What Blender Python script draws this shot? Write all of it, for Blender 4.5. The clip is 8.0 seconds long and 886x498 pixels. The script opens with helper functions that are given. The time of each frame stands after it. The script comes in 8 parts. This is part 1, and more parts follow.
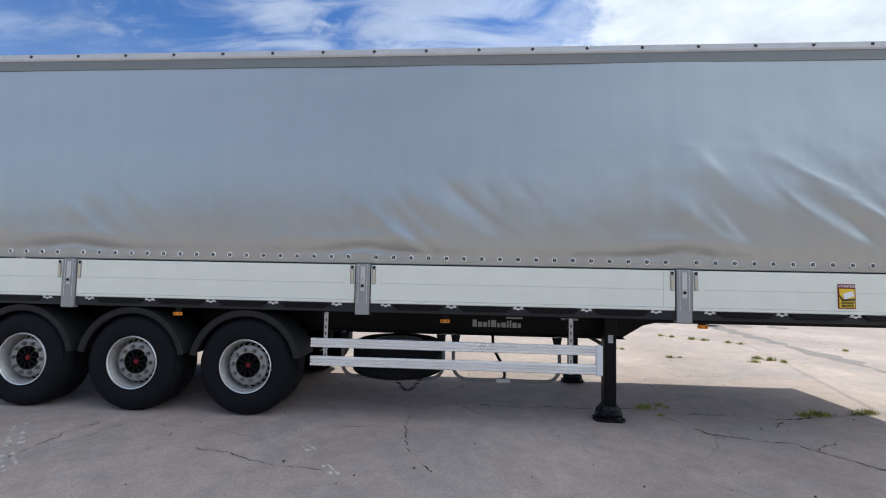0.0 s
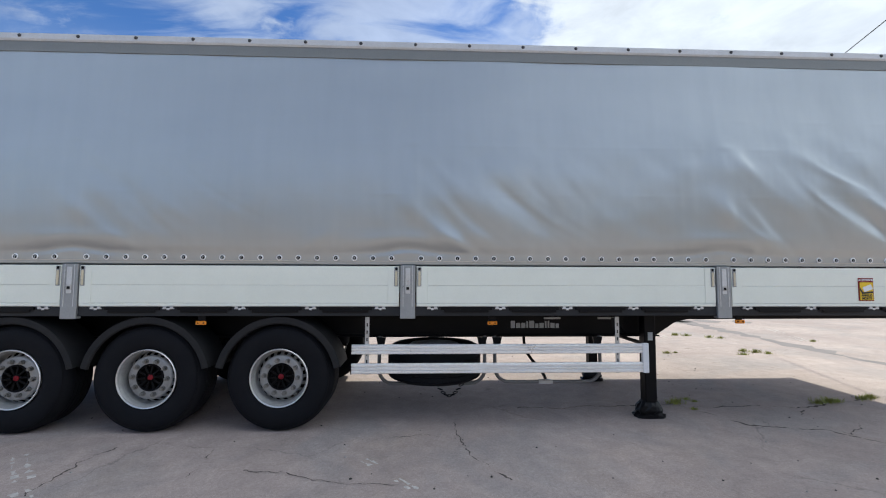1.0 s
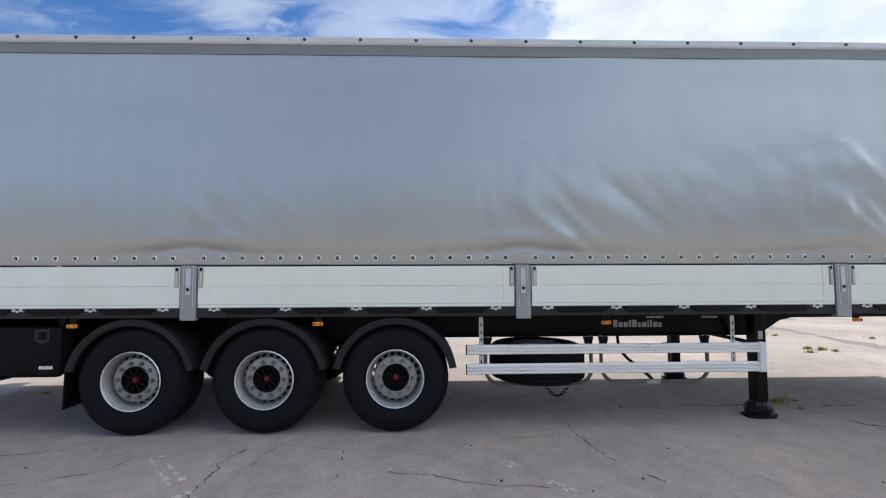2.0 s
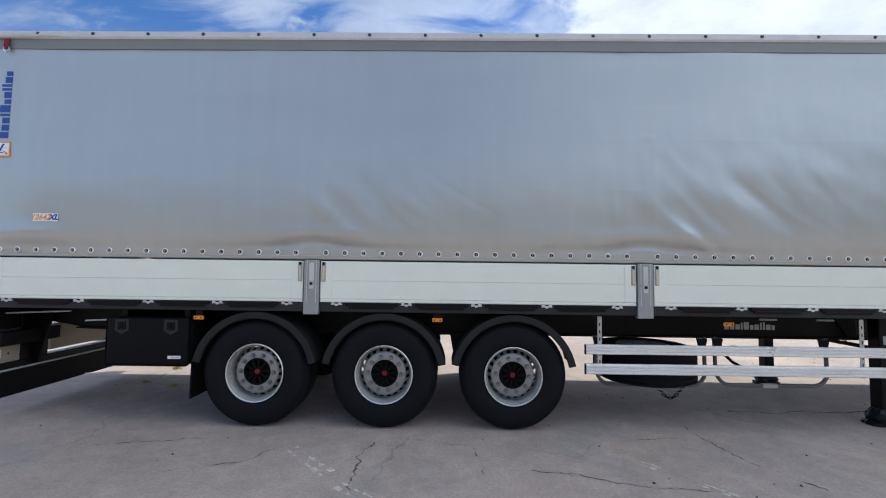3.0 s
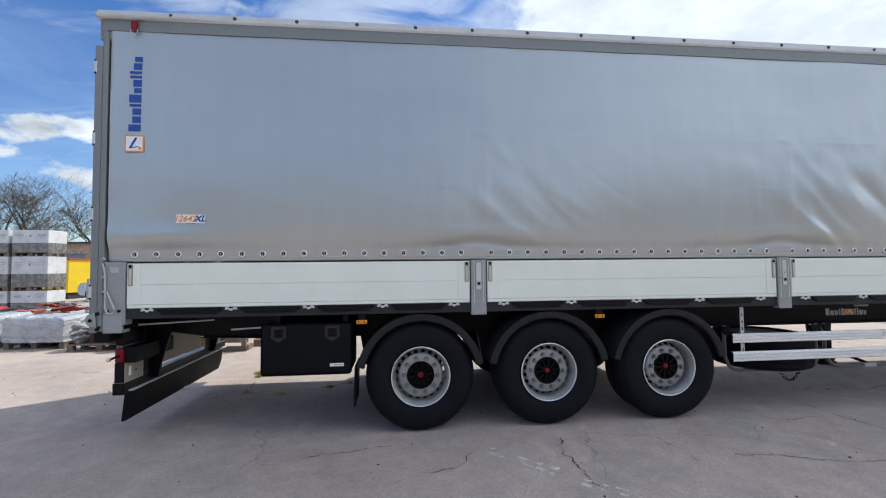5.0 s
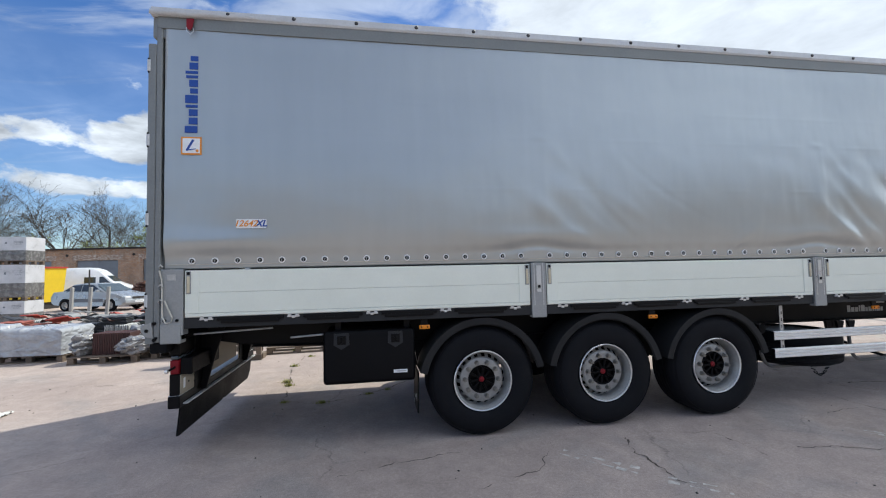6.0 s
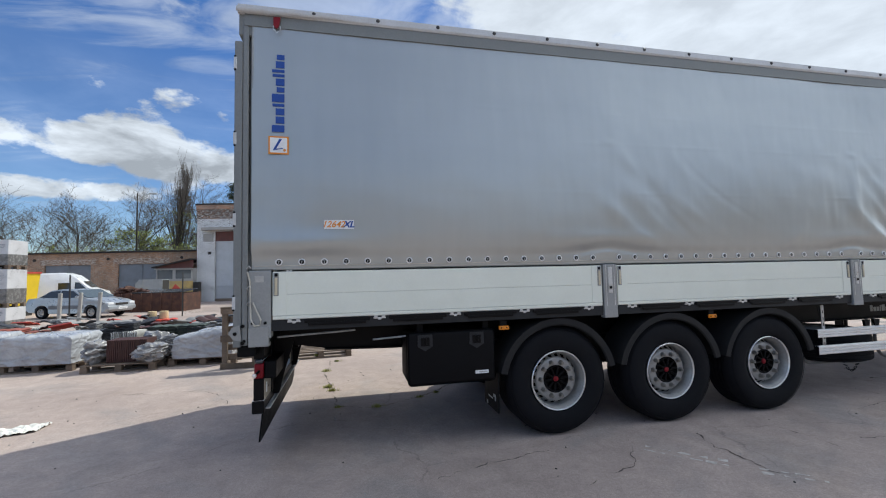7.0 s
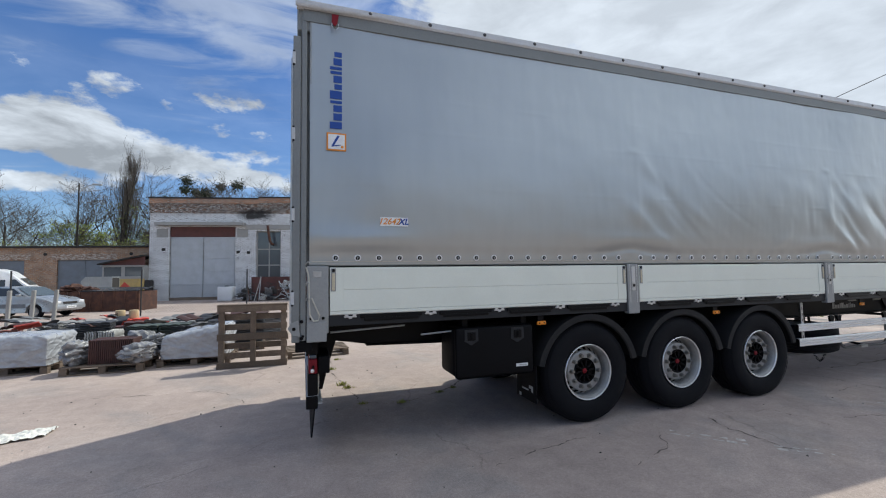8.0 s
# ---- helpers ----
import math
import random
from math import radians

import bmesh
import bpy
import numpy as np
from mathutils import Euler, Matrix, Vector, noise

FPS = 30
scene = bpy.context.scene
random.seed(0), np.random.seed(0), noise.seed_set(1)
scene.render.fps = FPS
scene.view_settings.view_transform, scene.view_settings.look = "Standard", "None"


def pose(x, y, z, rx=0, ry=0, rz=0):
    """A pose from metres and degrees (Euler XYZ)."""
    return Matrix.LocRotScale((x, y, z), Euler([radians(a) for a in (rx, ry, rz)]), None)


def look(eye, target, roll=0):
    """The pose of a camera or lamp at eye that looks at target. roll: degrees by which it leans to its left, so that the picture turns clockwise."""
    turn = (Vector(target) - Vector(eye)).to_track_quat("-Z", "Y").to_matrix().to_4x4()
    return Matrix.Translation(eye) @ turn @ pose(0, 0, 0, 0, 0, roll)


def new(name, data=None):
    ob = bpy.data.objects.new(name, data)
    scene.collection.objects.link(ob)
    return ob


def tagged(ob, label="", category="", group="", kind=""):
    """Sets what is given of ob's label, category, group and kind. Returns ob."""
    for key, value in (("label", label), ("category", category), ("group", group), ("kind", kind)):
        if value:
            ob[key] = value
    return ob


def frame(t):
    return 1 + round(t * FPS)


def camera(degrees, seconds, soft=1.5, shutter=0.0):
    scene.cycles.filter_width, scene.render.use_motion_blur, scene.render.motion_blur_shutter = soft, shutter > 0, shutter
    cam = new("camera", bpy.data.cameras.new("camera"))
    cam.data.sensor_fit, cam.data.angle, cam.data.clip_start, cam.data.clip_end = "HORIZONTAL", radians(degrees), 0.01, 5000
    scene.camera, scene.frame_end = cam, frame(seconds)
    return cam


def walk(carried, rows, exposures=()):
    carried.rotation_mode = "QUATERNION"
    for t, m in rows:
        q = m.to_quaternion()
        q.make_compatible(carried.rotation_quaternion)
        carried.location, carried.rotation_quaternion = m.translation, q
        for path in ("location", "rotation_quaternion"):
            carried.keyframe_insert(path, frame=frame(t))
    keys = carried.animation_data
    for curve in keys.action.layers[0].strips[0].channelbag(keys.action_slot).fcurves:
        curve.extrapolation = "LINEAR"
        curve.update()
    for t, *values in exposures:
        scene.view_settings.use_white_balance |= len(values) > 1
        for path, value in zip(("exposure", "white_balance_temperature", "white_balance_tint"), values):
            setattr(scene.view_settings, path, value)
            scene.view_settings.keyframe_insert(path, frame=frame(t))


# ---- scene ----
cam = camera(93.7, 8.0, soft=1.1)
PATH = [
    (0, (3.737, -4.423, 1.63), (3.616, -2.429, 1.734), 1.1),
    (0.5, (3.279, -4.338, 1.603), (3.29, -2.341, 1.714), 0.7),
    (1, (2.787, -4.294, 1.593), (2.873, -2.299, 1.716), 0.2),
    (1.2, (2.558, -4.311, 1.599), (2.646, -2.318, 1.731), -0.2),
    (2.3, (1.307, -4.196, 1.613), (1.354, -2.199, 1.724), 0.1),
    (2.5, (1.053, -4.237, 1.631), (1.091, -2.24, 1.744), 0.4),
    (3, (0.618, -4.183, 1.593), (0.602, -2.186, 1.698), 0.7),
    (3.5, (0.098, -4.18, 1.593), (0.097, -2.182, 1.683), 0.7),
    (4, (-0.417, -4.215, 1.632), (-0.365, -2.217, 1.71), 0.4),
    (4.5, (-0.963, -4.15, 1.631), (-0.832, -2.156, 1.701), -0.3),
    (5.8, (-2.219, -3.998, 1.632), (-1.913, -2.024, 1.733), -0.9),
    (6, (-2.345, -3.968, 1.642), (-2.022, -1.996, 1.739), -1.2),
    (6.5, (-2.851, -3.943, 1.64), (-2.479, -1.981, 1.749), -1.3),
    (7, (-3.343, -3.816, 1.626), (-2.905, -1.868, 1.746), -1.3),
    (7.5, (-3.816, -3.765, 1.593), (-3.287, -1.84, 1.712), -1.1),
    (8, (-4.213, -3.727, 1.611), (-3.576, -1.835, 1.729), -0.8),
]
walk(cam, [(t, look(eye, target, roll)) for t, eye, target, roll in PATH], [(0.0, 0.38, 6080, 5), (3.0, 0.44, 6080, 5), (4.5, 0.45, 6080, 5), (6.0, 0.34, 6080, 5), (8.0, 0.06, 6080, 5)])


# ---- sky, clouds and sun ----
SUN = Vector((0.64, 0.41, 1.0)).normalized()


def sky_world():
    w = bpy.data.worlds.new("sky")
    scene.world = w
    w.use_nodes = True
    nt = w.node_tree
    nt.nodes.clear()
    N, L = nt.nodes.new, nt.links.new

    def mth(op, a, b=None, clamp=False):
        n = N("ShaderNodeMath")
        n.operation, n.use_clamp = op, clamp
        for i, v in enumerate((a, b)):
            if v is None:
                continue
            if isinstance(v, (int, float)):
                n.inputs[i].default_value = v
            else:
                L(v, n.inputs[i])
        return n.outputs[0]

    out = N("ShaderNodeOutputWorld")
    sky = N("ShaderNodeTexSky")
    sky.sky_type, sky.sun_disc = "NISHITA", False
    sky.sun_elevation, sky.sun_rotation = math.asin(SUN.z), math.atan2(SUN.x, SUN.y)
    sky.air_density, sky.dust_density, sky.ozone_density, sky.altitude = 1.0, 0.15, 4.0, 150
    blue = N("ShaderNodeBackground")
    blue.inputs["Strength"].default_value = 0.112
    deep = N("ShaderNodeHueSaturation")
    deep.inputs["Saturation"].default_value, deep.inputs["Value"].default_value = 1.18, 0.94
    deep.inputs["Hue"].default_value = 0.509
    L(sky.outputs[0], deep.inputs["Color"])
    L(deep.outputs[0], blue.inputs["Color"])
    # cloud layer: the direction laid out on a flat ceiling
    tc = N("ShaderNodeTexCoord")
    sep = N("ShaderNodeSeparateXYZ")
    L(tc.outputs["Generated"], sep.inputs[0])
    dz = mth("ADD", mth("MAXIMUM", sep.outputs[2], 0.0), 0.12)
    u, v = mth("DIVIDE", sep.outputs[0], dz), mth("DIVIDE", sep.outputs[1], dz)
    uv = N("ShaderNodeCombineXYZ")
    L(u, uv.inputs[0]), L(v, uv.inputs[1])
    uv.inputs[2].default_value = 0.37

    def fbm(scale, detail, rough, dist, vec):
        n = N("ShaderNodeTexNoise")
        n.inputs["Scale"].default_value, n.inputs["Detail"].default_value = scale, detail
        n.inputs["Roughness"].default_value, n.inputs["Distortion"].default_value = rough, dist
        L(vec, n.inputs["Vector"])
        return n.outputs[0]

    big = fbm(1.9, 7, 0.58, 0.35, uv.outputs[0])
    puff = fbm(5.5, 9, 0.58, 0.15, tc.outputs["Generated"])
    stretch = N("ShaderNodeMapping")
    stretch.inputs["Rotation"].default_value = (0, 0, 0.5)
    stretch.inputs["Scale"].default_value = (1.0, 2.2, 1.0)
    L(uv.outputs[0], stretch.inputs[0])
    wisp = fbm(2.6, 8, 0.62, 0.6, stretch.outputs[0])

    def heap(cu, cv, ru, rv, amp):
        a = mth("DIVIDE", mth("SUBTRACT", u, cu), ru)
        b = mth("DIVIDE", mth("SUBTRACT", v, cv), rv)
        d = mth("ADD", mth("MULTIPLY", a, a), mth("MULTIPLY", b, b))
        return mth("MULTIPLY", mth("EXPONENT", mth("MULTIPLY", d, -1.0)), amp)

    grow = mth("MULTIPLY", mth("SUBTRACT", u, 0.02), 0.27)
    grow = mth("MINIMUM", mth("MAXIMUM", grow, 0.0), 0.40)
    for h in ((-0.9, 1.66, 0.60, 0.20, -0.16), (0.1, 0.0, 0.85, 0.80, 0.20), (0.0, -2.2, 3.0, 1.1, -0.14), (2.0, 1.05, 0.5, 0.25, 0.15), (2.2, -1.7, 1.7, 1.5, -0.36)):
        grow = mth("ADD", grow, heap(*h))
    dens = mth("ADD", mth("ADD", mth("MULTIPLY", big, 0.35), mth("MULTIPLY", wisp, 0.25)), mth("ADD", mth("MULTIPLY", puff, 0.40), grow))
    ramp = N("ShaderNodeMapRange")
    ramp.interpolation_type = "SMOOTHSTEP"
    ramp.inputs["From Min"].default_value, ramp.inputs["From Max"].default_value = 0.54, 0.66
    L(dens, ramp.inputs["Value"])
    veil = N("ShaderNodeMapRange")
    veil.interpolation_type = "SMOOTHSTEP"
    veil.inputs["From Min"].default_value, veil.inputs["From Max"].default_value = 0.49, 0.82
    veil.inputs["To Max"].default_value = 0.50
    thin = N("ShaderNodeMapping")
    thin.inputs["Rotation"].default_value = (0, 0, 1.15)
    thin.inputs["Scale"].default_value = (1.0, 3.0, 1.0)
    L(uv.outputs[0], thin.inputs[0])
    # a bright milky haze added over the unseen open side of the yard
    south = N("ShaderNodeMapRange")
    south.interpolation_type = "SMOOTHSTEP"
    south.inputs["From Min"].default_value, south.inputs["From Max"].default_value = 0.2, -1.5
    south.inputs["To Max"].default_value = 0.17
    L(v, south.inputs["Value"])
    L(mth("ADD", fbm(2.0, 6, 0.58, 0.7, thin.outputs[0]), mth("ADD", mth("MULTIPLY", grow, 0.35), mth("ADD", south.outputs[0], mth("ADD", mth("ADD", heap(-0.18, 1.36, 0.16, 0.30, 0.16), heap(0.30, 1.40, 0.45, 0.40, 0.18)), mth("ADD", heap(-0.60, 1.22, 0.14, 0.25, 0.16), heap(-0.25, 1.30, 0.85, 0.40, 0.07)))))), veil.inputs["Value"])
    # fair-weather heaps low over the garages, laid out by bearing and height in degrees
    bearing = mth("MULTIPLY", mth("ARCTAN2", sep.outputs[0], sep.outputs[1]), 57.2958)
    height = mth("MULTIPLY", mth("ARCSINE", sep.outputs[2]), 57.2958)

    def soft(value, lo, hi, a=0.0, b=1.0):
        n = N("ShaderNodeMapRange")
        n.interpolation_type = "SMOOTHSTEP"
        n.inputs["From Min"].default_value, n.inputs["From Max"].default_value = lo, hi
        n.inputs["To Min"].default_value, n.inputs["To Max"].default_value = a, b
        L(value, n.inputs["Value"])
        return n.outputs[0]

    def puffy(b0, h0, rb, rh, amp):
        a = mth("DIVIDE", mth("SUBTRACT", bearing, b0), rb)
        b = mth("DIVIDE", mth("SUBTRACT", height, h0), rh)
        d = mth("ADD", mth("MULTIPLY", a, a), mth("MULTIPLY", b, b))
        return mth("MULTIPLY", mth("EXPONENT", mth("MULTIPLY", mth("MULTIPLY", d, d), -1.0)), amp)

    flat = N("ShaderNodeMapping")
    flat.inputs["Scale"].default_value = (1.0, 1.0, 1.8)
    L(tc.outputs["Generated"], flat.inputs[0])
    heaps = mth("ADD", mth("MULTIPLY", fbm(9.0, 10, 0.60, 0.25, flat.outputs[0]), 0.75), mth("MULTIPLY", fbm(30.0, 8, 0.60, 0.2, flat.outputs[0]), 0.25))
    for h in ((-25.2, 15.0, 5.4, 3.6, 0.28), (-31.5, 14.2, 5.5, 2.0, 0.20), (-33.0, 18.5, 6.0, 1.6, -0.12), (-19.0, 14.0, 6.0, 3.2, 0.27), (-11.0, 12.4, 6.0, 1.9, 0.24), (-2.0, 12.0, 6.0, 1.6, 0.22), (-28.0, 9.6, 9.0, 1.2, 0.24), (-37.0, 14.4, 4.0, 1.2, 0.16),
              (-20.0, 20.9, 2.6, 1.1, 0.18), (-8.7, 21.0, 4.0, 1.5, 0.18), (-10.4, 17.4, 2.6, 0.9, 0.13), (-4.7, 17.3, 2.4, 0.8, 0.15), (-16.0, 19.4, 2.0, 0.8, 0.09), (-5.5, 14.8, 4.0, 1.0, 0.15),
              (-40.3, 13.1, 3.0, 0.9, 0.15), (-42.5, 11.1, 3.2, 0.9, 0.16), (-27.5, 11.6, 3.5, 0.6, -0.10), (-48.0, 9.0, 5.0, 1.0, 0.17)):
        heaps = mth("ADD", heaps, puffy(*h))
    here = mth("MULTIPLY", mth("MULTIPLY", soft(height, 27.0, 21.0), soft(bearing, 14.0, 4.0)), soft(bearing, -80.0, -62.0))
    far_heaps = mth("MULTIPLY", soft(heaps, 0.575, 0.735), here)
    upper = mth("MAXIMUM", mth("MULTIPLY", ramp.outputs[0], mth("SUBTRACT", 1.0, mth("MULTIPLY", here, 0.95))), mth("ADD", mth("MULTIPLY", veil.outputs[0], mth("SUBTRACT", 1.0, mth("MULTIPLY", here, 0.5))), mth("MULTIPLY", here, 0.10)))
    cover = mth("MAXIMUM", upper, far_heaps)
    shade = N("ShaderNodeMapRange")
    shade.inputs["From Min"].default_value, shade.inputs["From Max"].default_value = 0.36, 0.66
    shade.inputs["To Min"].default_value, shade.inputs["To Max"].default_value = 0.46, 1.06
    streaky = N("ShaderNodeMapping")
    streaky.inputs["Scale"].default_value = (1.0, 1.0, 2.6)
    streaky.inputs["Location"].default_value = (0.3, 0.7, 0.1)
    L(tc.outputs["Generated"], streaky.inputs[0])
    L(fbm(7.0, 7, 0.58, 0.3, streaky.outputs[0]), shade.inputs["Value"])
    tone = N("ShaderNodeMix")
    L(here, tone.inputs["Factor"])
    L(mth("ADD", mth("MULTIPLY", shade.outputs[0], 0.35), 0.62), tone.inputs["A"])
    L(shade.outputs[0], tone.inputs["B"])
    cloud = N("ShaderNodeBackground")
    cloud.inputs["Color"].default_value = (0.93, 0.95, 1.0, 1)
    # unseen clouds away from the sun are raised in strength to fill the shade
    lit = N("ShaderNodeMapRange")
    lit.interpolation_type = "SMOOTHSTEP"
    lit.inputs["From Min"].default_value, lit.inputs["From Max"].default_value = 0.6, -1.2
    lit.inputs["To Min"].default_value, lit.inputs["To Max"].default_value = 0.87, 2.1
    L(v, lit.inputs["Value"])
    L(mth("MULTIPLY", tone.outputs["Result"], lit.outputs[0]), cloud.inputs["Strength"])
    mix = N("ShaderNodeMixShader")
    L(mth("MULTIPLY", cover, 0.95), mix.inputs[0])
    L(blue.outputs[0], mix.inputs[1]), L(cloud.outputs[0], mix.inputs[2])
    L(mix.outputs[0], out.inputs[0])


sky_world()
sun = new("sun", bpy.data.lights.new("sun", "SUN"))
sun.data.energy, sun.data.angle, sun.data.color = 3.3, radians(0.55), (1.0, 0.93, 0.81)
sun.matrix_world = look(SUN * 60, (0, 0, 0))


# ---- materials ----
def mat(name, base, rough=0.6, metal=0.0, var=0.12, scale=3.0, grain=0.06, gscale=60.0, bump=0.08, bscale=90.0, dirt=None, dirt_amt=0.0, dirt_scale=2.0, spec=0.5, coat=0.0, piece=0.0):
    """Surface with broad and fine tone variation, fine relief, and stains of a colour of their own."""
    m = bpy.data.materials.new(name)
    m.use_nodes = True
    nt = m.node_tree
    N, L = nt.nodes.new, nt.links.new
    b = nt.nodes["Principled BSDF"]
    b.inputs["Metallic"].default_value, b.inputs["Specular IOR Level"].default_value = metal, spec
    b.inputs["Coat Weight"].default_value = coat
    tc = N("ShaderNodeTexCoord")

    def noi(s, d=4.0, r=0.55):
        n = N("ShaderNodeTexNoise")
        n.inputs["Scale"].default_value, n.inputs["Detail"].default_value, n.inputs["Roughness"].default_value = s, d, r
        L(tc.outputs["Object"], n.inputs["Vector"])
        return n.outputs[0]

    def rng(v, a, c, lo=0.3, hi=0.7):
        n = N("ShaderNodeMapRange")
        n.inputs["From Min"].default_value, n.inputs["From Max"].default_value = lo, hi
        n.inputs["To Min"].default_value, n.inputs["To Max"].default_value = a, c
        L(v, n.inputs["Value"])
        return n.outputs[0]

    def mul(a, c):
        n = N("ShaderNodeMath")
        n.operation = "MULTIPLY"
        L(a, n.inputs[0]), L(c, n.inputs[1])
        return n.outputs[0]

    broad, fine = noi(scale, 5.0), noi(gscale, 3.0)
    k = mul(rng(broad, 1 - var, 1 + var), rng(fine, 1 - grain, 1 + grain))
    if piece:
        oi = N("ShaderNodeObjectInfo")
        k = mul(k, rng(oi.outputs["Random"], 1 - piece, 1 + piece, 0, 1))
    vm = N("ShaderNodeVectorMath")
    vm.operation = "SCALE"
    vm.inputs[0].default_value = base
    L(k, vm.inputs["Scale"])
    col = vm.outputs[0]
    if dirt:
        mx = N("ShaderNodeMix")
        mx.data_type = "RGBA"
        L(rng(noi(dirt_scale, 7.0, 0.65), 0.0, dirt_amt, 0.42, 0.68), mx.inputs["Factor"])
        L(col, mx.inputs["A"])
        mx.inputs["B"].default_value = (*dirt, 1)
        col = mx.outputs["Result"]
    L(col, b.inputs["Base Color"])
    L(rng(broad, max(rough - 0.07, 0.02), min(rough + 0.09, 1.0)), b.inputs["Roughness"])
    if bump:
        bp = N("ShaderNodeBump")
        bp.inputs["Strength"].default_value, bp.inputs["Distance"].default_value = bump, 0.01
        L(noi(bscale, 5.0, 0.6), bp.inputs["Height"])
        L(bp.outputs[0], b.inputs["Normal"])
    return m


def brick_mat(name, brick, brick2, mortar, paint=None, cover=0.0, size=1.0, soot=None, joint=0.05):
    """Brickwork too far off to pick apart: courses by a Brick Texture on the wall's own metres, with worn paint over it."""
    m = bpy.data.materials.new(name)
    m.use_nodes = True
    nt = m.node_tree
    N, L = nt.nodes.new, nt.links.new
    b = nt.nodes["Principled BSDF"]
    b.inputs["Roughness"].default_value = 0.9
    tc, sep, cmb = N("ShaderNodeTexCoord"), N("ShaderNodeSeparateXYZ"), N("ShaderNodeCombineXYZ")
    L(tc.outputs["Object"], sep.inputs[0])
    ad = N("ShaderNodeMath")
    L(sep.outputs[0], ad.inputs[0]), L(sep.outputs[1], ad.inputs[1])
    L(ad.outputs[0], cmb.inputs[0]), L(sep.outputs[2], cmb.inputs[1])
    br = N("ShaderNodeTexBrick")
    br.inputs["Color1"].default_value, br.inputs["Color2"].default_value, br.inputs["Mortar"].default_value = (*brick, 1), (*brick2, 1), (*mortar, 1)
    br.inputs["Scale"].default_value, br.inputs["Brick Width"].default_value, br.inputs["Row Height"].default_value = 1.0, 0.26 * size, 0.078 * size
    br.inputs["Mortar Size"].default_value, br.inputs["Bias"].default_value = 0.016 * size, 0.0
    L(cmb.outputs[0], br.inputs["Vector"])
    no = N("ShaderNodeTexNoise")
    no.inputs["Scale"].default_value, no.inputs["Detail"].default_value, no.inputs["Roughness"].default_value = 1.3, 8.0, 0.68
    L(tc.outputs["Object"], no.inputs["Vector"])
    col = br.outputs["Color"]
    mr = N("ShaderNodeMapRange")
    mr.inputs["From Min"].default_value, mr.inputs["From Max"].default_value = 0.3, 0.7
    mr.inputs["To Min"].default_value, mr.inputs["To Max"].default_value = 0.65, 1.3
    L(no.outputs[0], mr.inputs["Value"])
    vm = N("ShaderNodeVectorMath")
    vm.operation = "SCALE"
    L(col, vm.inputs[0]), L(mr.outputs[0], vm.inputs["Scale"])
    col = vm.outputs[0]
    if paint:
        mx, pr = N("ShaderNodeMix"), N("ShaderNodeMapRange")
        mx.data_type = "RGBA"
        n2 = N("ShaderNodeTexNoise")
        n2.inputs["Scale"].default_value, n2.inputs["Detail"].default_value, n2.inputs["Roughness"].default_value = 5.5, 10.0, 0.78
        run = N("ShaderNodeMapping")
        run.inputs["Scale"].default_value = (0.8, 2.2, 1.0)
        L(cmb.outputs[0], run.inputs[0])
        L(run.outputs[0], n2.inputs["Vector"])
        pr.inputs["From Min"].default_value, pr.inputs["From Max"].default_value = 0.62 - cover * 0.4, 0.70 - cover * 0.4
        L(n2.outputs[0], pr.inputs["Value"])
        fm = N("ShaderNodeMath")
        fm.operation = "MULTIPLY"
        inv = N("ShaderNodeMapRange")
        inv.inputs["To Min"].default_value, inv.inputs["To Max"].default_value = 0.92, joint
        L(br.outputs["Fac"], inv.inputs["Value"])
        L(pr.outputs[0], fm.inputs[0]), L(inv.outputs[0], fm.inputs[1])
        L(fm.outputs[0], mx.inputs["Factor"]), L(col, mx.inputs["A"])
        mx.inputs["B"].default_value = (*paint, 1)
        col = mx.outputs["Result"]
    if soot:
        # a smoke stain above the flue, ragged at its edge
        def mt(op, a, c):
            n = N("ShaderNodeMath")
            n.operation = op
            for i, q in enumerate((a, c)):
                if isinstance(q, (int, float)):
                    n.inputs[i].default_value = q
                else:
                    L(q, n.inputs[i])
            return n.outputs[0]
        n3 = N("ShaderNodeTexNoise")
        n3.inputs["Scale"].default_value, n3.inputs["Detail"].default_value, n3.inputs["Roughness"].default_value = 2.2, 8.0, 0.7
        L(tc.outputs["Object"], n3.inputs["Vector"])
        dx = mt("DIVIDE", mt("SUBTRACT", sep.outputs[0], soot[0]), soot[2])
        dz = mt("DIVIDE", mt("SUBTRACT", sep.outputs[2], soot[1]), soot[3])
        far = mt("ADD", mt("MULTIPLY", dx, dx), mt("MULTIPLY", dz, dz))
        edge = mt("MAXIMUM", mt("MULTIPLY", mt("ADD", mt("EXPONENT", mt("MULTIPLY", far, -1.0), 0.0), mt("SUBTRACT", mt("MULTIPLY", n3.outputs[0], 1.7), 1.10)), 1.8), 0.0)
        sx = N("ShaderNodeMix")
        sx.data_type = "RGBA"
        edge_c = mt("MINIMUM", edge, 0.95)
        L(edge_c, sx.inputs["Factor"]), L(col, sx.inputs["A"])
        sx.inputs["B"].default_value = (0.015, 0.014, 0.013, 1)
        col = sx.outputs["Result"]
    L(col, b.inputs["Base Color"])
    bp = N("ShaderNodeBump")
    bp.invert = True
    bp.inputs["Strength"].default_value, bp.inputs["Distance"].default_value = 0.7, 0.012
    L(br.outputs["Fac"], bp.inputs["Height"])
    L(bp.outputs[0], b.inputs["Normal"])
    return m


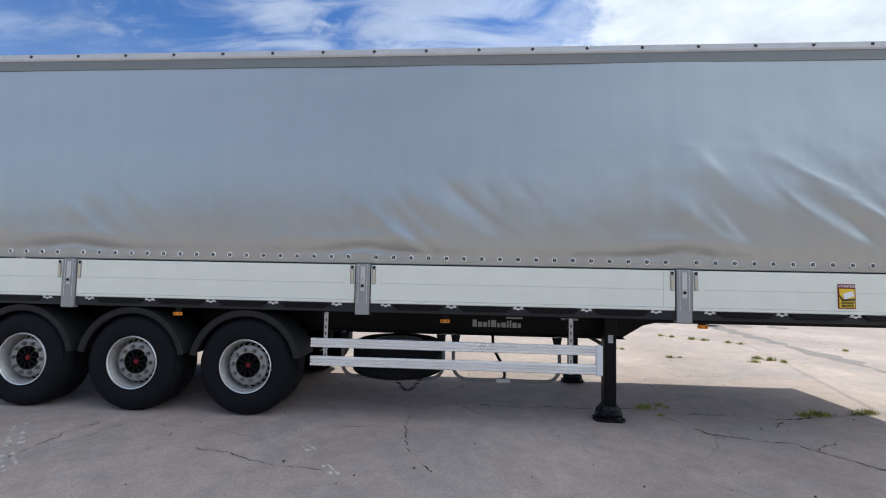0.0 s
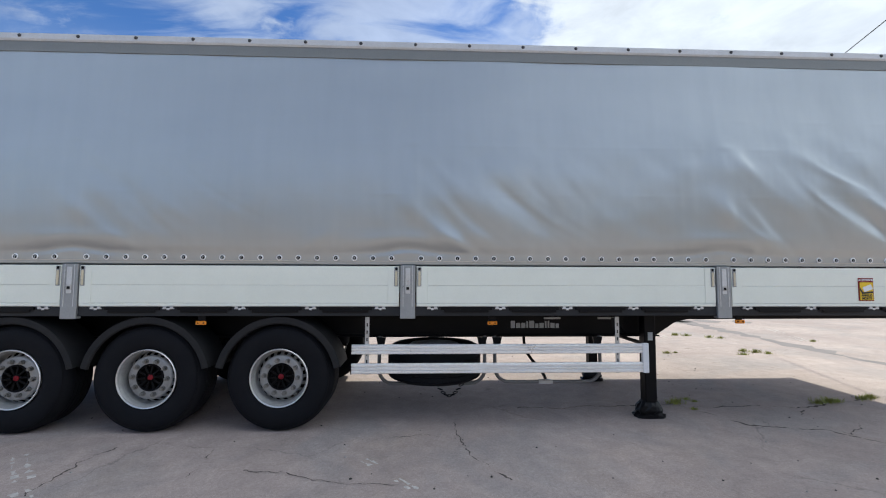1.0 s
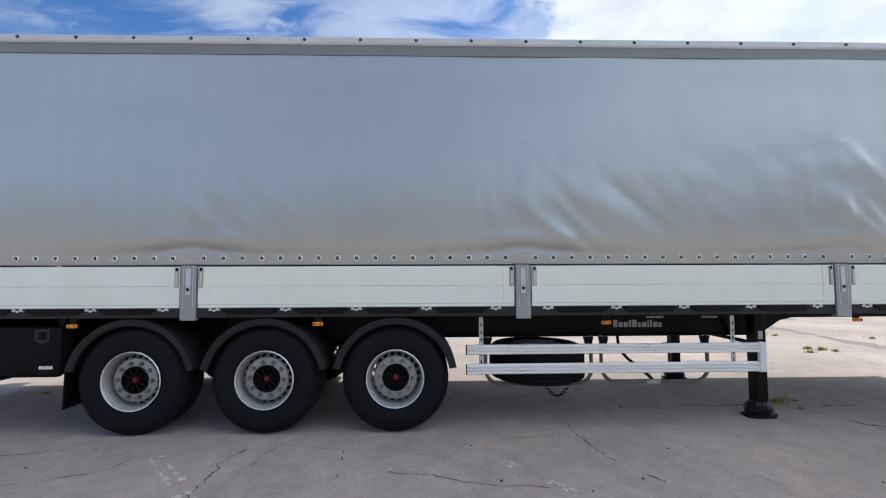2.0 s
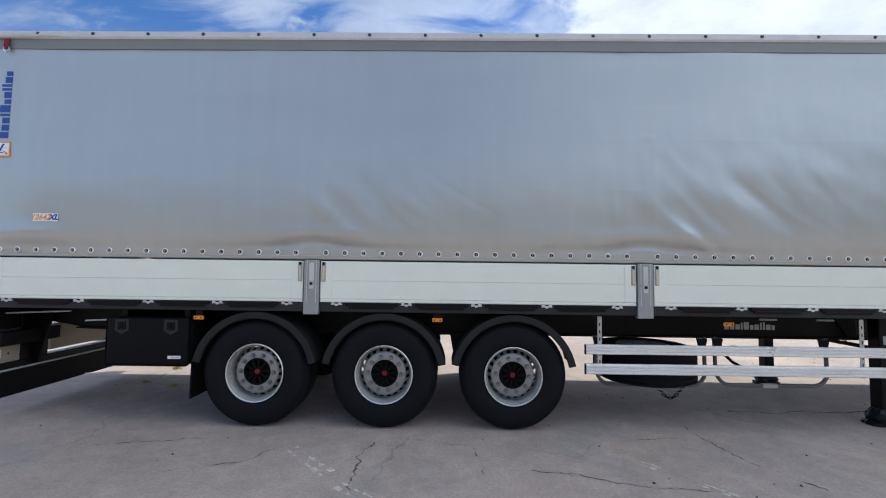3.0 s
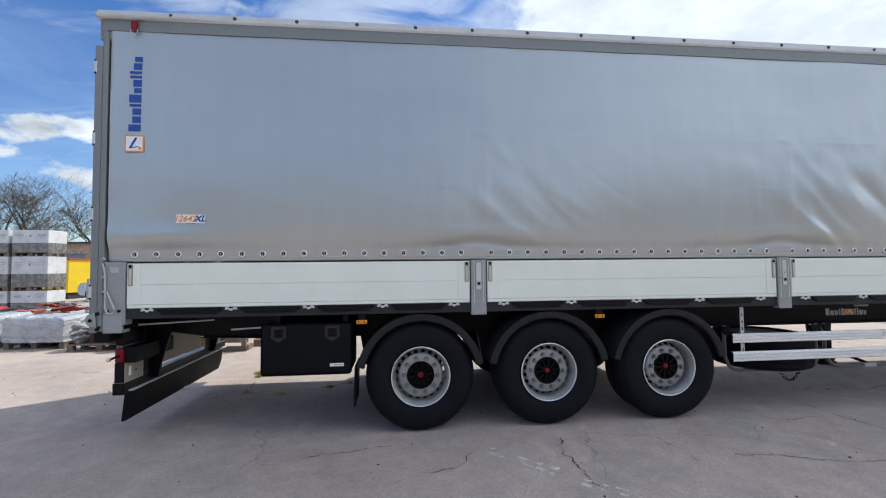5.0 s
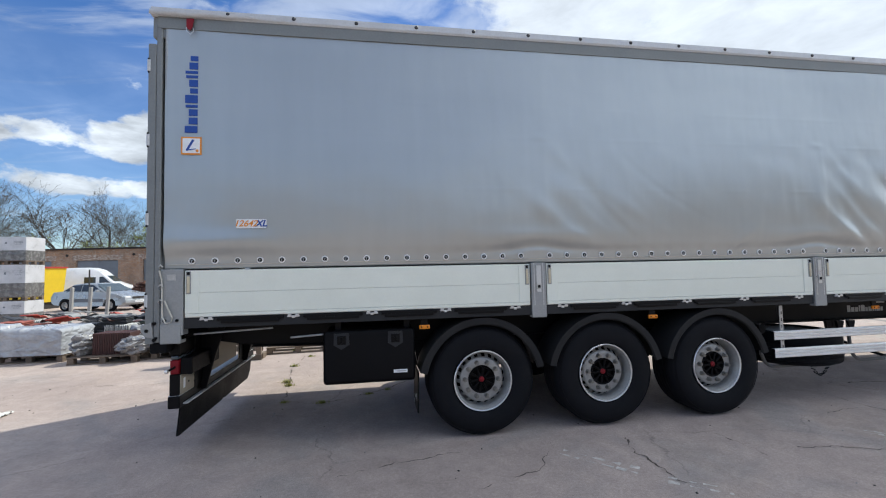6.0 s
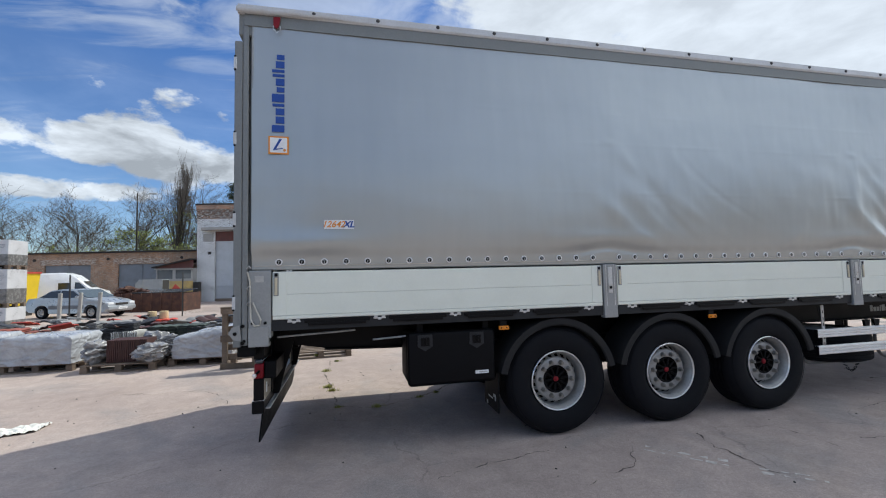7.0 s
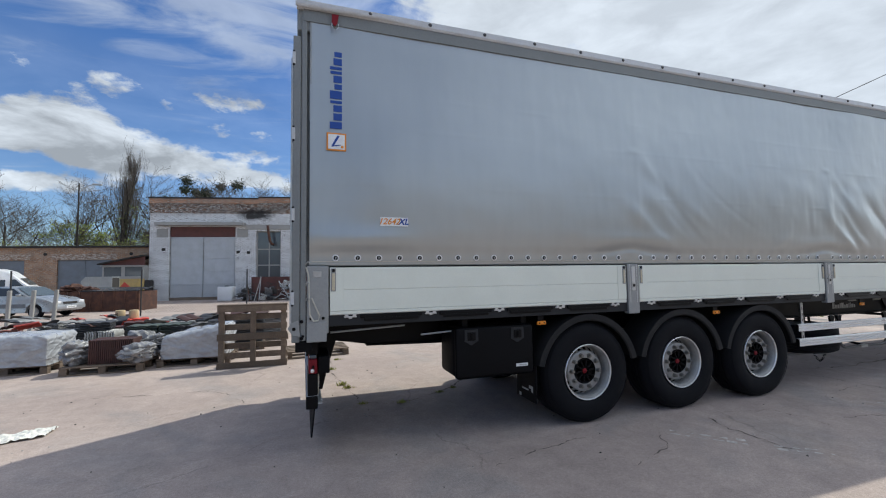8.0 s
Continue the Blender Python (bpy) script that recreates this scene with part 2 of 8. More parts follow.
def ground_mat():
    """Old concrete yard: broad stains, fine grit, hairline cracks, dark tyre grime."""
    m = bpy.data.materials.new("worn_concrete")
    m.use_nodes = True
    nt = m.node_tree
    N, L = nt.nodes.new, nt.links.new
    b = nt.nodes["Principled BSDF"]
    b.inputs["Roughness"].default_value, b.inputs["Specular IOR Level"].default_value = 0.88, 0.3
    tc = N("ShaderNodeTexCoord")

    def noi(s, d, r, dist=0.0, vec=None):
        n = N("ShaderNodeTexNoise")
        n.inputs["Scale"].default_value, n.inputs["Detail"].default_value, n.inputs["Roughness"].default_value, n.inputs["Distortion"].default_value = s, d, r, dist
        L(vec or tc.outputs["Object"], n.inputs["Vector"])
        return n

    def rng(v, lo, hi, a, c):
        n = N("ShaderNodeMapRange")
        n.inputs["From Min"].default_value, n.inputs["From Max"].default_value = lo, hi
        n.inputs["To Min"].default_value, n.inputs["To Max"].default_value = a, c
        L(v, n.inputs["Value"])
        return n.outputs[0]

    def mth(op, a, c):
        n = N("ShaderNodeMath")
        n.operation = op
        for i, v in enumerate((a, c)):
            if isinstance(v, float):
                n.inputs[i].default_value = v
            else:
                L(v, n.inputs[i])
        return n.outputs[0]

    def mixc(f, a, c):
        n = N("ShaderNodeMix")
        n.data_type = "RGBA"
        L(f, n.inputs["Factor"])
        for k, v in (("A", a), ("B", c)):
            if isinstance(v, tuple):
                n.inputs[k].default_value = (*v, 1)
            else:
                L(v, n.inputs[k])
        return n.outputs["Result"]

    tone = noi(0.35, 8, 0.62).outputs[0]
    col = mixc(rng(tone, 0.35, 0.65, 0.0, 1.0), (0.335, 0.271, 0.242), (0.455, 0.372, 0.329))
    stain = noi(1.1, 9, 0.7, 0.4).outputs[0]
    col = mixc(rng(stain, 0.55, 0.75, 0.0, 0.5), col, (0.255, 0.214, 0.186))
    smear = noi(0.8, 6, 0.6, 0.8).outputs[0]
    col = mixc(rng(smear, 0.50, 0.64, 0.0, 0.55), col, (0.300, 0.272, 0.258))
    rusty = noi(0.62, 7, 0.66, 0.5).outputs[0]
    col = mixc(rng(rusty, 0.56, 0.70, 0.0, 0.45), col, (0.400, 0.312, 0.252))
    grit = noi(38.0, 4, 0.7).outputs[0]
    speck = noi(120.0, 2, 0.6).outputs[0]
    k = mth("MULTIPLY", rng(grit, 0.3, 0.7, 0.84, 1.14), rng(speck, 0.3, 0.7, 0.82, 1.18))
    patch = noi(5.0, 6, 0.7, 0.5).outputs[0]
    k = mth("MULTIPLY", k, rng(patch, 0.3, 0.7, 0.86, 1.11))
    chips = rng(noi(42.0, 3, 0.8).outputs[0], 0.665, 0.70, 0.0, 0.6)
    col = mixc(chips, col, (0.13, 0.108, 0.094))
    worn = rng(noi(0.55, 3, 0.5).outputs[0], 0.46, 0.62, 0.15, 1.0)
    pale = mth("MULTIPLY", rng(noi(30.0, 5, 0.8).outputs[0], 0.62, 0.68, 0.0, 0.62), worn)
    col = mixc(pale, col, (0.50, 0.44, 0.385))
    vm = N("ShaderNodeVectorMath")
    vm.operation = "SCALE"
    L(col, vm.inputs[0]), L(k, vm.inputs["Scale"])
    col = vm.outputs[0]
    # hairline cracks along the borders of large uneven cells, broken up by a mask
    warp = noi(1.6, 6, 0.65)
    add = N("ShaderNodeVectorMath")
    add.operation = "MULTIPLY_ADD"
    L(warp.outputs["Color"], add.inputs[0])
    add.inputs[1].default_value = (0.55, 0.55, 0.0)
    L(tc.outputs["Object"], add.inputs[2])
    vo = N("ShaderNodeTexVoronoi")
    vo.feature = "DISTANCE_TO_EDGE"
    vo.voronoi_dimensions = "2D"
    vo.inputs["Scale"].default_value = 0.42
    L(add.outputs[0], vo.inputs["Vector"])
    line = rng(vo.outputs["Distance"], 0.0, 0.006, 1.0, 0.0)
    mask = rng(noi(0.9, 3, 0.5).outputs[0], 0.50, 0.58, 0.0, 0.40)
    crack = mth("MULTIPLY", line, mask)
    col = mixc(crack, col, (0.07, 0.06, 0.055))
    L(col, b.inputs["Base Color"])
    bp = N("ShaderNodeBump")
    bp.inputs["Strength"].default_value, bp.inputs["Distance"].default_value = 0.35, 0.012
    hgt = mth("SUBTRACT", mth("ADD", mth("MULTIPLY", grit, 0.35), mth("MULTIPLY", stain, 0.4)), mth("MULTIPLY", crack, 0.8))
    L(hgt, bp.inputs["Height"])
    L(bp.outputs[0], b.inputs["Normal"])
    return m


def curtain_mat():
    """Silver-pigmented tarpaulin: a soft metallic sheen, faint weld lines, wiped dust and dull smears."""
    m = bpy.data.materials.new("silver_tarpaulin")
    m.use_nodes = True
    nt = m.node_tree
    N, L = nt.nodes.new, nt.links.new
    b = nt.nodes["Principled BSDF"]
    b.inputs["Metallic"].default_value = 0.70
    tc = N("ShaderNodeTexCoord")

    def noi(scale, detail, rough, stretch):
        mp, n = N("ShaderNodeMapping"), N("ShaderNodeTexNoise")
        mp.inputs["Scale"].default_value = stretch
        n.inputs["Scale"].default_value, n.inputs["Detail"].default_value, n.inputs["Roughness"].default_value = scale, detail, rough
        L(tc.outputs["Object"], mp.inputs[0]), L(mp.outputs[0], n.inputs["Vector"])
        return n.outputs[0]

    def rng(v, a, c):
        n = N("ShaderNodeMapRange")
        n.inputs["From Min"].default_value, n.inputs["From Max"].default_value = 0.0, 1.0
        n.inputs["To Min"].default_value, n.inputs["To Max"].default_value = a, c
        L(v, n.inputs["Value"])
        return n.outputs[0]

    def mul(a, c):
        n = N("ShaderNodeMath")
        n.operation = "MULTIPLY"
        L(a, n.inputs[0]), L(c, n.inputs[1])
        return n.outputs[0]

    smear = noi(1.3, 3.0, 0.5, (0.5, 1.0, 1.6))
    streak = noi(3.0, 4.0, 0.55, (2.2, 1.0, 0.25))
    k = mul(rng(smear, 0.92, 1.08), rng(streak, 0.95, 1.05))
    vm = N("ShaderNodeVectorMath")
    vm.operation = "SCALE"
    vm.inputs[0].default_value = (0.425, 0.447, 0.447)
    L(k, vm.inputs["Scale"])
    L(vm.outputs[0], b.inputs["Base Color"])
    L(rng(smear, 0.33, 0.43), b.inputs["Roughness"])
    return m


def glass_mat(name, tint, rough=0.04, sheen=0.0):
    """Glazing seen from far off: dark behind, with the sky lying on it."""
    m = mat(name, tint, rough, sheen, var=0.05, bump=0.0, spec=0.8)
    return m


M = {
    "ground": ground_mat(),
    "curtain": curtain_mat(),
    "pelmet": mat("grey_pelmet", (0.20, 0.21, 0.205), 0.5, 0.2, var=0.06, bump=0.03, bscale=300),
    "roofstrip": mat("pale_roof_edge", (0.54, 0.55, 0.56), 0.45, 0.1, var=0.06, dirt=(0.4, 0.39, 0.37), dirt_amt=0.3, dirt_scale=5),
    "board": mat("white_anodised_board", (0.790, 0.815, 0.725), 0.42, 0.0, var=0.025, grain=0.015, bump=0.01, dirt=(0.68, 0.71, 0.62), dirt_amt=0.25, dirt_scale=2.0, spec=0.3),
    "alu": mat("brushed_aluminium", (0.62, 0.63, 0.64), 0.34, 0.75, var=0.06, bump=0.03, bscale=200),
    "railalu": mat("anodised_guard_rail", (0.84, 0.84, 0.83), 0.34, 0.35, var=0.05, bump=0.02, bscale=200),
    "cream": mat("cream_latch_lever", (0.60, 0.53, 0.38), 0.5, 0.0, var=0.08),
    "post": mat("grey_steel_post", (0.31, 0.32, 0.32), 0.45, 0.3, var=0.06, bump=0.03),
    "galv": mat("galvanised_steel", (0.52, 0.52, 0.51), 0.45, 0.7, var=0.14, scale=14, bump=0.05, dirt=(0.3, 0.28, 0.25), dirt_amt=0.3, dirt_scale=9),
    "chassis": mat("black_chassis_paint", (0.004, 0.004, 0.005), 0.45, 0.0, var=0.15, bump=0.05, dirt=(0.010, 0.0095, 0.009), dirt_amt=0.3, dirt_scale=4, spec=0.15),
    "sill": mat("dark_sill_paint", (0.022, 0.024, 0.027), 0.5, 0.0, var=0.1, bump=0.05, dirt=(0.035, 0.032, 0.03), dirt_amt=0.25, dirt_scale=6, spec=0.25),
    "plastic": mat("black_moulded_plastic", (0.006, 0.006, 0.007), 0.55, 0.0, var=0.12, bump=0.12, bscale=260, spec=0.1),
    "fender": mat("dark_grey_mudguard_plastic", (0.014, 0.0145, 0.016), 0.6, 0.0, var=0.12, bump=0.1, bscale=200, dirt=(0.03, 0.028, 0.026), dirt_amt=0.3, dirt_scale=5, spec=0.25),
    "rubber": mat("tyre_rubber", (0.006, 0.0066, 0.009), 0.72, 0.0, var=0.18, scale=6, bump=0.1, bscale=120, dirt=(0.013, 0.013, 0.014), dirt_amt=0.3, dirt_scale=7, spec=0.16),
    "rim": mat("silver_painted_wheel", (0.37, 0.37, 0.36), 0.48, 0.45, var=0.08, scale=10, bump=0.04, dirt=(0.22, 0.21, 0.20), dirt_amt=0.4, dirt_scale=12),
    "chrome": mat("bright_plated_steel", (0.80, 0.80, 0.80), 0.30, 0.8, var=0.04, bump=0.0),
    "dullgalv": mat("dull_grey_tube", (0.17, 0.165, 0.16), 0.55, 0.3, var=0.15, bump=0.05),
    "darkpost": mat("dark_grey_steel_frame", (0.20, 0.21, 0.21), 0.5, 0.2, var=0.06, bump=0.03),
    "bag": mat("shiny_black_plastic_bag", (0.006, 0.006, 0.007), 0.36, 0.0, var=0.1, bump=0.2, bscale=60, spec=0.2),
    "tanpanel": mat("tan_panel", (0.36, 0.31, 0.24), 0.8, 0.0, var=0.12, bump=0.1),
    "rag": mat("torn_white_cloth", (0.72, 0.71, 0.66), 0.85, 0.0, var=0.15, scale=12, grain=0.15, bump=0.7, bscale=28),
    "nut": mat("dull_steel_nut", (0.25, 0.245, 0.23), 0.45, 0.7, var=0.1),
    "rivet": mat("dark_grey_rivet", (0.05, 0.05, 0.055), 0.5, 0.3, var=0.1),
    "hub": mat("black_hub_casting", (0.003, 0.003, 0.0035), 0.5, 0.0, var=0.2, spec=0.12),
    "red": mat("red_plastic", (0.19, 0.007, 0.014), 0.5, 0.0, var=0.1, spec=0.25),
    "amber": mat("amber_lens", (0.75, 0.24, 0.01), 0.25, 0.0, var=0.12, gscale=200, grain=0.15),
    "blue": mat("blue_print", (0.012, 0.06, 0.30), 0.5, 0.0, var=0.05),
    "orange": mat("orange_print", (0.72, 0.27, 0.03), 0.5, 0.0, var=0.05),
    "white": mat("white_print", (0.78, 0.79, 0.80), 0.5, 0.0, var=0.04),
    "lettering": mat("pale_grey_print", (0.45, 0.45, 0.44), 0.5, 0.0, var=0.06),
    "yellow": mat("yellow_print", (0.75, 0.52, 0.02), 0.5, 0.0, var=0.05),
    "black": mat("black_print", (0.02, 0.02, 0.02), 0.5, 0.0, var=0.05),
    "cord": mat("pale_cord", (0.5, 0.48, 0.42), 0.7, 0.0, var=0.1),
    "wood": mat("weathered_pallet_wood", (0.165, 0.125, 0.092), 0.85, 0.0, var=0.25, scale=5, grain=0.25, gscale=45, bump=0.4, bscale=60, dirt=(0.13, 0.10, 0.078), dirt_amt=0.7, dirt_scale=6, piece=0.35),
    "woodpale": mat("pale_new_pallet_wood", (0.46, 0.39, 0.30), 0.85, 0.0, var=0.2, grain=0.15, bump=0.3, piece=0.2),
    "wrap": mat("white_shrink_wrap", (0.40, 0.41, 0.43), 0.17, 0.0, var=0.16, scale=4, grain=0.04, gscale=30, bump=1.0, bscale=7, coat=0.5, dirt=(0.30, 0.30, 0.31), dirt_amt=0.5, dirt_scale=3),
    "cloth": mat("crumpled_grey_film", (0.23, 0.225, 0.225), 0.26, 0.0, var=0.35, scale=9, bump=0.5, bscale=16, spec=0.5, coat=0.3),
    "brown": mat("brown_roof_tile", (0.060, 0.024, 0.020), 0.6, 0.0, var=0.2, bump=0.1, piece=0.2),
    "redtile": mat("red_roof_tile", (0.46, 0.055, 0.035), 0.55, 0.0, var=0.15, bump=0.1, piece=0.2),
    "orangetile": mat("orange_roof_tile", (0.25, 0.075, 0.055), 0.75, 0.0, var=0.3, bump=0.1, piece=0.2),
    "blacktile": mat("anthracite_roof_tile", (0.035, 0.036, 0.040), 0.55, 0.0, var=0.2, bump=0.1, piece=0.3),
    "greytile": mat("grey_concrete_tile", (0.22, 0.22, 0.22), 0.8, 0.0, var=0.2, bump=0.2, piece=0.25),
    "greentile": mat("dark_green_roof_tile", (0.045, 0.058, 0.048), 0.6, 0.0, var=0.25, bump=0.1, piece=0.25),
    "carpaint": mat("silver_car_paint", (0.36, 0.38, 0.40), 0.3, 0.4, var=0.04, bump=0.0, coat=0.5),
    "vanpaint": mat("white_van_paint", (0.80, 0.81, 0.82), 0.3, 0.0, var=0.04, bump=0.0, coat=0.4),
    "carton": mat("white_carton_under_film", (0.53, 0.53, 0.545), 0.3, 0.0, var=0.12, scale=3, bump=0.4, bscale=14, coat=0.2),
    "darkfilm": mat("dark_goods_under_film", (0.15, 0.145, 0.14), 0.25, 0.0, var=0.35, scale=7, grain=0.1, gscale=30, bump=0.5, bscale=18, coat=0.4),
    # windscreens: base colour lifted towards the pale sky they mirror
    "glass": glass_mat("sky_toned_windscreen_glass", (0.11, 0.14, 0.15), 0.05, 0.5),
    # darker copy for side windows, without the mirrored sky in its colour
    "sideglass": glass_mat("dark_side_glass", (0.035, 0.04, 0.045), 0.08, 0.2),
    "pane": glass_mat("dusty_window_glass", (0.06, 0.07, 0.08), 0.12),
    "rust": mat("rusty_brown_steel", (0.072, 0.034, 0.026), 0.85, 0.0, var=0.3, bump=0.3, dirt=(0.18, 0.08, 0.04), dirt_amt=0.6, dirt_scale=4),
    "gategrey": mat("pale_grey_gate_paint", (0.46, 0.48, 0.50), 0.55, 0.0, var=0.06, scale=1.5, dirt=(0.33, 0.33, 0.32), dirt_amt=0.4, dirt_scale=1.6),
    "doorgrey": mat("blue_grey_door_paint", (0.16, 0.18, 0.205), 0.55, 0.0, var=0.08, scale=1.5, dirt=(0.11, 0.11, 0.11), dirt_amt=0.4, dirt_scale=2),
    "lintel": mat("red_brown_steel_lintel", (0.11, 0.04, 0.034), 0.7, 0.0, var=0.2, bump=0.1),
    "concrete": mat("old_grey_concrete", (0.36, 0.35, 0.33), 0.9, 0.0, var=0.2, bump=0.3, bscale=30, dirt=(0.2, 0.19, 0.17), dirt_amt=0.5, dirt_scale=3),
    # grey-green chosen for the olive tint it throws into the curtain
    "yardwall": mat("grey_green_rendered_wall", (0.30, 0.305, 0.26), 0.9, 0.0, var=0.2, scale=0.6, grain=0.1, gscale=12, bump=0.2, dirt=(0.12, 0.125, 0.10), dirt_amt=0.5, dirt_scale=0.8),
    "paletile": mat("pale_grey_tile_edges", (0.42, 0.42, 0.41), 0.8, 0.0, var=0.25, scale=8, bump=0.2, piece=0.4),
    "felt": mat("black_roofing_felt", (0.035, 0.032, 0.030), 0.9, 0.0, var=0.2, bump=0.2),
    "kioskyellow": mat("faded_yellow_panel", (0.52, 0.36, 0.12), 0.7, 0.0, var=0.15, dirt=(0.35, 0.28, 0.16), dirt_amt=0.5),
    "grease": mat("galvanised_grey_sheet", (0.34, 0.36, 0.37), 0.5, 0.4, var=0.1),
    "tankwhite": mat("white_plastic_tank", (0.72, 0.73, 0.74), 0.5, 0.0, var=0.08),
    "plywood": mat("pale_log_wood", (0.55, 0.42, 0.24), 0.8, 0.0, var=0.15),
    "bark": mat("grey_bark", (0.050, 0.042, 0.035), 0.95, 0.0, var=0.3, bump=0.3),
    "twig": mat("brown_twigs", (0.105, 0.090, 0.074), 0.95, 0.0, var=0.3, bump=0.0),
    "leaf": mat("young_leaves", (0.25, 0.29, 0.06), 0.7, 0.0, var=0.35, scale=1.5, bump=0.0),
    "mistletoe": mat("mistletoe_leaves", (0.045, 0.055, 0.03), 0.8, 0.0, var=0.3, bump=0.0),
    "grass": mat("grass_blades", (0.33, 0.34, 0.08), 0.7, 0.0, var=0.35, scale=9, bump=0.0),
    "crack": mat("crack_filler_dirt", (0.115, 0.096, 0.086), 0.95, 0.0, var=0.4, scale=14, bump=0.2, spec=0.1),
    "tar": mat("tar_band", (0.20, 0.175, 0.165), 0.85, 0.0, var=0.2, bump=0.2, bscale=50),
    "paint": mat("worn_white_road_paint", (0.62, 0.59, 0.55), 0.95, 0.0, var=0.2, scale=20, dirt=(0.32, 0.27, 0.24), dirt_amt=0.7, dirt_scale=30, spec=0.1),
    "wire": mat("dark_cable", (0.03, 0.03, 0.03), 0.6, 0.0, var=0.1),
    "bricks": brick_mat("brown_brickwork", (0.40, 0.19, 0.085), (0.27, 0.145, 0.085), (0.33, 0.27, 0.21), paint=(0.52, 0.46, 0.37), cover=0.22, size=1.0, joint=0.7),
    "oldrender": brick_mat("patchy_render_over_brick", (0.30, 0.15, 0.08), (0.22, 0.12, 0.07), (0.25, 0.20, 0.16), paint=(0.55, 0.51, 0.44), cover=0.36, size=1.0, joint=0.85),
    "whitebrick": brick_mat("whitewashed_brickwork", (0.24, 0.16, 0.125), (0.13, 0.11, 0.10), (0.11, 0.10, 0.095), paint=(0.90, 0.905, 0.90), cover=0.58, size=1.0, soot=(7.0, 5.95, 1.25, 0.36), joint=0.35),
    "frieze": brick_mat("half_bare_whitewashed_frieze", (0.30, 0.155, 0.085), (0.14, 0.11, 0.09), (0.07, 0.062, 0.058), paint=(0.74, 0.73, 0.69), cover=0.33, size=1.0, soot=(7.0, 6.12, 1.25, 0.34), joint=0.15),
    "topbrick": brick_mat("red_brick_parapet", (0.42, 0.17, 0.07), (0.30, 0.17, 0.10), (0.28, 0.25, 0.22), paint=(0.60, 0.54, 0.46), cover=0.20, size=1.0, soot=(7.0, 6.12, 1.25, 0.30), joint=0.3),
}


# ---- building helpers ----
def bm_new():
    return bmesh.new()


def box(bm, x0, x1, y0, y1, z0, z1, bevel=0.0, seg=1):
    """A block between two corners, its edges rounded by bevel; returns its vertices."""
    r = bmesh.ops.create_cube(bm, size=1.0, matrix=Matrix.Translation(((x0 + x1) / 2, (y0 + y1) / 2, (z0 + z1) / 2)) @ Matrix.Diagonal((abs(x1 - x0), abs(y1 - y0), abs(z1 - z0), 1)))
    vs = r["verts"]
    if bevel:
        es = list({e for v in vs for e in v.link_edges})
        r = bmesh.ops.bevel(bm, geom=es, offset=bevel, segments=seg, affect="EDGES", profile=0.5)
        vs = list({v for f in r["faces"] for v in f.verts} | {v for v in vs if v.is_valid})
    return vs


def tube(bm, a, b, ra, rb=None, n=10, caps=True):
    """A round bar from a to b."""
    a, b = Vector(a), Vector(b)
    d = b - a
    m = Matrix.Translation((a + b) / 2) @ d.to_track_quat("Z", "Y").to_matrix().to_4x4()
    return bmesh.ops.create_cone(bm, cap_ends=caps, segments=n, radius1=ra, radius2=ra if rb is None else rb, depth=d.length, matrix=m)["verts"]


def pipe(bm, pts, r, n=8):
    """A bent pipe through points."""
    pts = [Vector(p) for p in pts]
    rings = []
    up = Vector((0.13, 0.21, 0.97))
    for i, p in enumerate(pts):
        d = (pts[min(i + 1, len(pts) - 1)] - pts[max(i - 1, 0)]).normalized()
        s = d.cross(up)
        s = s.normalized() if s.length > 1e-4 else Vector((1, 0, 0))
        t = s.cross(d)
        rings.append([bm.verts.new(p + r * (math.cos(k * math.tau / n) * s + math.sin(k * math.tau / n) * t)) for k in range(n)])
    for q, w in zip(rings, rings[1:]):
        for k in range(n):
            bm.faces.new((q[k], q[(k + 1) % n], w[(k + 1) % n], w[k]))
    bm.faces.new(rings[0][::-1]), bm.faces.new(rings[-1])


def lathe(bm, prof, n=48, axis="y", closed=False, skip=None):
    """Turns a profile of (radius, along) about an axis through the origin. skip(i, k) leaves a face out."""
    rings = []
    for r, a in prof:
        ring = []
        for k in range(n):
            c, s = r * math.cos(k * math.tau / n), r * math.sin(k * math.tau / n)
            ring.append(bm.verts.new((c, a, s) if axis == "y" else (c, s, a)))
        rings.append(ring)
    pairs = list(zip(rings, rings[1:])) + ([(rings[-1], rings[0])] if closed else [])
    for i, (q, w) in enumerate(pairs):
        for k in range(n):
            if skip and skip(i, k):
                continue
            f = bm.faces.new((q[k], q[(k + 1) % n], w[(k + 1) % n], w[k]))
            f.smooth = True
    return rings


def extrude(bm, outline, y0, y1, plane="xz"):
    """A closed outline of (x, z) pairs drawn out from y0 to y1."""
    put = (lambda p, y: (p[0], y, p[1])) if plane == "xz" else (lambda p, y: (y, p[0], p[1]))
    a = [bm.verts.new(put(p, y0)) for p in outline]
    b = [bm.verts.new(put(p, y1)) for p in outline]
    n = len(outline)
    bm.faces.new(a), bm.faces.new(b[::-1])
    for k in range(n):
        bm.faces.new((a[k], b[k], b[(k + 1) % n], a[(k + 1) % n]))
    return a + b


def mesh_of(name, bm, material, smooth=False):
    bmesh.ops.recalc_face_normals(bm, faces=bm.faces)
    me = bpy.data.meshes.new(name)
    bm.to_mesh(me)
    bm.free()
    for m_ in material if isinstance(material, (list, tuple)) else [material]:
        me.materials.append(m_)
    if smooth:
        me.shade_smooth()
        me.set_sharp_from_angle(angle=radians(38))
    return me


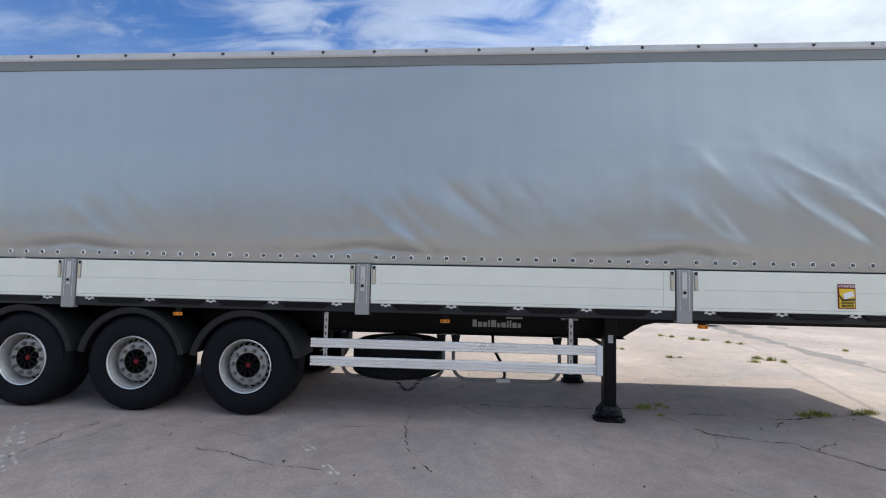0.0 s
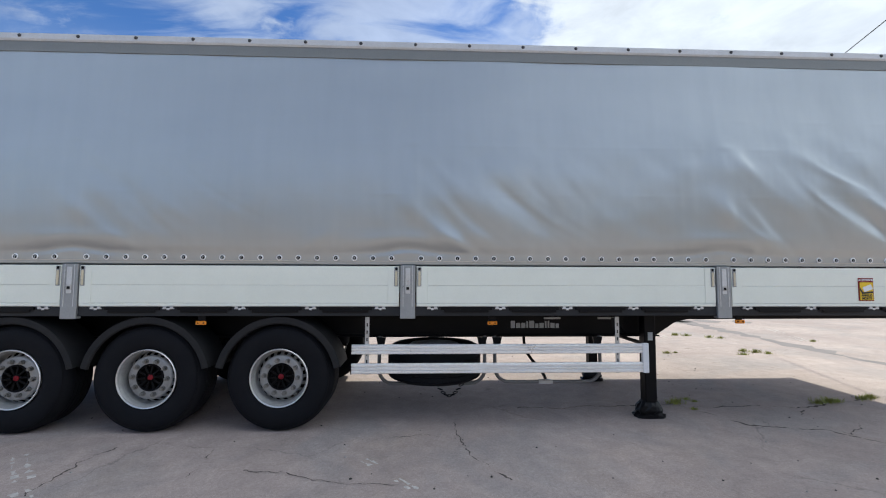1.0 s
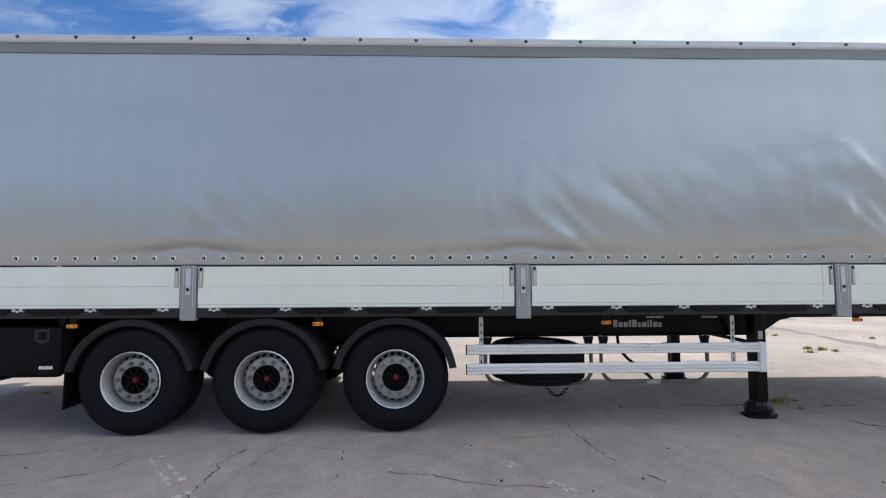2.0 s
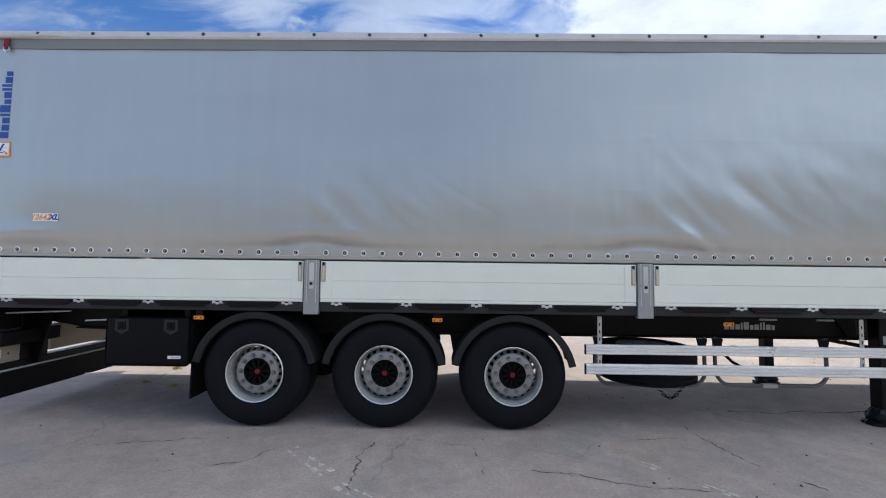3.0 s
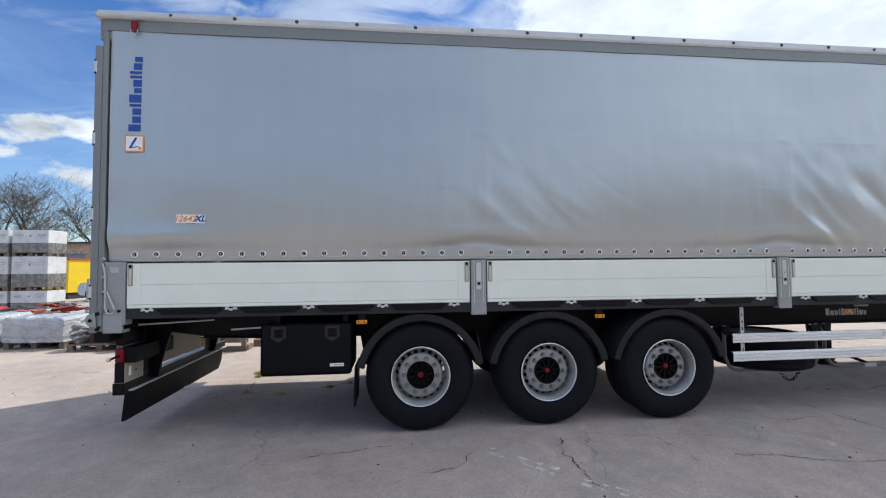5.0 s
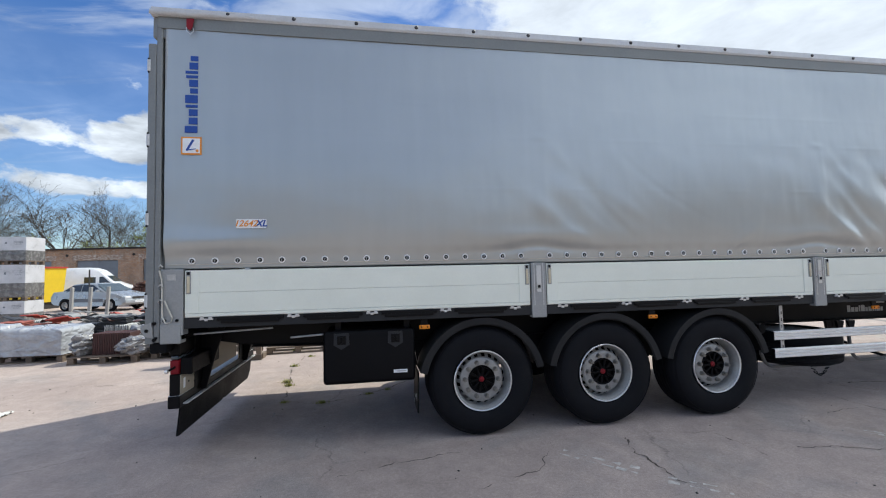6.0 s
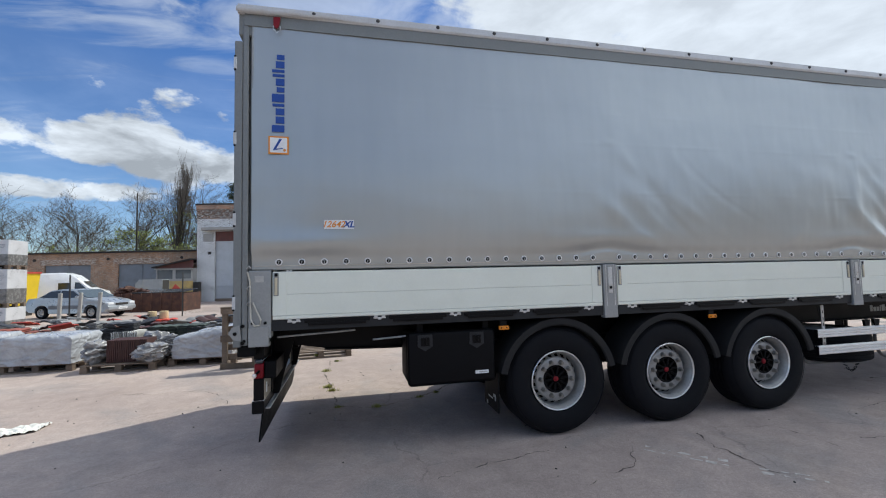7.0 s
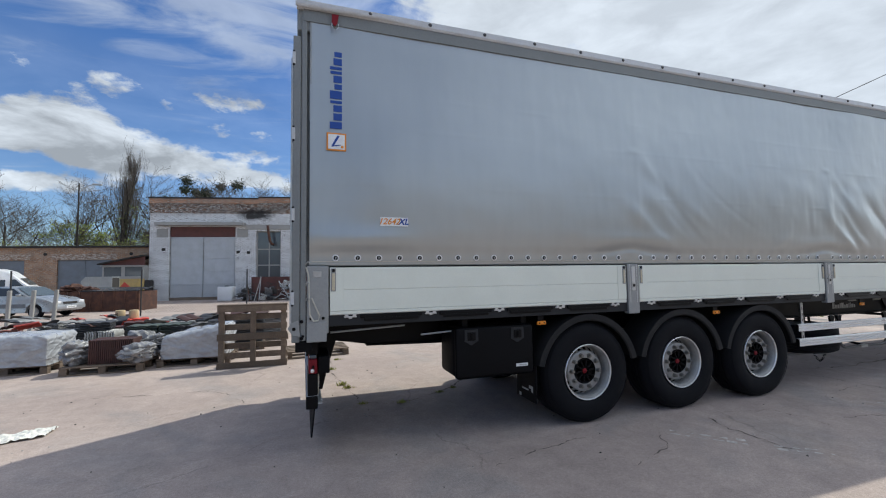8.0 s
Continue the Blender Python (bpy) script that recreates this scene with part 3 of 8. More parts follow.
def part(name, bm, material=None, parent=None, label="", smooth=False, at=None):
    """Links a bmesh (or a ready mesh) as one mesh object under a thing or under a part."""
    me = bm if isinstance(bm, bpy.types.Mesh) else mesh_of(name, bm, material, smooth)
    ob = new(name, me)
    ob.parent = parent
    if at is not None:
        ob.location = at
    return tagged(ob, label)


def thing(name, label, category, at=(0, 0, 0), rz=0.0, group="", kind=""):
    """An Empty at a thing's base, to carry its parts."""
    ob = new(name)
    ob.matrix_basis = pose(*at, 0, 0, rz)
    return tagged(ob, label, category, group, kind)


def text_mesh(body, size, extrude_by=0.002, shear=0.0, bold=0.0):
    cu = bpy.data.curves.new("writing", "FONT")
    cu.body, cu.size, cu.extrude, cu.shear, cu.offset = body, size, extrude_by, shear, bold
    cu.align_x, cu.align_y = "CENTER", "CENTER"
    ob = bpy.data.objects.new("writing", cu)
    scene.collection.objects.link(ob)
    bpy.context.view_layer.update()
    me = bpy.data.meshes.new_from_object(ob.evaluated_get(bpy.context.evaluated_depsgraph_get()))
    bpy.data.objects.remove(ob)
    return me


def upright(parent, me, material, x, y, z, roll=0.0, name="writing"):
    """Writing that stands on a face turned to -y."""
    me.materials.clear()
    me.materials.append(material)
    ob = new(name, me)
    ob.parent = parent
    ob.matrix_basis = pose(x, y, z, 90, 0, 0) @ pose(0, 0, 0, 0, 0, roll)
    return ob


def hash01(*k):
    return random.Random(repr(k)).random()


# ---- ground ----
def build_ground():
    bm = bm_new()
    xs = [-1500, -300, -60, -30, -20] + [-14 + i for i in range(30)] + [20, 30, 60, 300, 1500]
    ys = [-1500, -300, -60, -20] + [-8 + i for i in range(17)] + [12, 20, 30, 45, 60, 300, 1500]
    g = [[bm.verts.new((x, y, 0.0)) for x in xs] for y in ys]
    for j in range(len(ys) - 1):
        for i in range(len(xs) - 1):
            bm.faces.new((g[j][i], g[j][i + 1], g[j + 1][i + 1], g[j + 1][i]))
    ob = part("ground", bm, M["ground"])
    tagged(ob, "worn pinkish grey concrete yard with cracks and stains", "ground", kind="structure")
    return ob


def ribbon(bm, pts, w, z, rnd, wob=0.03, step=0.025):
    """A thin uneven band on the ground along a line of points."""
    left = right = None
    for (x0, y0), (x1, y1) in zip(pts, pts[1:]):
        ln = math.hypot(x1 - x0, y1 - y0)
        n = max(2, int(ln / step))
        tx, ty = (x1 - x0) / ln, (y1 - y0) / ln
        for i in range(n + (x1 == pts[-1][0])):
            f = i / n
            px, py = x0 + f * (x1 - x0), y0 + f * (y1 - y0)
            o = wob * 2.2 * noise.noise((px * 3.1, py * 3.3, rnd)) + wob * 1.1 * noise.noise((px * 13, py * 13, rnd + 3)) + wob * 0.5 * noise.noise((px * 41, py * 41, rnd + 5))
            cx, cy = px - ty * o, py + tx * o
            h = w * max(0.12, 0.75 + 2.2 * noise.noise((cx * 4, cy * 4, rnd + 7)) + 1.6 * noise.noise((cx * 19, cy * 19, rnd + 9)))
            a, b = bm.verts.new((cx - ty * h, cy + tx * h, z)), bm.verts.new((cx + ty * h, cy - tx * h, z))
            if left:
                bm.faces.new((left, right, b, a))
            left, right = a, b


def cracks():
    lines = [
        ([(5.3, 0.78), (5.9, 0.85), (6.05, 0.45), (6.23, 0.12), (6.55, 0.0), (6.92, -0.1), (7.34, -0.58), (8.4, -1.3)], 0.016),
        ([(6.05, 0.75), (6.7, 0.72), (7.29, 0.62), (7.9, 0.8), (8.6, 0.98), (9.6, 1.3)], 0.014),
        ([(7.29, 0.56), (7.05, 0.3), (7.09, -0.21)], 0.011),
        ([(7.1, -0.2), (7.5, 0.1), (8.2, 0.2)], 0.009),
        ([(3.9, 0.75), (4.52, 0.74), (5.28, 0.78)], 0.014),
        ([(3.08, 0.3), (3.11, -0.05), (3.23, -0.53), (3.45, -1.0)], 0.009),
        ([(2.1, -0.2), (2.6, -0.1), (3.1, -0.11)], 0.007),
        ([(-0.01, -0.25), (-0.1, -0.6), (-0.06, -1.1)], 0.012),
        ([(0.85, -0.31), (0.95, -0.84)], 0.007),
        ([(1.33, -0.74), (1.7, -0.83), (2.03, -0.96), (2.6, -1.05)], 0.009),
        ([(-2.68, -0.49), (-2.2, -0.32), (-1.59, -0.25)], 0.007),
        ([(-1.6, -0.9), (-1.0, -0.62), (-0.75, -0.2)], 0.007),
        ([(-3.65, 2.6), (-3.5, 1.62), (-3.03, 1.48), (-2.4, 1.75), (-1.9, 2.3)], 0.010),
        ([(-3.7, 4.6), (-3.75, 3.7), (-3.65, 2.6)], 0.010),
        ([(-5.6, 3.1), (-5.15, 2.7), (-4.9, 2.2)], 0.006),
        ([(-6.9, 3.2), (-5.9, 3.0), (-5.4, 3.05)], 0.005),
        ([(7.2, 3.6), (8.4, 3.1), (9.1, 2.5)], 0.006),
        ([(7.6, 7.2), (8.6, 6.4), (9.5, 6.6)], 0.01),
        ([(8.5, 4.7), (9.4, 4.2), (10.6, 4.4)], 0.01),
    ]
    for i, (pts, w) in enumerate(lines):
        bm = bm_new()
        ribbon(bm, pts, w * 0.55, 0.003, i * 3.7)
        tagged(part("ground_crack", bm, M["crack"]), "dark dirt-filled crack in the concrete", "crack", "cracks in the yard", "structure")
    for i, (pts, w) in enumerate([([(11.8, 11.0), (11.4, 7.0), (11.1, 3.4), (11.4, -1.0)], 0.22), ([(6.0, 12.0), (9.5, 10.6), (14, 9.6)], 0.3)]):
        bm = bm_new()
        ribbon(bm, pts, w, 0.002, 40 + i, 0.05, 0.3)
        tagged(part("tar_band", bm, M["tar"]), "dark tar band sealed across the concrete", "tar band", "tar bands", "structure")
    marks = [([(-0.74, -0.42), (-0.29, -0.86)], 0.045), ([(-0.16, -1.03), (0.17, -1.28)], 0.035), ([(2.27, -0.6), (2.41, -0.73)], 0.03), ([(2.58, -0.95), (2.72, -1.12)], 0.02),
             ([(9.3, 7.9), (8.9, 5.9)], 0.06), ([(13.2, 8.0), (12.1, 5.6)], 0.07)]
    for i, (pts, w) in enumerate(marks):
        bm = bm_new()
        (x0, y0), (x1, y1) = pts
        ln = math.hypot(x1 - x0, y1 - y0)
        tx, ty = (x1 - x0) / ln, (y1 - y0) / ln
        rnd = random.Random(300 + i)
        for side in (-1, 1):
            at = 0.0
            while at < ln:
                d = rnd.uniform(0.04, 0.13)
                e = min(at + d, ln)
                ax, ay = x0 + tx * at - ty * side * w, y0 + ty * at + tx * side * w
                bx, by = x0 + tx * e - ty * side * w, y0 + ty * e + tx * side * w
                if e - at > 0.02:
                    ribbon(bm, [(ax, ay), (bx, by)], 0.013, 0.0035, 60 + i + at, 0.006, 0.015)
                at += d + rnd.uniform(0.01, 0.08)
        tagged(part("paint_mark", bm, M["paint"]), "faded white paint stroke on the concrete", "paint mark", "paint marks", "structure")


def weeds():
    rnd = random.Random(5)
    spots = [(7.70, 0.80, 0.10), (7.88, 0.84, 0.13), (8.0, 0.86, 0.09), (8.45, 0.95, 0.10), (8.62, 1.0, 0.11), (5.90, 0.86, 0.13), (6.15, 1.02, 0.06), (6.2, 0.92, 0.05), (6.0, 0.62, 0.05), (7.75, 4.12, 0.1), (7.95, 4.15, 0.06),
             (9.2, 3.92, 0.1), (9.65, 4.15, 0.14), (9.5, 4.3, 0.12), (9.8, 4.0, 0.1), (9.45, 6.6, 0.14), (9.7, 6.5, 0.12), (10.1, 6.2, 0.12), (10.3, 6.05, 0.1), (9.1, 6.9, 0.12), (8.9, 7.1, 0.1), (6.9, 5.0, 0.12), (7.1, 4.9, 0.08),
             (-3.66, 2.62, 0.10), (-3.60, 2.42, 0.085), (-3.75, 3.7, 0.09), (-3.5, 1.62, 0.06), (-3.03, 1.49, 0.07), (-2.45, 1.75, 0.06), (-2.2, 1.9, 0.05), (-3.6, 4.5, 0.07), (-4.0, 5.2, 0.09), (11.9, 3.2, 0.12), (12.2, 5.5, 0.1)]
    for x, y, h in spots:
        bm = bm_new()
        for _ in range(int(60 + h * 500)):
            a, r = rnd.random() * math.tau, abs(rnd.gauss(0, h * 0.36))
            px, py = x + r * math.cos(a) * 1.5, y + r * math.sin(a) * 0.8
            b = rnd.random() * math.tau
            hh, w = 0.62 * h * rnd.uniform(0.35, 1.0), 0.003 + h * 0.010
            dx, dy = math.cos(b), math.sin(b)
            t = rnd.uniform(0.2, 0.9) * hh
            v = [bm.verts.new((px - dy * w, py + dx * w, 0.0)), bm.verts.new((px + dy * w, py - dx * w, 0.0)), bm.verts.new((px + dx * t * 0.5 + dy * w * 0.6, py + dy * t * 0.5 - dx * w * 0.6, hh * 0.6)), bm.verts.new((px + dx * t, py + dy * t, hh))]
            bm.faces.new((v[0], v[1], v[2])), bm.faces.new((v[0], v[2], v[3]))
        tagged(part("weed_tuft", bm, M["grass"]), "tuft of grass growing out of a concrete crack", "weed", "weeds in the cracks", "stuff")


def grit():
    """Small stones and chips strewn over the yard."""
    rnd = random.Random(17)
    for label, material, count, lo, hi in (("dark small stones strewn on the concrete", M["felt"], 260, 0.005, 0.012), ("pale stone chips strewn on the concrete", M["concrete"], 220, 0.004, 0.010)):
        vs, fs = [], []
        for _ in range(count):
            x, y, r = rnd.uniform(-9, 10), rnd.uniform(-3.2, 4.2), rnd.uniform(lo, hi)
            i, a = len(vs), rnd.random() * 3
            for k in range(5):
                w = a + k * math.tau / 5
                q = r * rnd.uniform(0.7, 1.3)
                vs.append((x + q * math.cos(w), y + q * math.sin(w), 0.0))
                vs.append((x + 0.6 * q * math.cos(w), y + 0.6 * q * math.sin(w), r * rnd.uniform(0.5, 0.9)))
            for k in range(5):
                m = (k + 1) % 5
                fs.append((i + 2 * k, i + 2 * m, i + 2 * m + 1, i + 2 * k + 1))
            fs.append(tuple(i + 2 * k + 1 for k in range(5)))
        me = bpy.data.meshes.new("grit")
        me.from_pydata(vs, [], fs)
        me.materials.append(material)
        tagged(part("grit", me), label, "stones", "", "stuff")


build_ground()
grit()
cracks()
weeds()


# ---- the curtain-sided semi-trailer ----
trailer = thing("semi_trailer", "silver-grey curtain-sided semi-trailer parked on its landing legs", "trailer")
REAR, FRONT, WIDE = -4.27, 9.25, 2.55
POSTS = (-0.81, 2.535, 5.88)
AXLES = (-1.31, 0.0, 1.31)


def roof_z(x):
    return 4.020 + 0.0030 * x


FOLDS = []


def plan_folds():
    """Creases that fan down and forward from each stake post: start, drop, run, width, depth."""
    rnd = random.Random(11)
    for xp, s, n in ((-0.735, 0.60, 6), (2.61, 1.0, 7), (5.955, 0.9, 5)):
        for i in range(n):
            x0 = xp - 0.05 + i * 0.20 + rnd.uniform(-0.10, 0.10)
            z0 = 2.55 + 0.12 * math.sin(i * 2.1) + rnd.uniform(-0.15, 0.25)
            FOLDS.append((x0, z0, rnd.uniform(0.50, 0.85), rnd.uniform(0.35, 0.75), rnd.uniform(0.09, 0.16), s * rnd.uniform(0.006, 0.013) * (1.25 - 0.12 * i)))
        FOLDS.append((xp - 0.04, 2.42, 0.55, 0.62, 0.12, s * 0.021))
        FOLDS.append((xp + 0.14, 2.98, 0.40, 0.26, 0.09, s * 0.012))
        FOLDS.append((xp + 0.02, 2.85, 0.85, 0.04, 0.06, s * 0.006))
        FOLDS.append((xp - 0.34, 2.75, 0.70, 0.03, 0.05, s * 0.004))
        FOLDS.append((xp - 0.48, 2.70, 0.60, 0.02, 0.05, s * 0.004))
        # the cloth drawn in behind the post's head
        FOLDS.append((xp - 0.75, 2.15, 0.45, -0.55, 0.13, s * 0.008))
    for i in range(6):
        FOLDS.append((5.75 + i * 0.52 + rnd.uniform(-0.12, 0.12), 3.04 + rnd.uniform(-0.12, 0.10), rnd.uniform(1.15, 1.35), rnd.uniform(1.5, 1.9), rnd.uniform(0.20, 0.30), rnd.uniform(0.013, 0.023)))
    for i in range(5):
        FOLDS.append((5.95 + rnd.uniform(0, 2.6), rnd.uniform(2.5, 2.95), rnd.uniform(0.4, 0.7), rnd.uniform(0.5, 0.9), rnd.uniform(0.06, 0.10), rnd.uniform(0.004, 0.008)))
    # dull hollows between the creases ahead of each post
    for xp, s, n in ((-0.735, 0.55, 4), (2.61, 1.0, 6), (5.955, 1.1, 9)):
        for i in range(n):
            FOLDS.append((xp + 0.12 + i * 0.26 + rnd.uniform(-0.08, 0.08), rnd.uniform(2.55, 2.95), rnd.uniform(0.6, 0.95), rnd.uniform(0.4, 0.9), rnd.uniform(0.07, 0.13), -s * rnd.uniform(0.005, 0.010)))
    for i in range(16):
        x0 = rnd.uniform(-3.8, 8.5)
        FOLDS.append((x0, rnd.uniform(2.2, 3.0), rnd.uniform(0.3, 0.7), rnd.uniform(0.1, 0.5), rnd.uniform(0.12, 0.24), rnd.uniform(0.003, 0.007)))
    for i in range(4):
        FOLDS.append((-4.05 + i * 0.1, 2.4 - i * 0.12, 0.6, -0.06, 0.07, 0.008))


plan_folds()


def step01(f):
    f = min(max(f, 0.0), 1.0)
    return f * f * (3 - 2 * f)


def curtain_y(x, z):
    """How far the cloth stands off its flat plane (minus is towards the yard)."""
    y = -0.010 * noise.noise((x * 0.6, z * 0.8, 1.7)) - 0.0045 * noise.noise((x * 1.9, z * 2.1, 4.1)) - 0.0012 * noise.noise((x * 6.0, z * 6.0, 9.1))
    y -= 0.0080 * noise.noise((x * 3.2 + z * 2.6, z * 3.4 - x * 0.8, 6.6)) * (0.35 + 0.65 * step01((x - 1.6) / 3.0)) * step01((3.15 - z) / 0.4) * step01((z - 1.85) / 0.2)
    y += 0.012 - 0.012 * step01((z - 1.74) / 0.3)
    # the belly of the cloth, least at its fixed rear edge
    y -= 0.013 * step01((z - 1.785) / 0.10) * (1.0 + 0.8 * noise.noise((x * 1.1, 0.0, 3.3)))
    belly = 1 - ((2.5 - z) / 0.78) ** 2 if z < 2.5 else 1 - step01((z - 2.5) / 1.2)
    y -= 0.046 * max(belly, 0.0) * step01((x + 4.1) / 0.7)
    for x0, z0, h, run, w, amp in FOLDS:
        f = (z0 - z) / h
        if -0.7 < f < 1.9:
            g = max(f, 0.0)
            d = (x - (x0 + run * (0.5 * g + 0.5 * g * g))) / w
            if -6.0 < d < 2.6:
                env = math.exp(-((f - 0.58) / 0.42) ** 2)
                d *= 1.15 if d > 0 else 0.80
                y -= amp * (0.74 + 0.70 * noise.noise((x * 2.6, z * 2.6, x0))) * env * (1 - 0.25 * d * d) * math.exp(-d * d)
    # faint upright wrinkles, and small pleats drawn up from the eyelets
    y -= 0.0011 * noise.noise((x * 7.0, z * 1.6, 12.3)) * step01((z - 1.8) / 0.3) + 0.0006 * noise.noise((x * 15.0, z * 5.0, 3.9))
    y -= 0.0016 * math.cos((x + 0.905) * math.tau / 0.19) * math.exp(-((z - 1.80) / 0.05) ** 2)
    low = math.exp(-((z - 1.745) / 0.07) ** 2)
    y -= 0.022 * math.exp(-((x + 3.75) / 0.5) ** 2) * math.exp(-((z - 1.925) / 0.085) ** 2)
    for p in (*(q + 0.078 for q in POSTS), 9.1):
        near = math.exp(-((x - p) / 0.24) ** 2)
        y -= 0.007 * near * low
        y -= 0.013 * math.exp(-((x - p) / 0.6) ** 2) * math.exp(-((z - 1.95) / 0.075) ** 2)
        arch = 1.815 + 0.045 * near
        y += 0.023 * math.exp(-((x - p) / 0.55) ** 2) * math.exp(-((z - arch) / (0.034 if z < arch else 0.075)) ** 2)
    y += 0.010 * low * (0.5 + 0.5 * math.cos((x - 0.862) * math.tau / 3.345 + math.pi))
    if z < 1.735:
        y += (1.735 - z) * 0.1
    for zs in (3.26, 2.94, 2.42):
        y -= 0.0010 * max(0.0, 0.25 + noise.noise((x * 2.3, zs * 7, 2.2)) * 1.6) * math.exp(-((z - zs) / 0.016) ** 2)
    for p in POSTS:
        y -= 0.0035 * math.exp(-((x - p - 0.11) / 0.07) ** 2 - ((z - 2.96) / 0.035) ** 2)
        y -= 0.0015 * math.exp(-((x - p - 0.16) / 0.03) ** 2) * step01((z - 1.95) / 0.3) * step01((3.05 - z) / 0.3)
    return y


def build_curtain():
    x0, x1, z0, z1 = -4.165, 9.16, 1.692, 3.90
    nx, nz = 640, 140
    bm = bm_new()
    g = []
    for j in range(nz + 1):
        z = z0 + (z1 - z0) * j / nz
        row = []
        for i in range(nx + 1):
            x = x0 + (x1 - x0) * i / nx
            row.append(bm.verts.new((x, curtain_y(x, z) + 0.004, z)))
        g.append(row)
    for j in range(nz):
        for i in range(nx):
            bm.faces.new((g[j][i], g[j][i + 1], g[j + 1][i + 1], g[j + 1][i])).smooth = True
    # folded-back hem and edges give the cloth its thickness
    back = [bm.verts.new((v.co.x, v.co.y + 0.006, v.co.z)) for v in g[0]]
    for i in range(nx):
        bm.faces.new((g[0][i + 1], g[0][i], back[i], back[i + 1]))
    me = bpy.data.meshes.new("curtain")
    bm.to_mesh(me)
    bm.free()
    me.materials.append(M["curtain"])
    cur = part("curtain", me, None, trailer, "silver-grey tarpaulin side curtain with diagonal creases")
    # eyelets
    ring = bm_new()
    lathe(ring, [(0.019, -0.003), (0.022, -0.008), (0.0275, -0.007), (0.031, 0.0), (0.019, 0.002)], 16, closed=True)
    ring_me = mesh_of("eyelet", ring, M["railalu"], True)
    bolt = bm_new()
    lathe(bolt, [(0.0005, -0.002), (0.0205, -0.002), (0.0205, 0.003)], 12)
    well_me = mesh_of("eyelet_hole", bolt, M["chassis"])
    bolt = bm_new()
    box(bolt, -0.005, 0.003, -0.013, -0.002, -0.022, 0.008, 0.002)
    box(bolt, -0.010, 0.010, -0.010, -0.003, 0.004, 0.010, 0.002)
    bolt_me = mesh_of("eyelet_pin", bolt, M["post"])
    xs = [POSTS[0] - 0.095 - 0.19 * k for k in range(17)]
    for p in POSTS:
        xs += [p + 0.21 + 0.19 * k for k in range(17)]
    for x in xs:
        if -4.1 < x < 9.12:
            e = part("eyelet", ring_me, None, cur, "", at=(x, curtain_y(x, 1.76) + 0.002, 1.76))
            part("eyelet_hole", well_me, None, e)
            part("eyelet_pin", bolt_me, None, e)
    bm = bm_new()
    pts = [(x0 + 0.02 + i * 0.095, curtain_y(x0 + 0.02 + i * 0.095, 1.728) - 0.004, 1.728 - 0.004 * math.sin(i * math.pi)) for i in range(140)]
    pipe(bm, pts, 0.004, 5)
    part("lashing_cord", bm, M["cord"], cur, "thin pale lashing cord", True)
    return cur


cur = build_curtain()


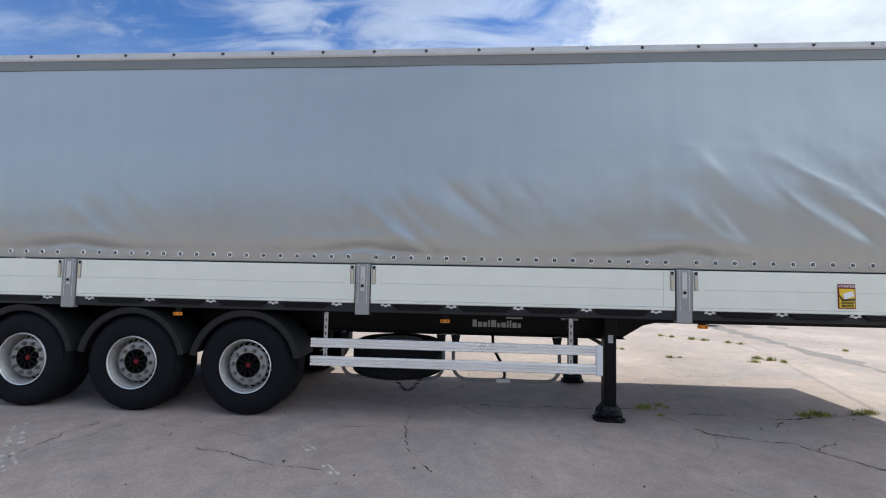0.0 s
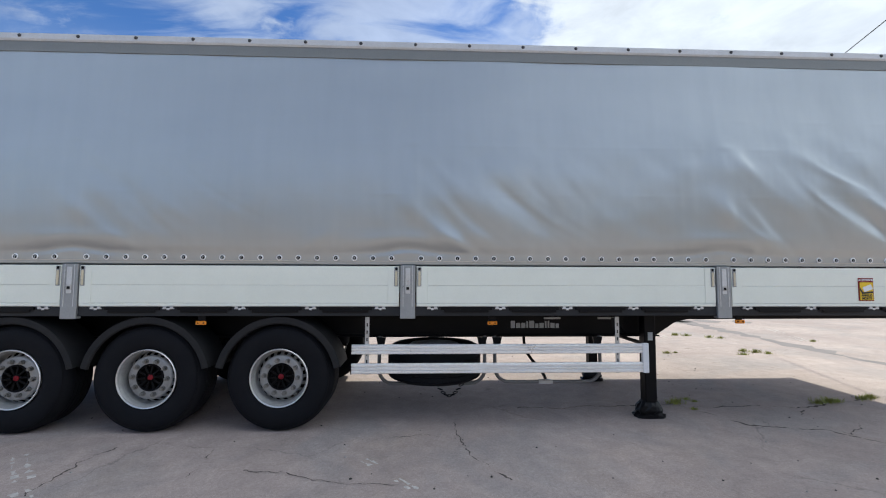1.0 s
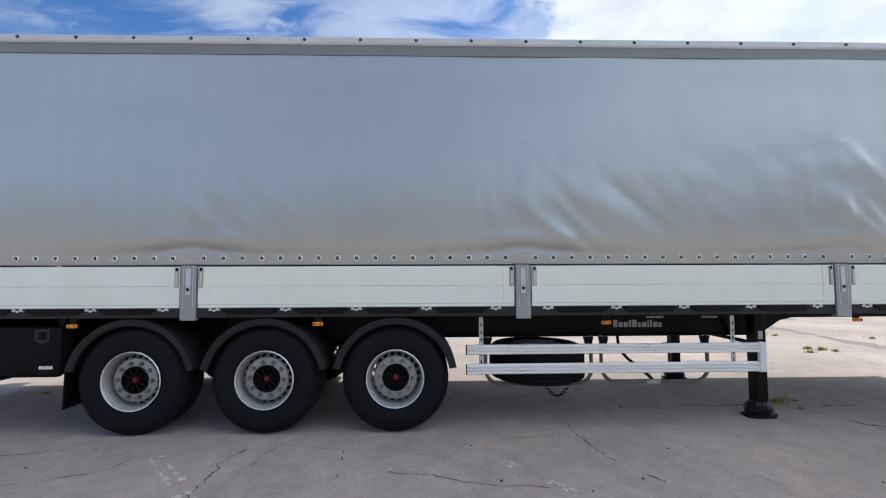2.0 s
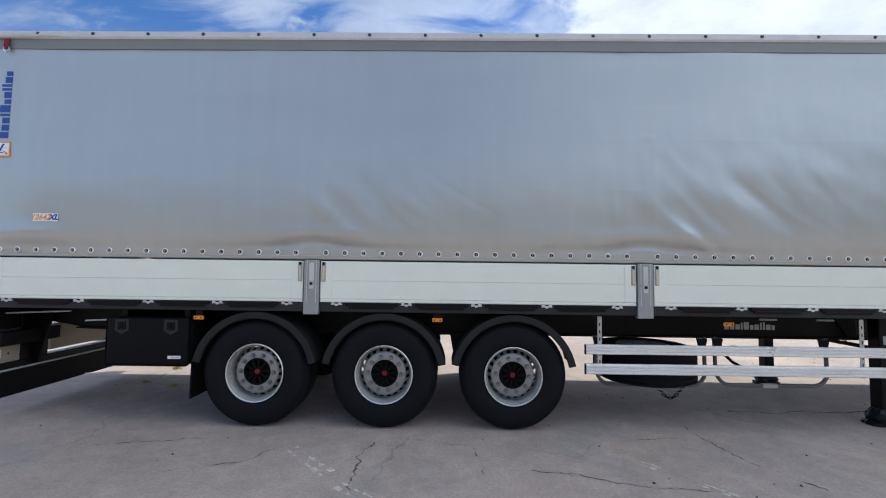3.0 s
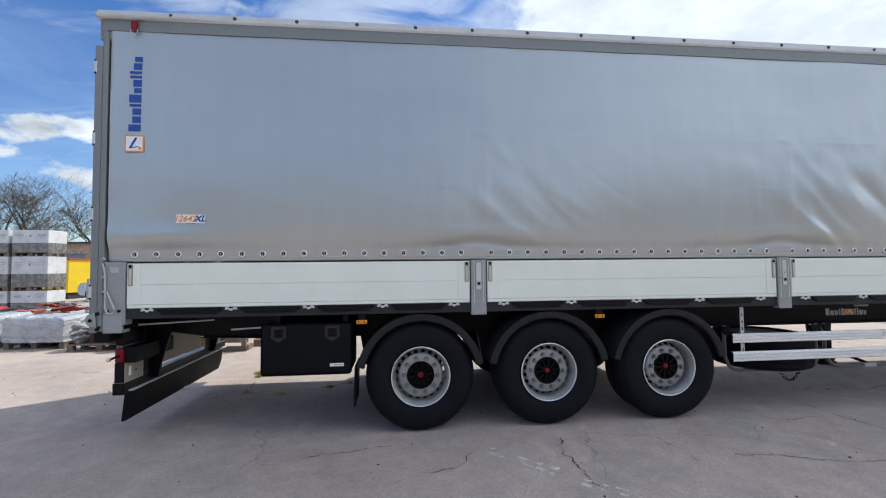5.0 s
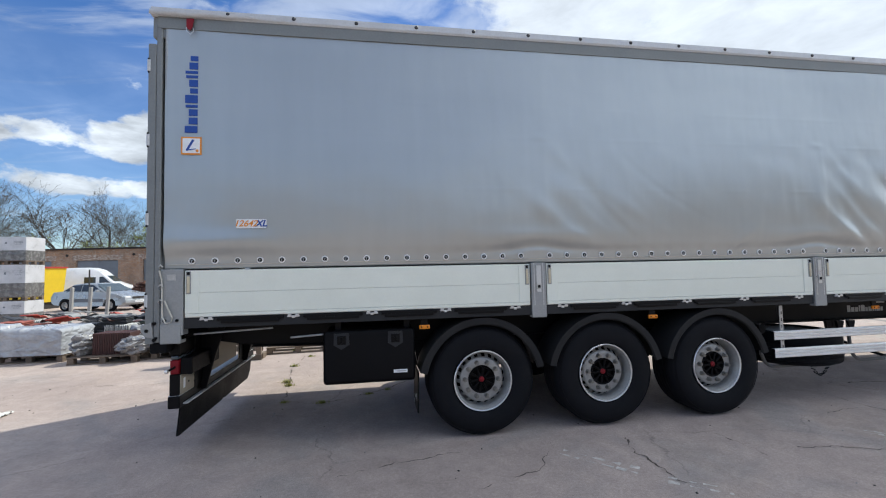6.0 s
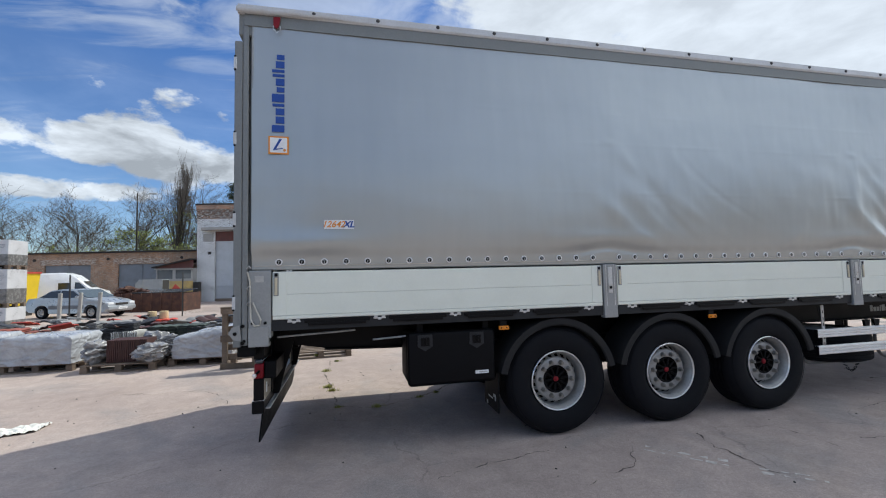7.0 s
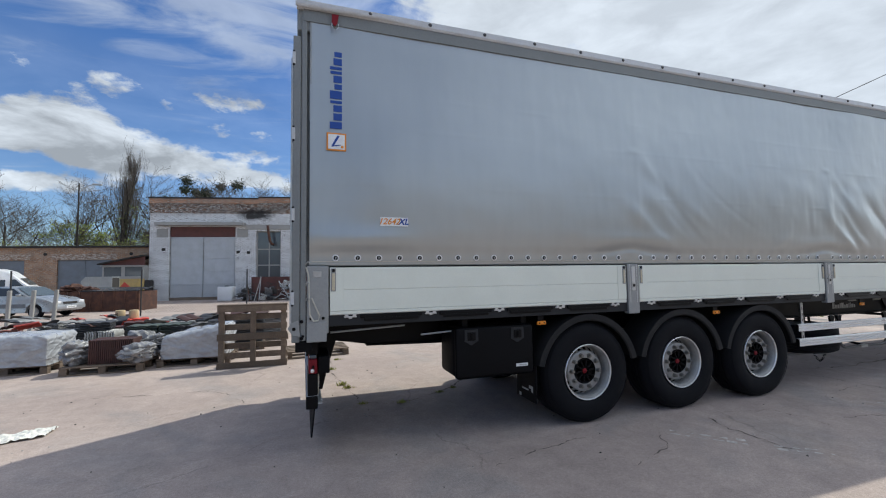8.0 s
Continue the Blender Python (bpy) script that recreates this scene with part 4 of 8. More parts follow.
def build_roof():
    bm = bm_new()
    n = 40
    prof = [(0.010, -0.165), (-0.016, -0.163), (-0.018, -0.045), (0.004, -0.043)]

    def sweep(prof, x0, x1):
        rows = []
        for i in range(n + 1):
            x = x0 + (x1 - x0) * i / n
            rows.append([bm.verts.new((x, y, roof_z(x) + dz)) for y, dz in prof])
        m = len(prof)
        for a, b in zip(rows, rows[1:]):
            for k in range(m):
                bm.faces.new((a[k], a[(k + 1) % m], b[(k + 1) % m], b[k]))
        bm.faces.new(rows[0]), bm.faces.new(rows[-1][::-1])
    sweep(prof, -4.225, 9.2)
    part("pelmet_rail", bm, M["pelmet"], trailer, "grey pelmet rail above the curtain")
    bm = bm_new()
    sweep([(0.006, -0.060), (-0.024, -0.058), (-0.034, -0.040), (-0.030, 0.018), (0.02, 0.030), (0.04, 0.028), (0.04, -0.03)], REAR - 0.01, FRONT)
    strip = part("roof_edge", bm, M["roofstrip"], trailer, "pale roof edge strip with rivets")
    rv = bm_new()
    lathe(rv, [(0.0005, -0.012), (0.010, -0.012), (0.017, -0.006), (0.019, 0.0)], 12)
    rv_me = mesh_of("rivet", rv, M["rivet"], True)
    x = 1.525 - 0.574 * 10
    while x < 9.1:
        if x > REAR + 0.1:
            part("rivet", rv_me, None, strip, "", at=(x, -0.031, roof_z(x) - 0.008))
        x += 0.574
    # sagging roof skin, and the loose flap of it over the rear corner
    bm = bm_new()
    rows = []
    for i in range(n + 1):
        x = REAR + (FRONT - REAR) * i / n
        rows.append([bm.verts.new((x, y, roof_z(x) + 0.024 - 0.02 * math.sin(math.pi * y / WIDE) * (1 + 0.4 * math.sin(x * 5)))) for y in np.linspace(0.01, WIDE - 0.01, 9)])
    for a, b in zip(rows, rows[1:]):
        for k in range(8):
            bm.faces.new((a[k], a[k + 1], b[k + 1], b[k])).smooth = True
    part("roof_skin", bm, M["roofstrip"], trailer, "pale translucent roof tarpaulin")
    bm = bm_new()
    top = [(-4.29 + 0.055 * i) for i in range(22)]
    r0 = [bm.verts.new((x, -0.037, roof_z(x) - 0.006)) for x in top]
    r1 = [bm.verts.new((x, -0.038 - (0.006 + 0.006 * math.sin(i * 1.3)) * (1 - step01((i - 10) / 10)), roof_z(x) - 0.048 - 0.014 * math.exp(-((i - 5) / 6.0) ** 2) + 0.012 * step01((i - 12) / 9))) for i, x in enumerate(top)]
    r2 = [bm.verts.new((x, -0.036, roof_z(x) - 0.046 - 0.012 * math.exp(-((i - 5) / 6.0) ** 2))) for i, x in enumerate(top)]
    for i in range(21):
        bm.faces.new((r0[i], r0[i + 1], r1[i + 1], r1[i])).smooth = True
        bm.faces.new((r1[i], r1[i + 1], r2[i + 1], r2[i]))
    part("roof_flap", bm, M["roofstrip"], trailer, "loose roof tarpaulin edge hanging over the corner")
    # red pull strap
    bm = bm_new()
    extrude(bm, [(-3.985, 3.93), (-3.925, 3.935), (-3.935, 3.86), (-3.955, 3.825), (-3.985, 3.85)], -0.040, -0.030)
    part("pull_strap", bm, M["red"], trailer, "short red pull strap")
    bm = bm_new()
    pipe(bm, [(-3.985, -0.038, 3.85), (-3.985, -0.038, 3.82), (-3.955, -0.038, 3.79), (-3.925, -0.038, 3.82), (-3.928, -0.038, 3.85)], 0.005, 6)
    part("strap_ring", bm, M["alu"], trailer, "steel triangle ring", True)


build_roof()


def build_boards():
    spans = [(-3.995, POSTS[0] - 0.012), (POSTS[0] + 0.165, POSTS[1] - 0.012), (POSTS[1] + 0.165, POSTS[2] - 0.012), (POSTS[2] + 0.165, 9.08)]
    for a, b in spans:
        sb = bm_new()
        box(sb, a, b, 0.016, 0.035, 1.262, 1.678, 0.002)
        board = part("side_board", sb, M["alu"], trailer, "hinged white aluminium side board")
        for z0, z1 in ((1.4808, 1.676), (1.300, 1.4794), (1.268, 1.297)):
            bm = bm_new()
            box(bm, a + 0.002, b - 0.002, 0.004 if z0 > 1.29 else 0.0, 0.018, z0, z1, 0.004, 2)
            if z0 > 1.29:
                for k in (0.33, 0.66):
                    zz = z0 + (z1 - z0) * k
                    box(bm, a + 0.004, b - 0.004, 0.0028, 0.006, zz - 0.0015, zz + 0.0015)
            part("plank", bm, M["board"], board)
        for xe in ((a, a + 0.115), (b - 0.115, b)):
            bm = bm_new()
            box(bm, xe[0] + 0.001, xe[1] - 0.001, -0.001, 0.004, 1.300, 1.672, 0.002)
            part("end_plate", bm, M["board"], board)
            c = xe[0] + 0.030 if xe[0] == a else xe[1] - 0.030
            bm = bm_new()
            box(bm, c - 0.021, c + 0.021, -0.005, 0.0, 1.470, 1.668, 0.003)
            latch = part("latch_recess", bm, M["post"], board)
            bm = bm_new()
            box(bm, c - 0.012, c + 0.012, -0.013, -0.004, 1.478, 1.625, 0.004)
            part("latch_handle", bm, M["cream"], board, "cream latch lever")
            bm = bm_new()
            box(bm, c - 0.012, c + 0.012, -0.012, -0.004, 1.636, 1.664, 0.005)
            part("latch_catch", bm, M["chassis"], board, "black latch catch")


build_boards()


def build_posts():
    for p in POSTS:
        bm = bm_new()
        box(bm, p, p + 0.153, -0.012, 0.06, 1.142, 1.688, 0.006, 2)
        st = part("stake_post", bm, M["post"], trailer, "grey steel stake post between the boards")
        for k in (0.030, 0.123):
            bm = bm_new()
            box(bm, p + k - 0.003, p + k + 0.003, -0.0145, -0.011, 1.265, 1.685)
            part("post_rib", bm, M["alu"], st)
        bm = bm_new()
        box(bm, p + 0.052, p + 0.101, -0.017, -0.011, 1.395, 1.660, 0.004)
        part("lock_plate", bm, M["alu"], st)
        bm = bm_new()
        box(bm, p + 0.050, p + 0.103, -0.020, -0.012, 1.425, 1.485, 0.006)
        part("lock", bm, M["galv"], st, "small steel lock")
        bm = bm_new()
        box(bm, p + 0.062, p + 0.091, -0.023, -0.018, 1.437, 1.465, 0.004)
        part("lock_pocket", bm, M["chassis"], st)


build_posts()


def build_sill():
    bm = bm_new()
    box(bm, -4.02, 9.2, 0.012, 0.10, 1.168, 1.262, 0.004)
    sill = part("sill_rail", bm, M["sill"], trailer, "dark painted floor edge rail")
    hooks = [-3.82, -3.085, -2.38, -1.68, -0.98]
    for p in POSTS:
        hooks += [p + 0.33 + 0.703 * k for k in range(5)]
    hooks = [h for h in hooks if h < 9.1]
    hk = bm_new()
    box(hk, -0.055, 0.055, -0.006, 0.012, -0.006, 0.006, 0.002)
    box(hk, -0.050, -0.018, -0.010, 0.0, 0.002, 0.022, 0.003)
    box(hk, 0.018, 0.050, -0.010, 0.0, 0.002, 0.022, 0.003)
    box(hk, -0.014, 0.014, -0.008, 0.0, -0.016, 0.006, 0.003)
    hk_me = mesh_of("hinge", hk, M["alu"])
    for h in hooks:
        part("hinge", hk_me, None, sill, "", at=(h, 0.004, 1.244))
    edges = sorted(hooks + [p - 0.04 for p in POSTS] + [p + 0.19 for p in POSTS])
    for a, b in zip(edges, edges[1:]):
        if b - a > 0.3:
            bm = bm_new()
            box(bm, a + 0.085, b - 0.085, -0.006, 0.016, 1.228, 1.262, 0.006, 2)
            box(bm, a + 0.12, b - 0.12, -0.010, 0.0, 1.205, 1.232, 0.004)
            part("lashing_rail", bm, M["chassis"], sill)


build_sill()


def build_floor():
    bm = bm_new()
    box(bm, -4.1, 9.2, 0.02, WIDE - 0.02, 1.262, 1.30)
    part("load_floor", bm, M["wood"], trailer, "plywood load floor")
    bm = bm_new()
    box(bm, -4.0, 9.2, WIDE - 0.10, WIDE - 0.012, 1.168, 1.262, 0.004)
    part("sill_rail", bm, M["sill"], trailer, "dark painted floor edge rail")
    bm = bm_new()
    box(bm, -4.165, 9.16, WIDE - 0.012, WIDE - 0.002, 1.262, 3.95)
    part("curtain", bm, M["curtain"], trailer, "silver-grey tarpaulin side curtain")
    bm = bm_new()
    box(bm, 9.16, 9.25, 0.0, WIDE, 1.10, 3.99, 0.01)
    part("front_wall", bm, M["board"], trailer, "white front bulkhead")
    # cross members under the floor
    x = -3.7
    while x < 9.1:
        bm = bm_new()
        box(bm, x - 0.03, x + 0.03, 0.10, WIDE - 0.10, 1.172, 1.258)
        part("cross_member", bm, M["chassis"], trailer)
        x += 0.56
    for y in (0.63, 1.80):
        bm = bm_new()
        extrude(bm, [(-4.05, 1.165), (9.0, 1.165), (9.0, 1.075), (5.95, 1.065), (5.80, 1.03), (5.57, 0.885), (-2.9, 0.885), (-3.6, 0.902), (-3.95, 0.96), (-4.05, 1.03)], y, y + 0.012)
        beam = part("chassis_beam", bm, M["chassis"], trailer, "black welded chassis beam")
        bm = bm_new()
        extrude(bm, [(5.57, 0.885), (-2.9, 0.885), (-3.6, 0.902), (-3.6, 0.890), (-2.9, 0.871), (5.57, 0.871)], y - 0.06, y + 0.08)
        part("flange", bm, M["chassis"], beam)
        bm = bm_new()
        extrude(bm, [(-4.05, 1.168), (9.0, 1.168), (9.0, 1.156), (-4.05, 1.156)], y - 0.06, y + 0.08)
        part("flange", bm, M["chassis"], beam)
    for x in (-3.4, -0.65, 0.65, 2.1, 4.55, 5.45):
        bm = bm_new()
        box(bm, x - 0.04, x + 0.04, 0.645, 1.795, 0.93, 1.08, 0.006)
        part("chassis_tie", bm, M["chassis"], trailer)
    for x in AXLES:
        bm = bm_new()
        box(bm, x - 0.07, x + 0.07, 0.42, WIDE - 0.42, 0.45, 0.59, 0.02)
        ax = part("axle", bm, M["chassis"], trailer, "black square axle beam")
        for y in (0.60, 1.84):
            bm = bm_new()
            tube(bm, (x + 0.25, y + 0.05, 0.60), (x + 0.25, y + 0.05, 0.88), 0.13, 0.13, 18)
            part("air_spring", bm, M["rubber"], ax, "", True)
            bm = bm_new()
            extrude(bm, [(x - 0.5, 0.60), (x + 0.35, 0.56), (x + 0.35, 0.62), (x - 0.5, 0.70)], y, y + 0.10)
            part("trailing_arm", bm, M["chassis"], ax)
            bm = bm_new()
            extrude(bm, [(x - 0.58, 0.55), (x - 0.44, 0.55), (x - 0.38, 0.89), (x - 0.64, 0.89)], y, y + 0.10)
            part("hanger_bracket", bm, M["chassis"], ax)
    # perforated gusset behind the landing legs, plates on the beam
    for k in range(7):
        bm = bm_new()
        lathe(bm, [(0.040, -0.004), (0.060, -0.004), (0.060, 0.004), (0.040, 0.004)], 20, closed=True)
        part("bracket_ring", bm, M["chassis"], trailer, at=(4.25 + 0.135 * k, 1.79, 0.82))
    for x in (4.30, 4.95):
        bm = bm_new()
        box(bm, x - 0.10, x + 0.10, 0.615, 0.629, 1.070, 1.092, 0.002)
        part("plate", bm, M["lettering"], trailer, "small pale plate on the beam")


build_floor()


def wheel_meshes():
    """Meshes of one wheel about its hub: outer side towards -y, the lip at y 0."""
    d = {}
    bm = bm_new()
    prof = [(0.288, 0.030), (0.296, 0.012), (0.322, -0.004), (0.365, -0.013), (0.430, -0.016), (0.475, -0.009), (0.508, 0.008), (0.529, 0.034), (0.538, 0.064)]
    for k in range(5):
        y0 = 0.072 + k * 0.051
        prof += [(0.543, y0), (0.543, y0 + 0.038), (0.530, y0 + 0.042), (0.530, y0 + 0.047)]
    prof += [(0.543, 0.330), (0.530, 0.345), (0.465, 0.375), (0.380, 0.380), (0.300, 0.360)]
    lathe(bm, prof, 72)
    for v in bm.verts:
        if v.co.z < -0.536:
            v.co.z = -0.536 - (v.co.z + 0.536) * 0.02
    d["tyre"] = mesh_of("tyre", bm, M["rubber"], True)
    bm = bm_new()
    for r in (0.335, 0.505):
        lathe(bm, [(r - 0.003, -0.0125 if 0.34 < r < 0.46 else -0.001), (r, -0.0165 if 0.34 < r < 0.46 else -0.006), (r + 0.003, -0.0125 if 0.34 < r < 0.46 else -0.001)], 64)
    d["sidewall_relief"] = mesh_of("sidewall_relief", bm, M["rubber"], True)
    bm = bm_new()
    prof = [(0.260, 0.050), (0.272, 0.026), (0.286, 0.012), (0.292, -0.002), (0.288, -0.007), (0.282, 0.004), (0.271, 0.018), (0.262, 0.040), (0.258, 0.085), (0.254, 0.120), (0.250, 0.124), (0.222, 0.078), (0.214, 0.066), (0.206, 0.062), (0.140, 0.060), (0.136, 0.065), (0.136, 0.11)]
    lathe(bm, prof, 80, skip=lambda i, k: i == 10 and k % 4 < 2)
    d["rim"] = mesh_of("rim", bm, M["rim"], True)
    bm = bm_new()
    lathe(bm, [(0.295, 0.004), (0.2945, -0.006), (0.2905, -0.010), (0.284, -0.008), (0.280, 0.002)], 72)
    d["rim_lip"] = mesh_of("rim_lip", bm, M["chrome"], True)
    bm = bm_new()
    lathe(bm, [(0.001, 0.165), (0.225, 0.165), (0.235, 0.18), (0.235, 0.33)], 40)
    d["brake_drum"] = mesh_of("brake_drum", bm, M["hub"], True)
    bm = bm_new()
    tube(bm, (0, 0.062, 0), (0, 0.048, 0), 0.025, 0.024, 10)
    tube(bm, (0, 0.050, 0), (0, 0.024, 0), 0.0205, 0.0190, 6)
    tube(bm, (0, 0.028, 0), (0, 0.016, 0), 0.010, 0.009, 10)
    d["wheel_nut"] = mesh_of("wheel_nut", bm, M["nut"])
    bm = bm_new()
    lathe(bm, [(0.138, 0.07), (0.137, 0.056), (0.130, 0.050), (0.120, 0.054), (0.112, 0.082), (0.080, 0.094), (0.052, 0.092), (0.048, 0.070), (0.042, 0.066), (0.001, 0.064)], 40)
    d["hub"] = mesh_of("hub", bm, M["hub"], True)
    bm = bm_new()
    box(bm, 0.044, 0.124, 0.050, 0.094, -0.010, 0.010, 0.004)
    d["hub_rib"] = mesh_of("hub_rib", bm, M["hub"])
    bm = bm_new()
    lathe(bm, [(0.028, 0.066), (0.026, 0.058), (0.019, 0.055), (0.001, 0.054)], 24)
    d["hub_cap"] = mesh_of("hub_cap", bm, M["red"], True)
    return d


WM = wheel_meshes()


def build_wheel(parent, label, nuts=10):
    w = new("wheel")
    w.parent = parent
    tagged(w, label)
    for k in ("tyre", "sidewall_relief", "rim", "rim_lip", "brake_drum", "hub", "hub_cap"):
        part(k, WM[k], None, w, {"hub_cap": "red hub cap", "hub": "black ribbed hub", "rim": "silver steel rim with slots"}.get(k, ""))
    for k in range(10):
        part("hub_rib", WM["hub_rib"], None, w).rotation_euler = (0, (k + 0.5) * math.tau / 10, 0)
    for k in range(nuts):
        a = (k + 0.25) * math.tau / nuts
        part("wheel_nut", WM["wheel_nut"], None, w, "", at=(0.170 * math.cos(a), 0, 0.170 * math.sin(a)))
    return w


for i, x in enumerate(AXLES):
    w = build_wheel(trailer, "black-tyred trailer wheel with a silver rim")
    w.matrix_basis = pose(x, 0.068, 0.537, 0, 37 * i + 11, 0)
    # the turned wheel keeps its flattened tread on the ground
    for c in w.children:
        if c.name.startswith(("tyre", "sidewall")):
            c.matrix_basis = pose(0, 0, 0, 0, -(37 * i + 11), 0)
    w = build_wheel(trailer, "black-tyred trailer wheel with a silver rim")
    w.matrix_basis = pose(x, WIDE - 0.068, 0.537, 0, 0, 180)


def build_mudguards():
    for i, x in enumerate(AXLES):
        bm = bm_new()
        n = 26
        prof = [(0.0, 0.006), (0.0, -0.052), (0.012, -0.066), (0.03, -0.058), (0.03, 0.0), (0.40, 0.0), (0.40, 0.008), (0.02, 0.010)]
        rows = []
        for k in range(n + 1):
            a = radians(12 + 156 * k / n)
            ex = abs(math.cos(a)) ** 1.0
            row = []
            for y, dr in prof:
                r = 0.628 + dr
                row.append(bm.verts.new((x - r * math.cos(a) * 1.0, 0.03 + y, 0.522 + r * math.sin(a))))
            rows.append(row)
        m = len(prof)
        for a, b in zip(rows, rows[1:]):
            for k in range(m):
                bm.faces.new((a[k], a[(k + 1) % m], b[(k + 1) % m], b[k])).smooth = False
        bm.faces.new(rows[0]), bm.faces.new(rows[-1][::-1])
        part("mudguard", bm, M["fender"], trailer, "dark plastic mudguard arched over the wheel", True)
    # spray flap behind the rear wheel
    bm = bm_new()
    vs = box(bm, -1.955, -1.94, 0.06, 0.46, 0.27, 0.66, 0.003)
    for v in vs:
        v.co.x += (0.66 - v.co.z) * -0.02
    flap = part("spray_flap", bm, M["plastic"], trailer, "black rubber spray flap with pale marks")
    for k, (y0, y1, z0, z1) in enumerate(((0.12, 0.15, 0.37, 0.43), (0.16, 0.19, 0.40, 0.43), (0.21, 0.34, 0.37, 0.385), (0.36, 0.40, 0.28, 0.32))):
        bm = bm_new()
        box(bm, -1.9635, -1.960, y0, y1, z0, z1)
        part("mark", bm, M["lettering"], flap)


build_mudguards()


def lamp(x, y, z, parent, name="marker_lamp"):
    bm = bm_new()
    box(bm, -0.052, 0.052, -0.012, 0.010, -0.020, 0.020, 0.009, 3)
    b = part(name, bm, M["amber"], parent, "amber side marker lamp", True, at=(x, y, z))
    for k in (-0.028, 0.028):
        c = bm_new()
        lathe(c, [(0.0005, -0.016), (0.006, -0.016), (0.008, -0.011)], 10)
        part("lens_dot", c, M["hub"], b, at=(k, 0, 0))
    c = bm_new()
    box(c, -0.035, 0.035, 0.008, 0.022, -0.012, 0.075, 0.003)
    part("bracket", c, M["chassis"], b)


for lx, ly, lz in ((-1.885, 0.045, 1.090), (0.536, 0.03, 1.098), (3.50, 0.10, 1.085), (6.18, 0.08, 1.098)):
    lamp(lx, ly, lz, trailer)


def build_toolbox():
    bm = bm_new()
    box(bm, -2.835, -1.975, 0.075, 0.50, 0.600, 1.085, 0.055, 4)
    bx = part("toolbox", bm, M["plastic"], trailer, "black plastic toolbox with two recessed latches", True)
    bm = bm_new()
    box(bm, -2.830, -1.98, 0.045, 0.082, 0.594, 1.088, 0.034, 4)
    part("lid", bm, M["plastic"], bx, "", True)
    for x in (-2.665, -2.165):
        bm = bm_new()
        extrude(bm, [(x - 0.068, 1.062), (x + 0.068, 1.062), (x + 0.072, 0.955), (x, 0.912), (x - 0.072, 0.955)], 0.040, 0.050)
        lt = part("latch", bm, M["sill"], bx)
        bm = bm_new()
        box(bm, x - 0.042, x + 0.042, 0.032, 0.042, 0.958, 1.040, 0.006, 2)
        part("latch_plate", bm, M["chassis"], bx)
        bm = bm_new()
        box(bm, x - 0.014, x + 0.014, 0.024, 0.036, 0.97, 1.03, 0.005, 2)
        part("latch_lever", bm, M["hub"], bx)
    bm = bm_new()
    box(bm, -2.185, -2.055, 0.0425, 0.0465, 0.672, 0.702)
    st = part("sticker", bm, M["white"], bx, "small white sticker")
    bm = bm_new()
    box(bm, -2.15, -2.065, 0.0405, 0.043, 0.682, 0.692)
    part("writing_bar", bm, M["lettering"], bx)
    for x in (-2.7, -2.05):
        bm = bm_new()
        box(bm, x - 0.03, x + 0.03, 0.12, 0.62, 1.075, 1.16, 0.005)
        part("hanger", bm, M["chassis"], bx)


build_toolbox()


def build_side_guard():
    g = new("side_guard")
    g.parent = trailer
    tagged(g, "two ribbed aluminium side guard rails")
    for z0, z1 in ((0.770, 0.868), (0.572, 0.675)):
        bm = bm_new()
        h = z1 - z0
        k = h / 0.1
        prof = [(0.070, z0), (0.056, z0 + 0.008 * k), (0.056, z0 + 0.028 * k), (0.074, z0 + 0.034 * k), (0.074, z0 + 0.041 * k), (0.056, z0 + 0.047 * k), (0.056, z0 + 0.058 * k), (0.074, z0 + 0.064 * k), (0.074, z0 + 0.071 * k), (0.056, z0 + 0.077 * k), (0.056, z1 - 0.012), (0.070, z1), (0.092, z1), (0.092, z0)]
        extrude(bm, prof, 2.036, 5.09, plane="yz")
        part("rail", bm, M["railalu"], g)
        bm = bm_new()
        box(bm, 2.030, 2.038, 0.055, 0.089, z0, z1)
        part("end_plug", bm, M["chassis"], g)
    bm = bm_new()
    box(bm, 5.09, 5.158, 0.052, 0.095, 0.566, 0.875, 0.008, 2)
    part("end_cap", bm, M["tankwhite"], g, "pale plastic end cap")
    for x in (2.19, 4.84):
        bm = bm_new()
        box(bm, x - 0.022, x + 0.022, 0.096, 0.108, 0.56, 1.15, 0.003)
        br = part("bracket", bm, M["galv"], g, "slotted galvanised bracket")
        for k in range(7):
            bm = bm_new()
            box(bm, x - 0.006, x + 0.006, 0.0935, 0.098, 0.60 + 0.075 * k, 0.635 + 0.075 * k, 0.002)
            part("slot", bm, M["chassis"], br)
        bm = bm_new()
        extrude(bm, [(x - 0.06, 1.14), (x + 0.03, 1.14), (x + 0.02, 0.98), (x - 0.04, 1.02)], 0.109, 0.114)
        part("gusset", bm, M["chassis"], br)


build_side_guard()


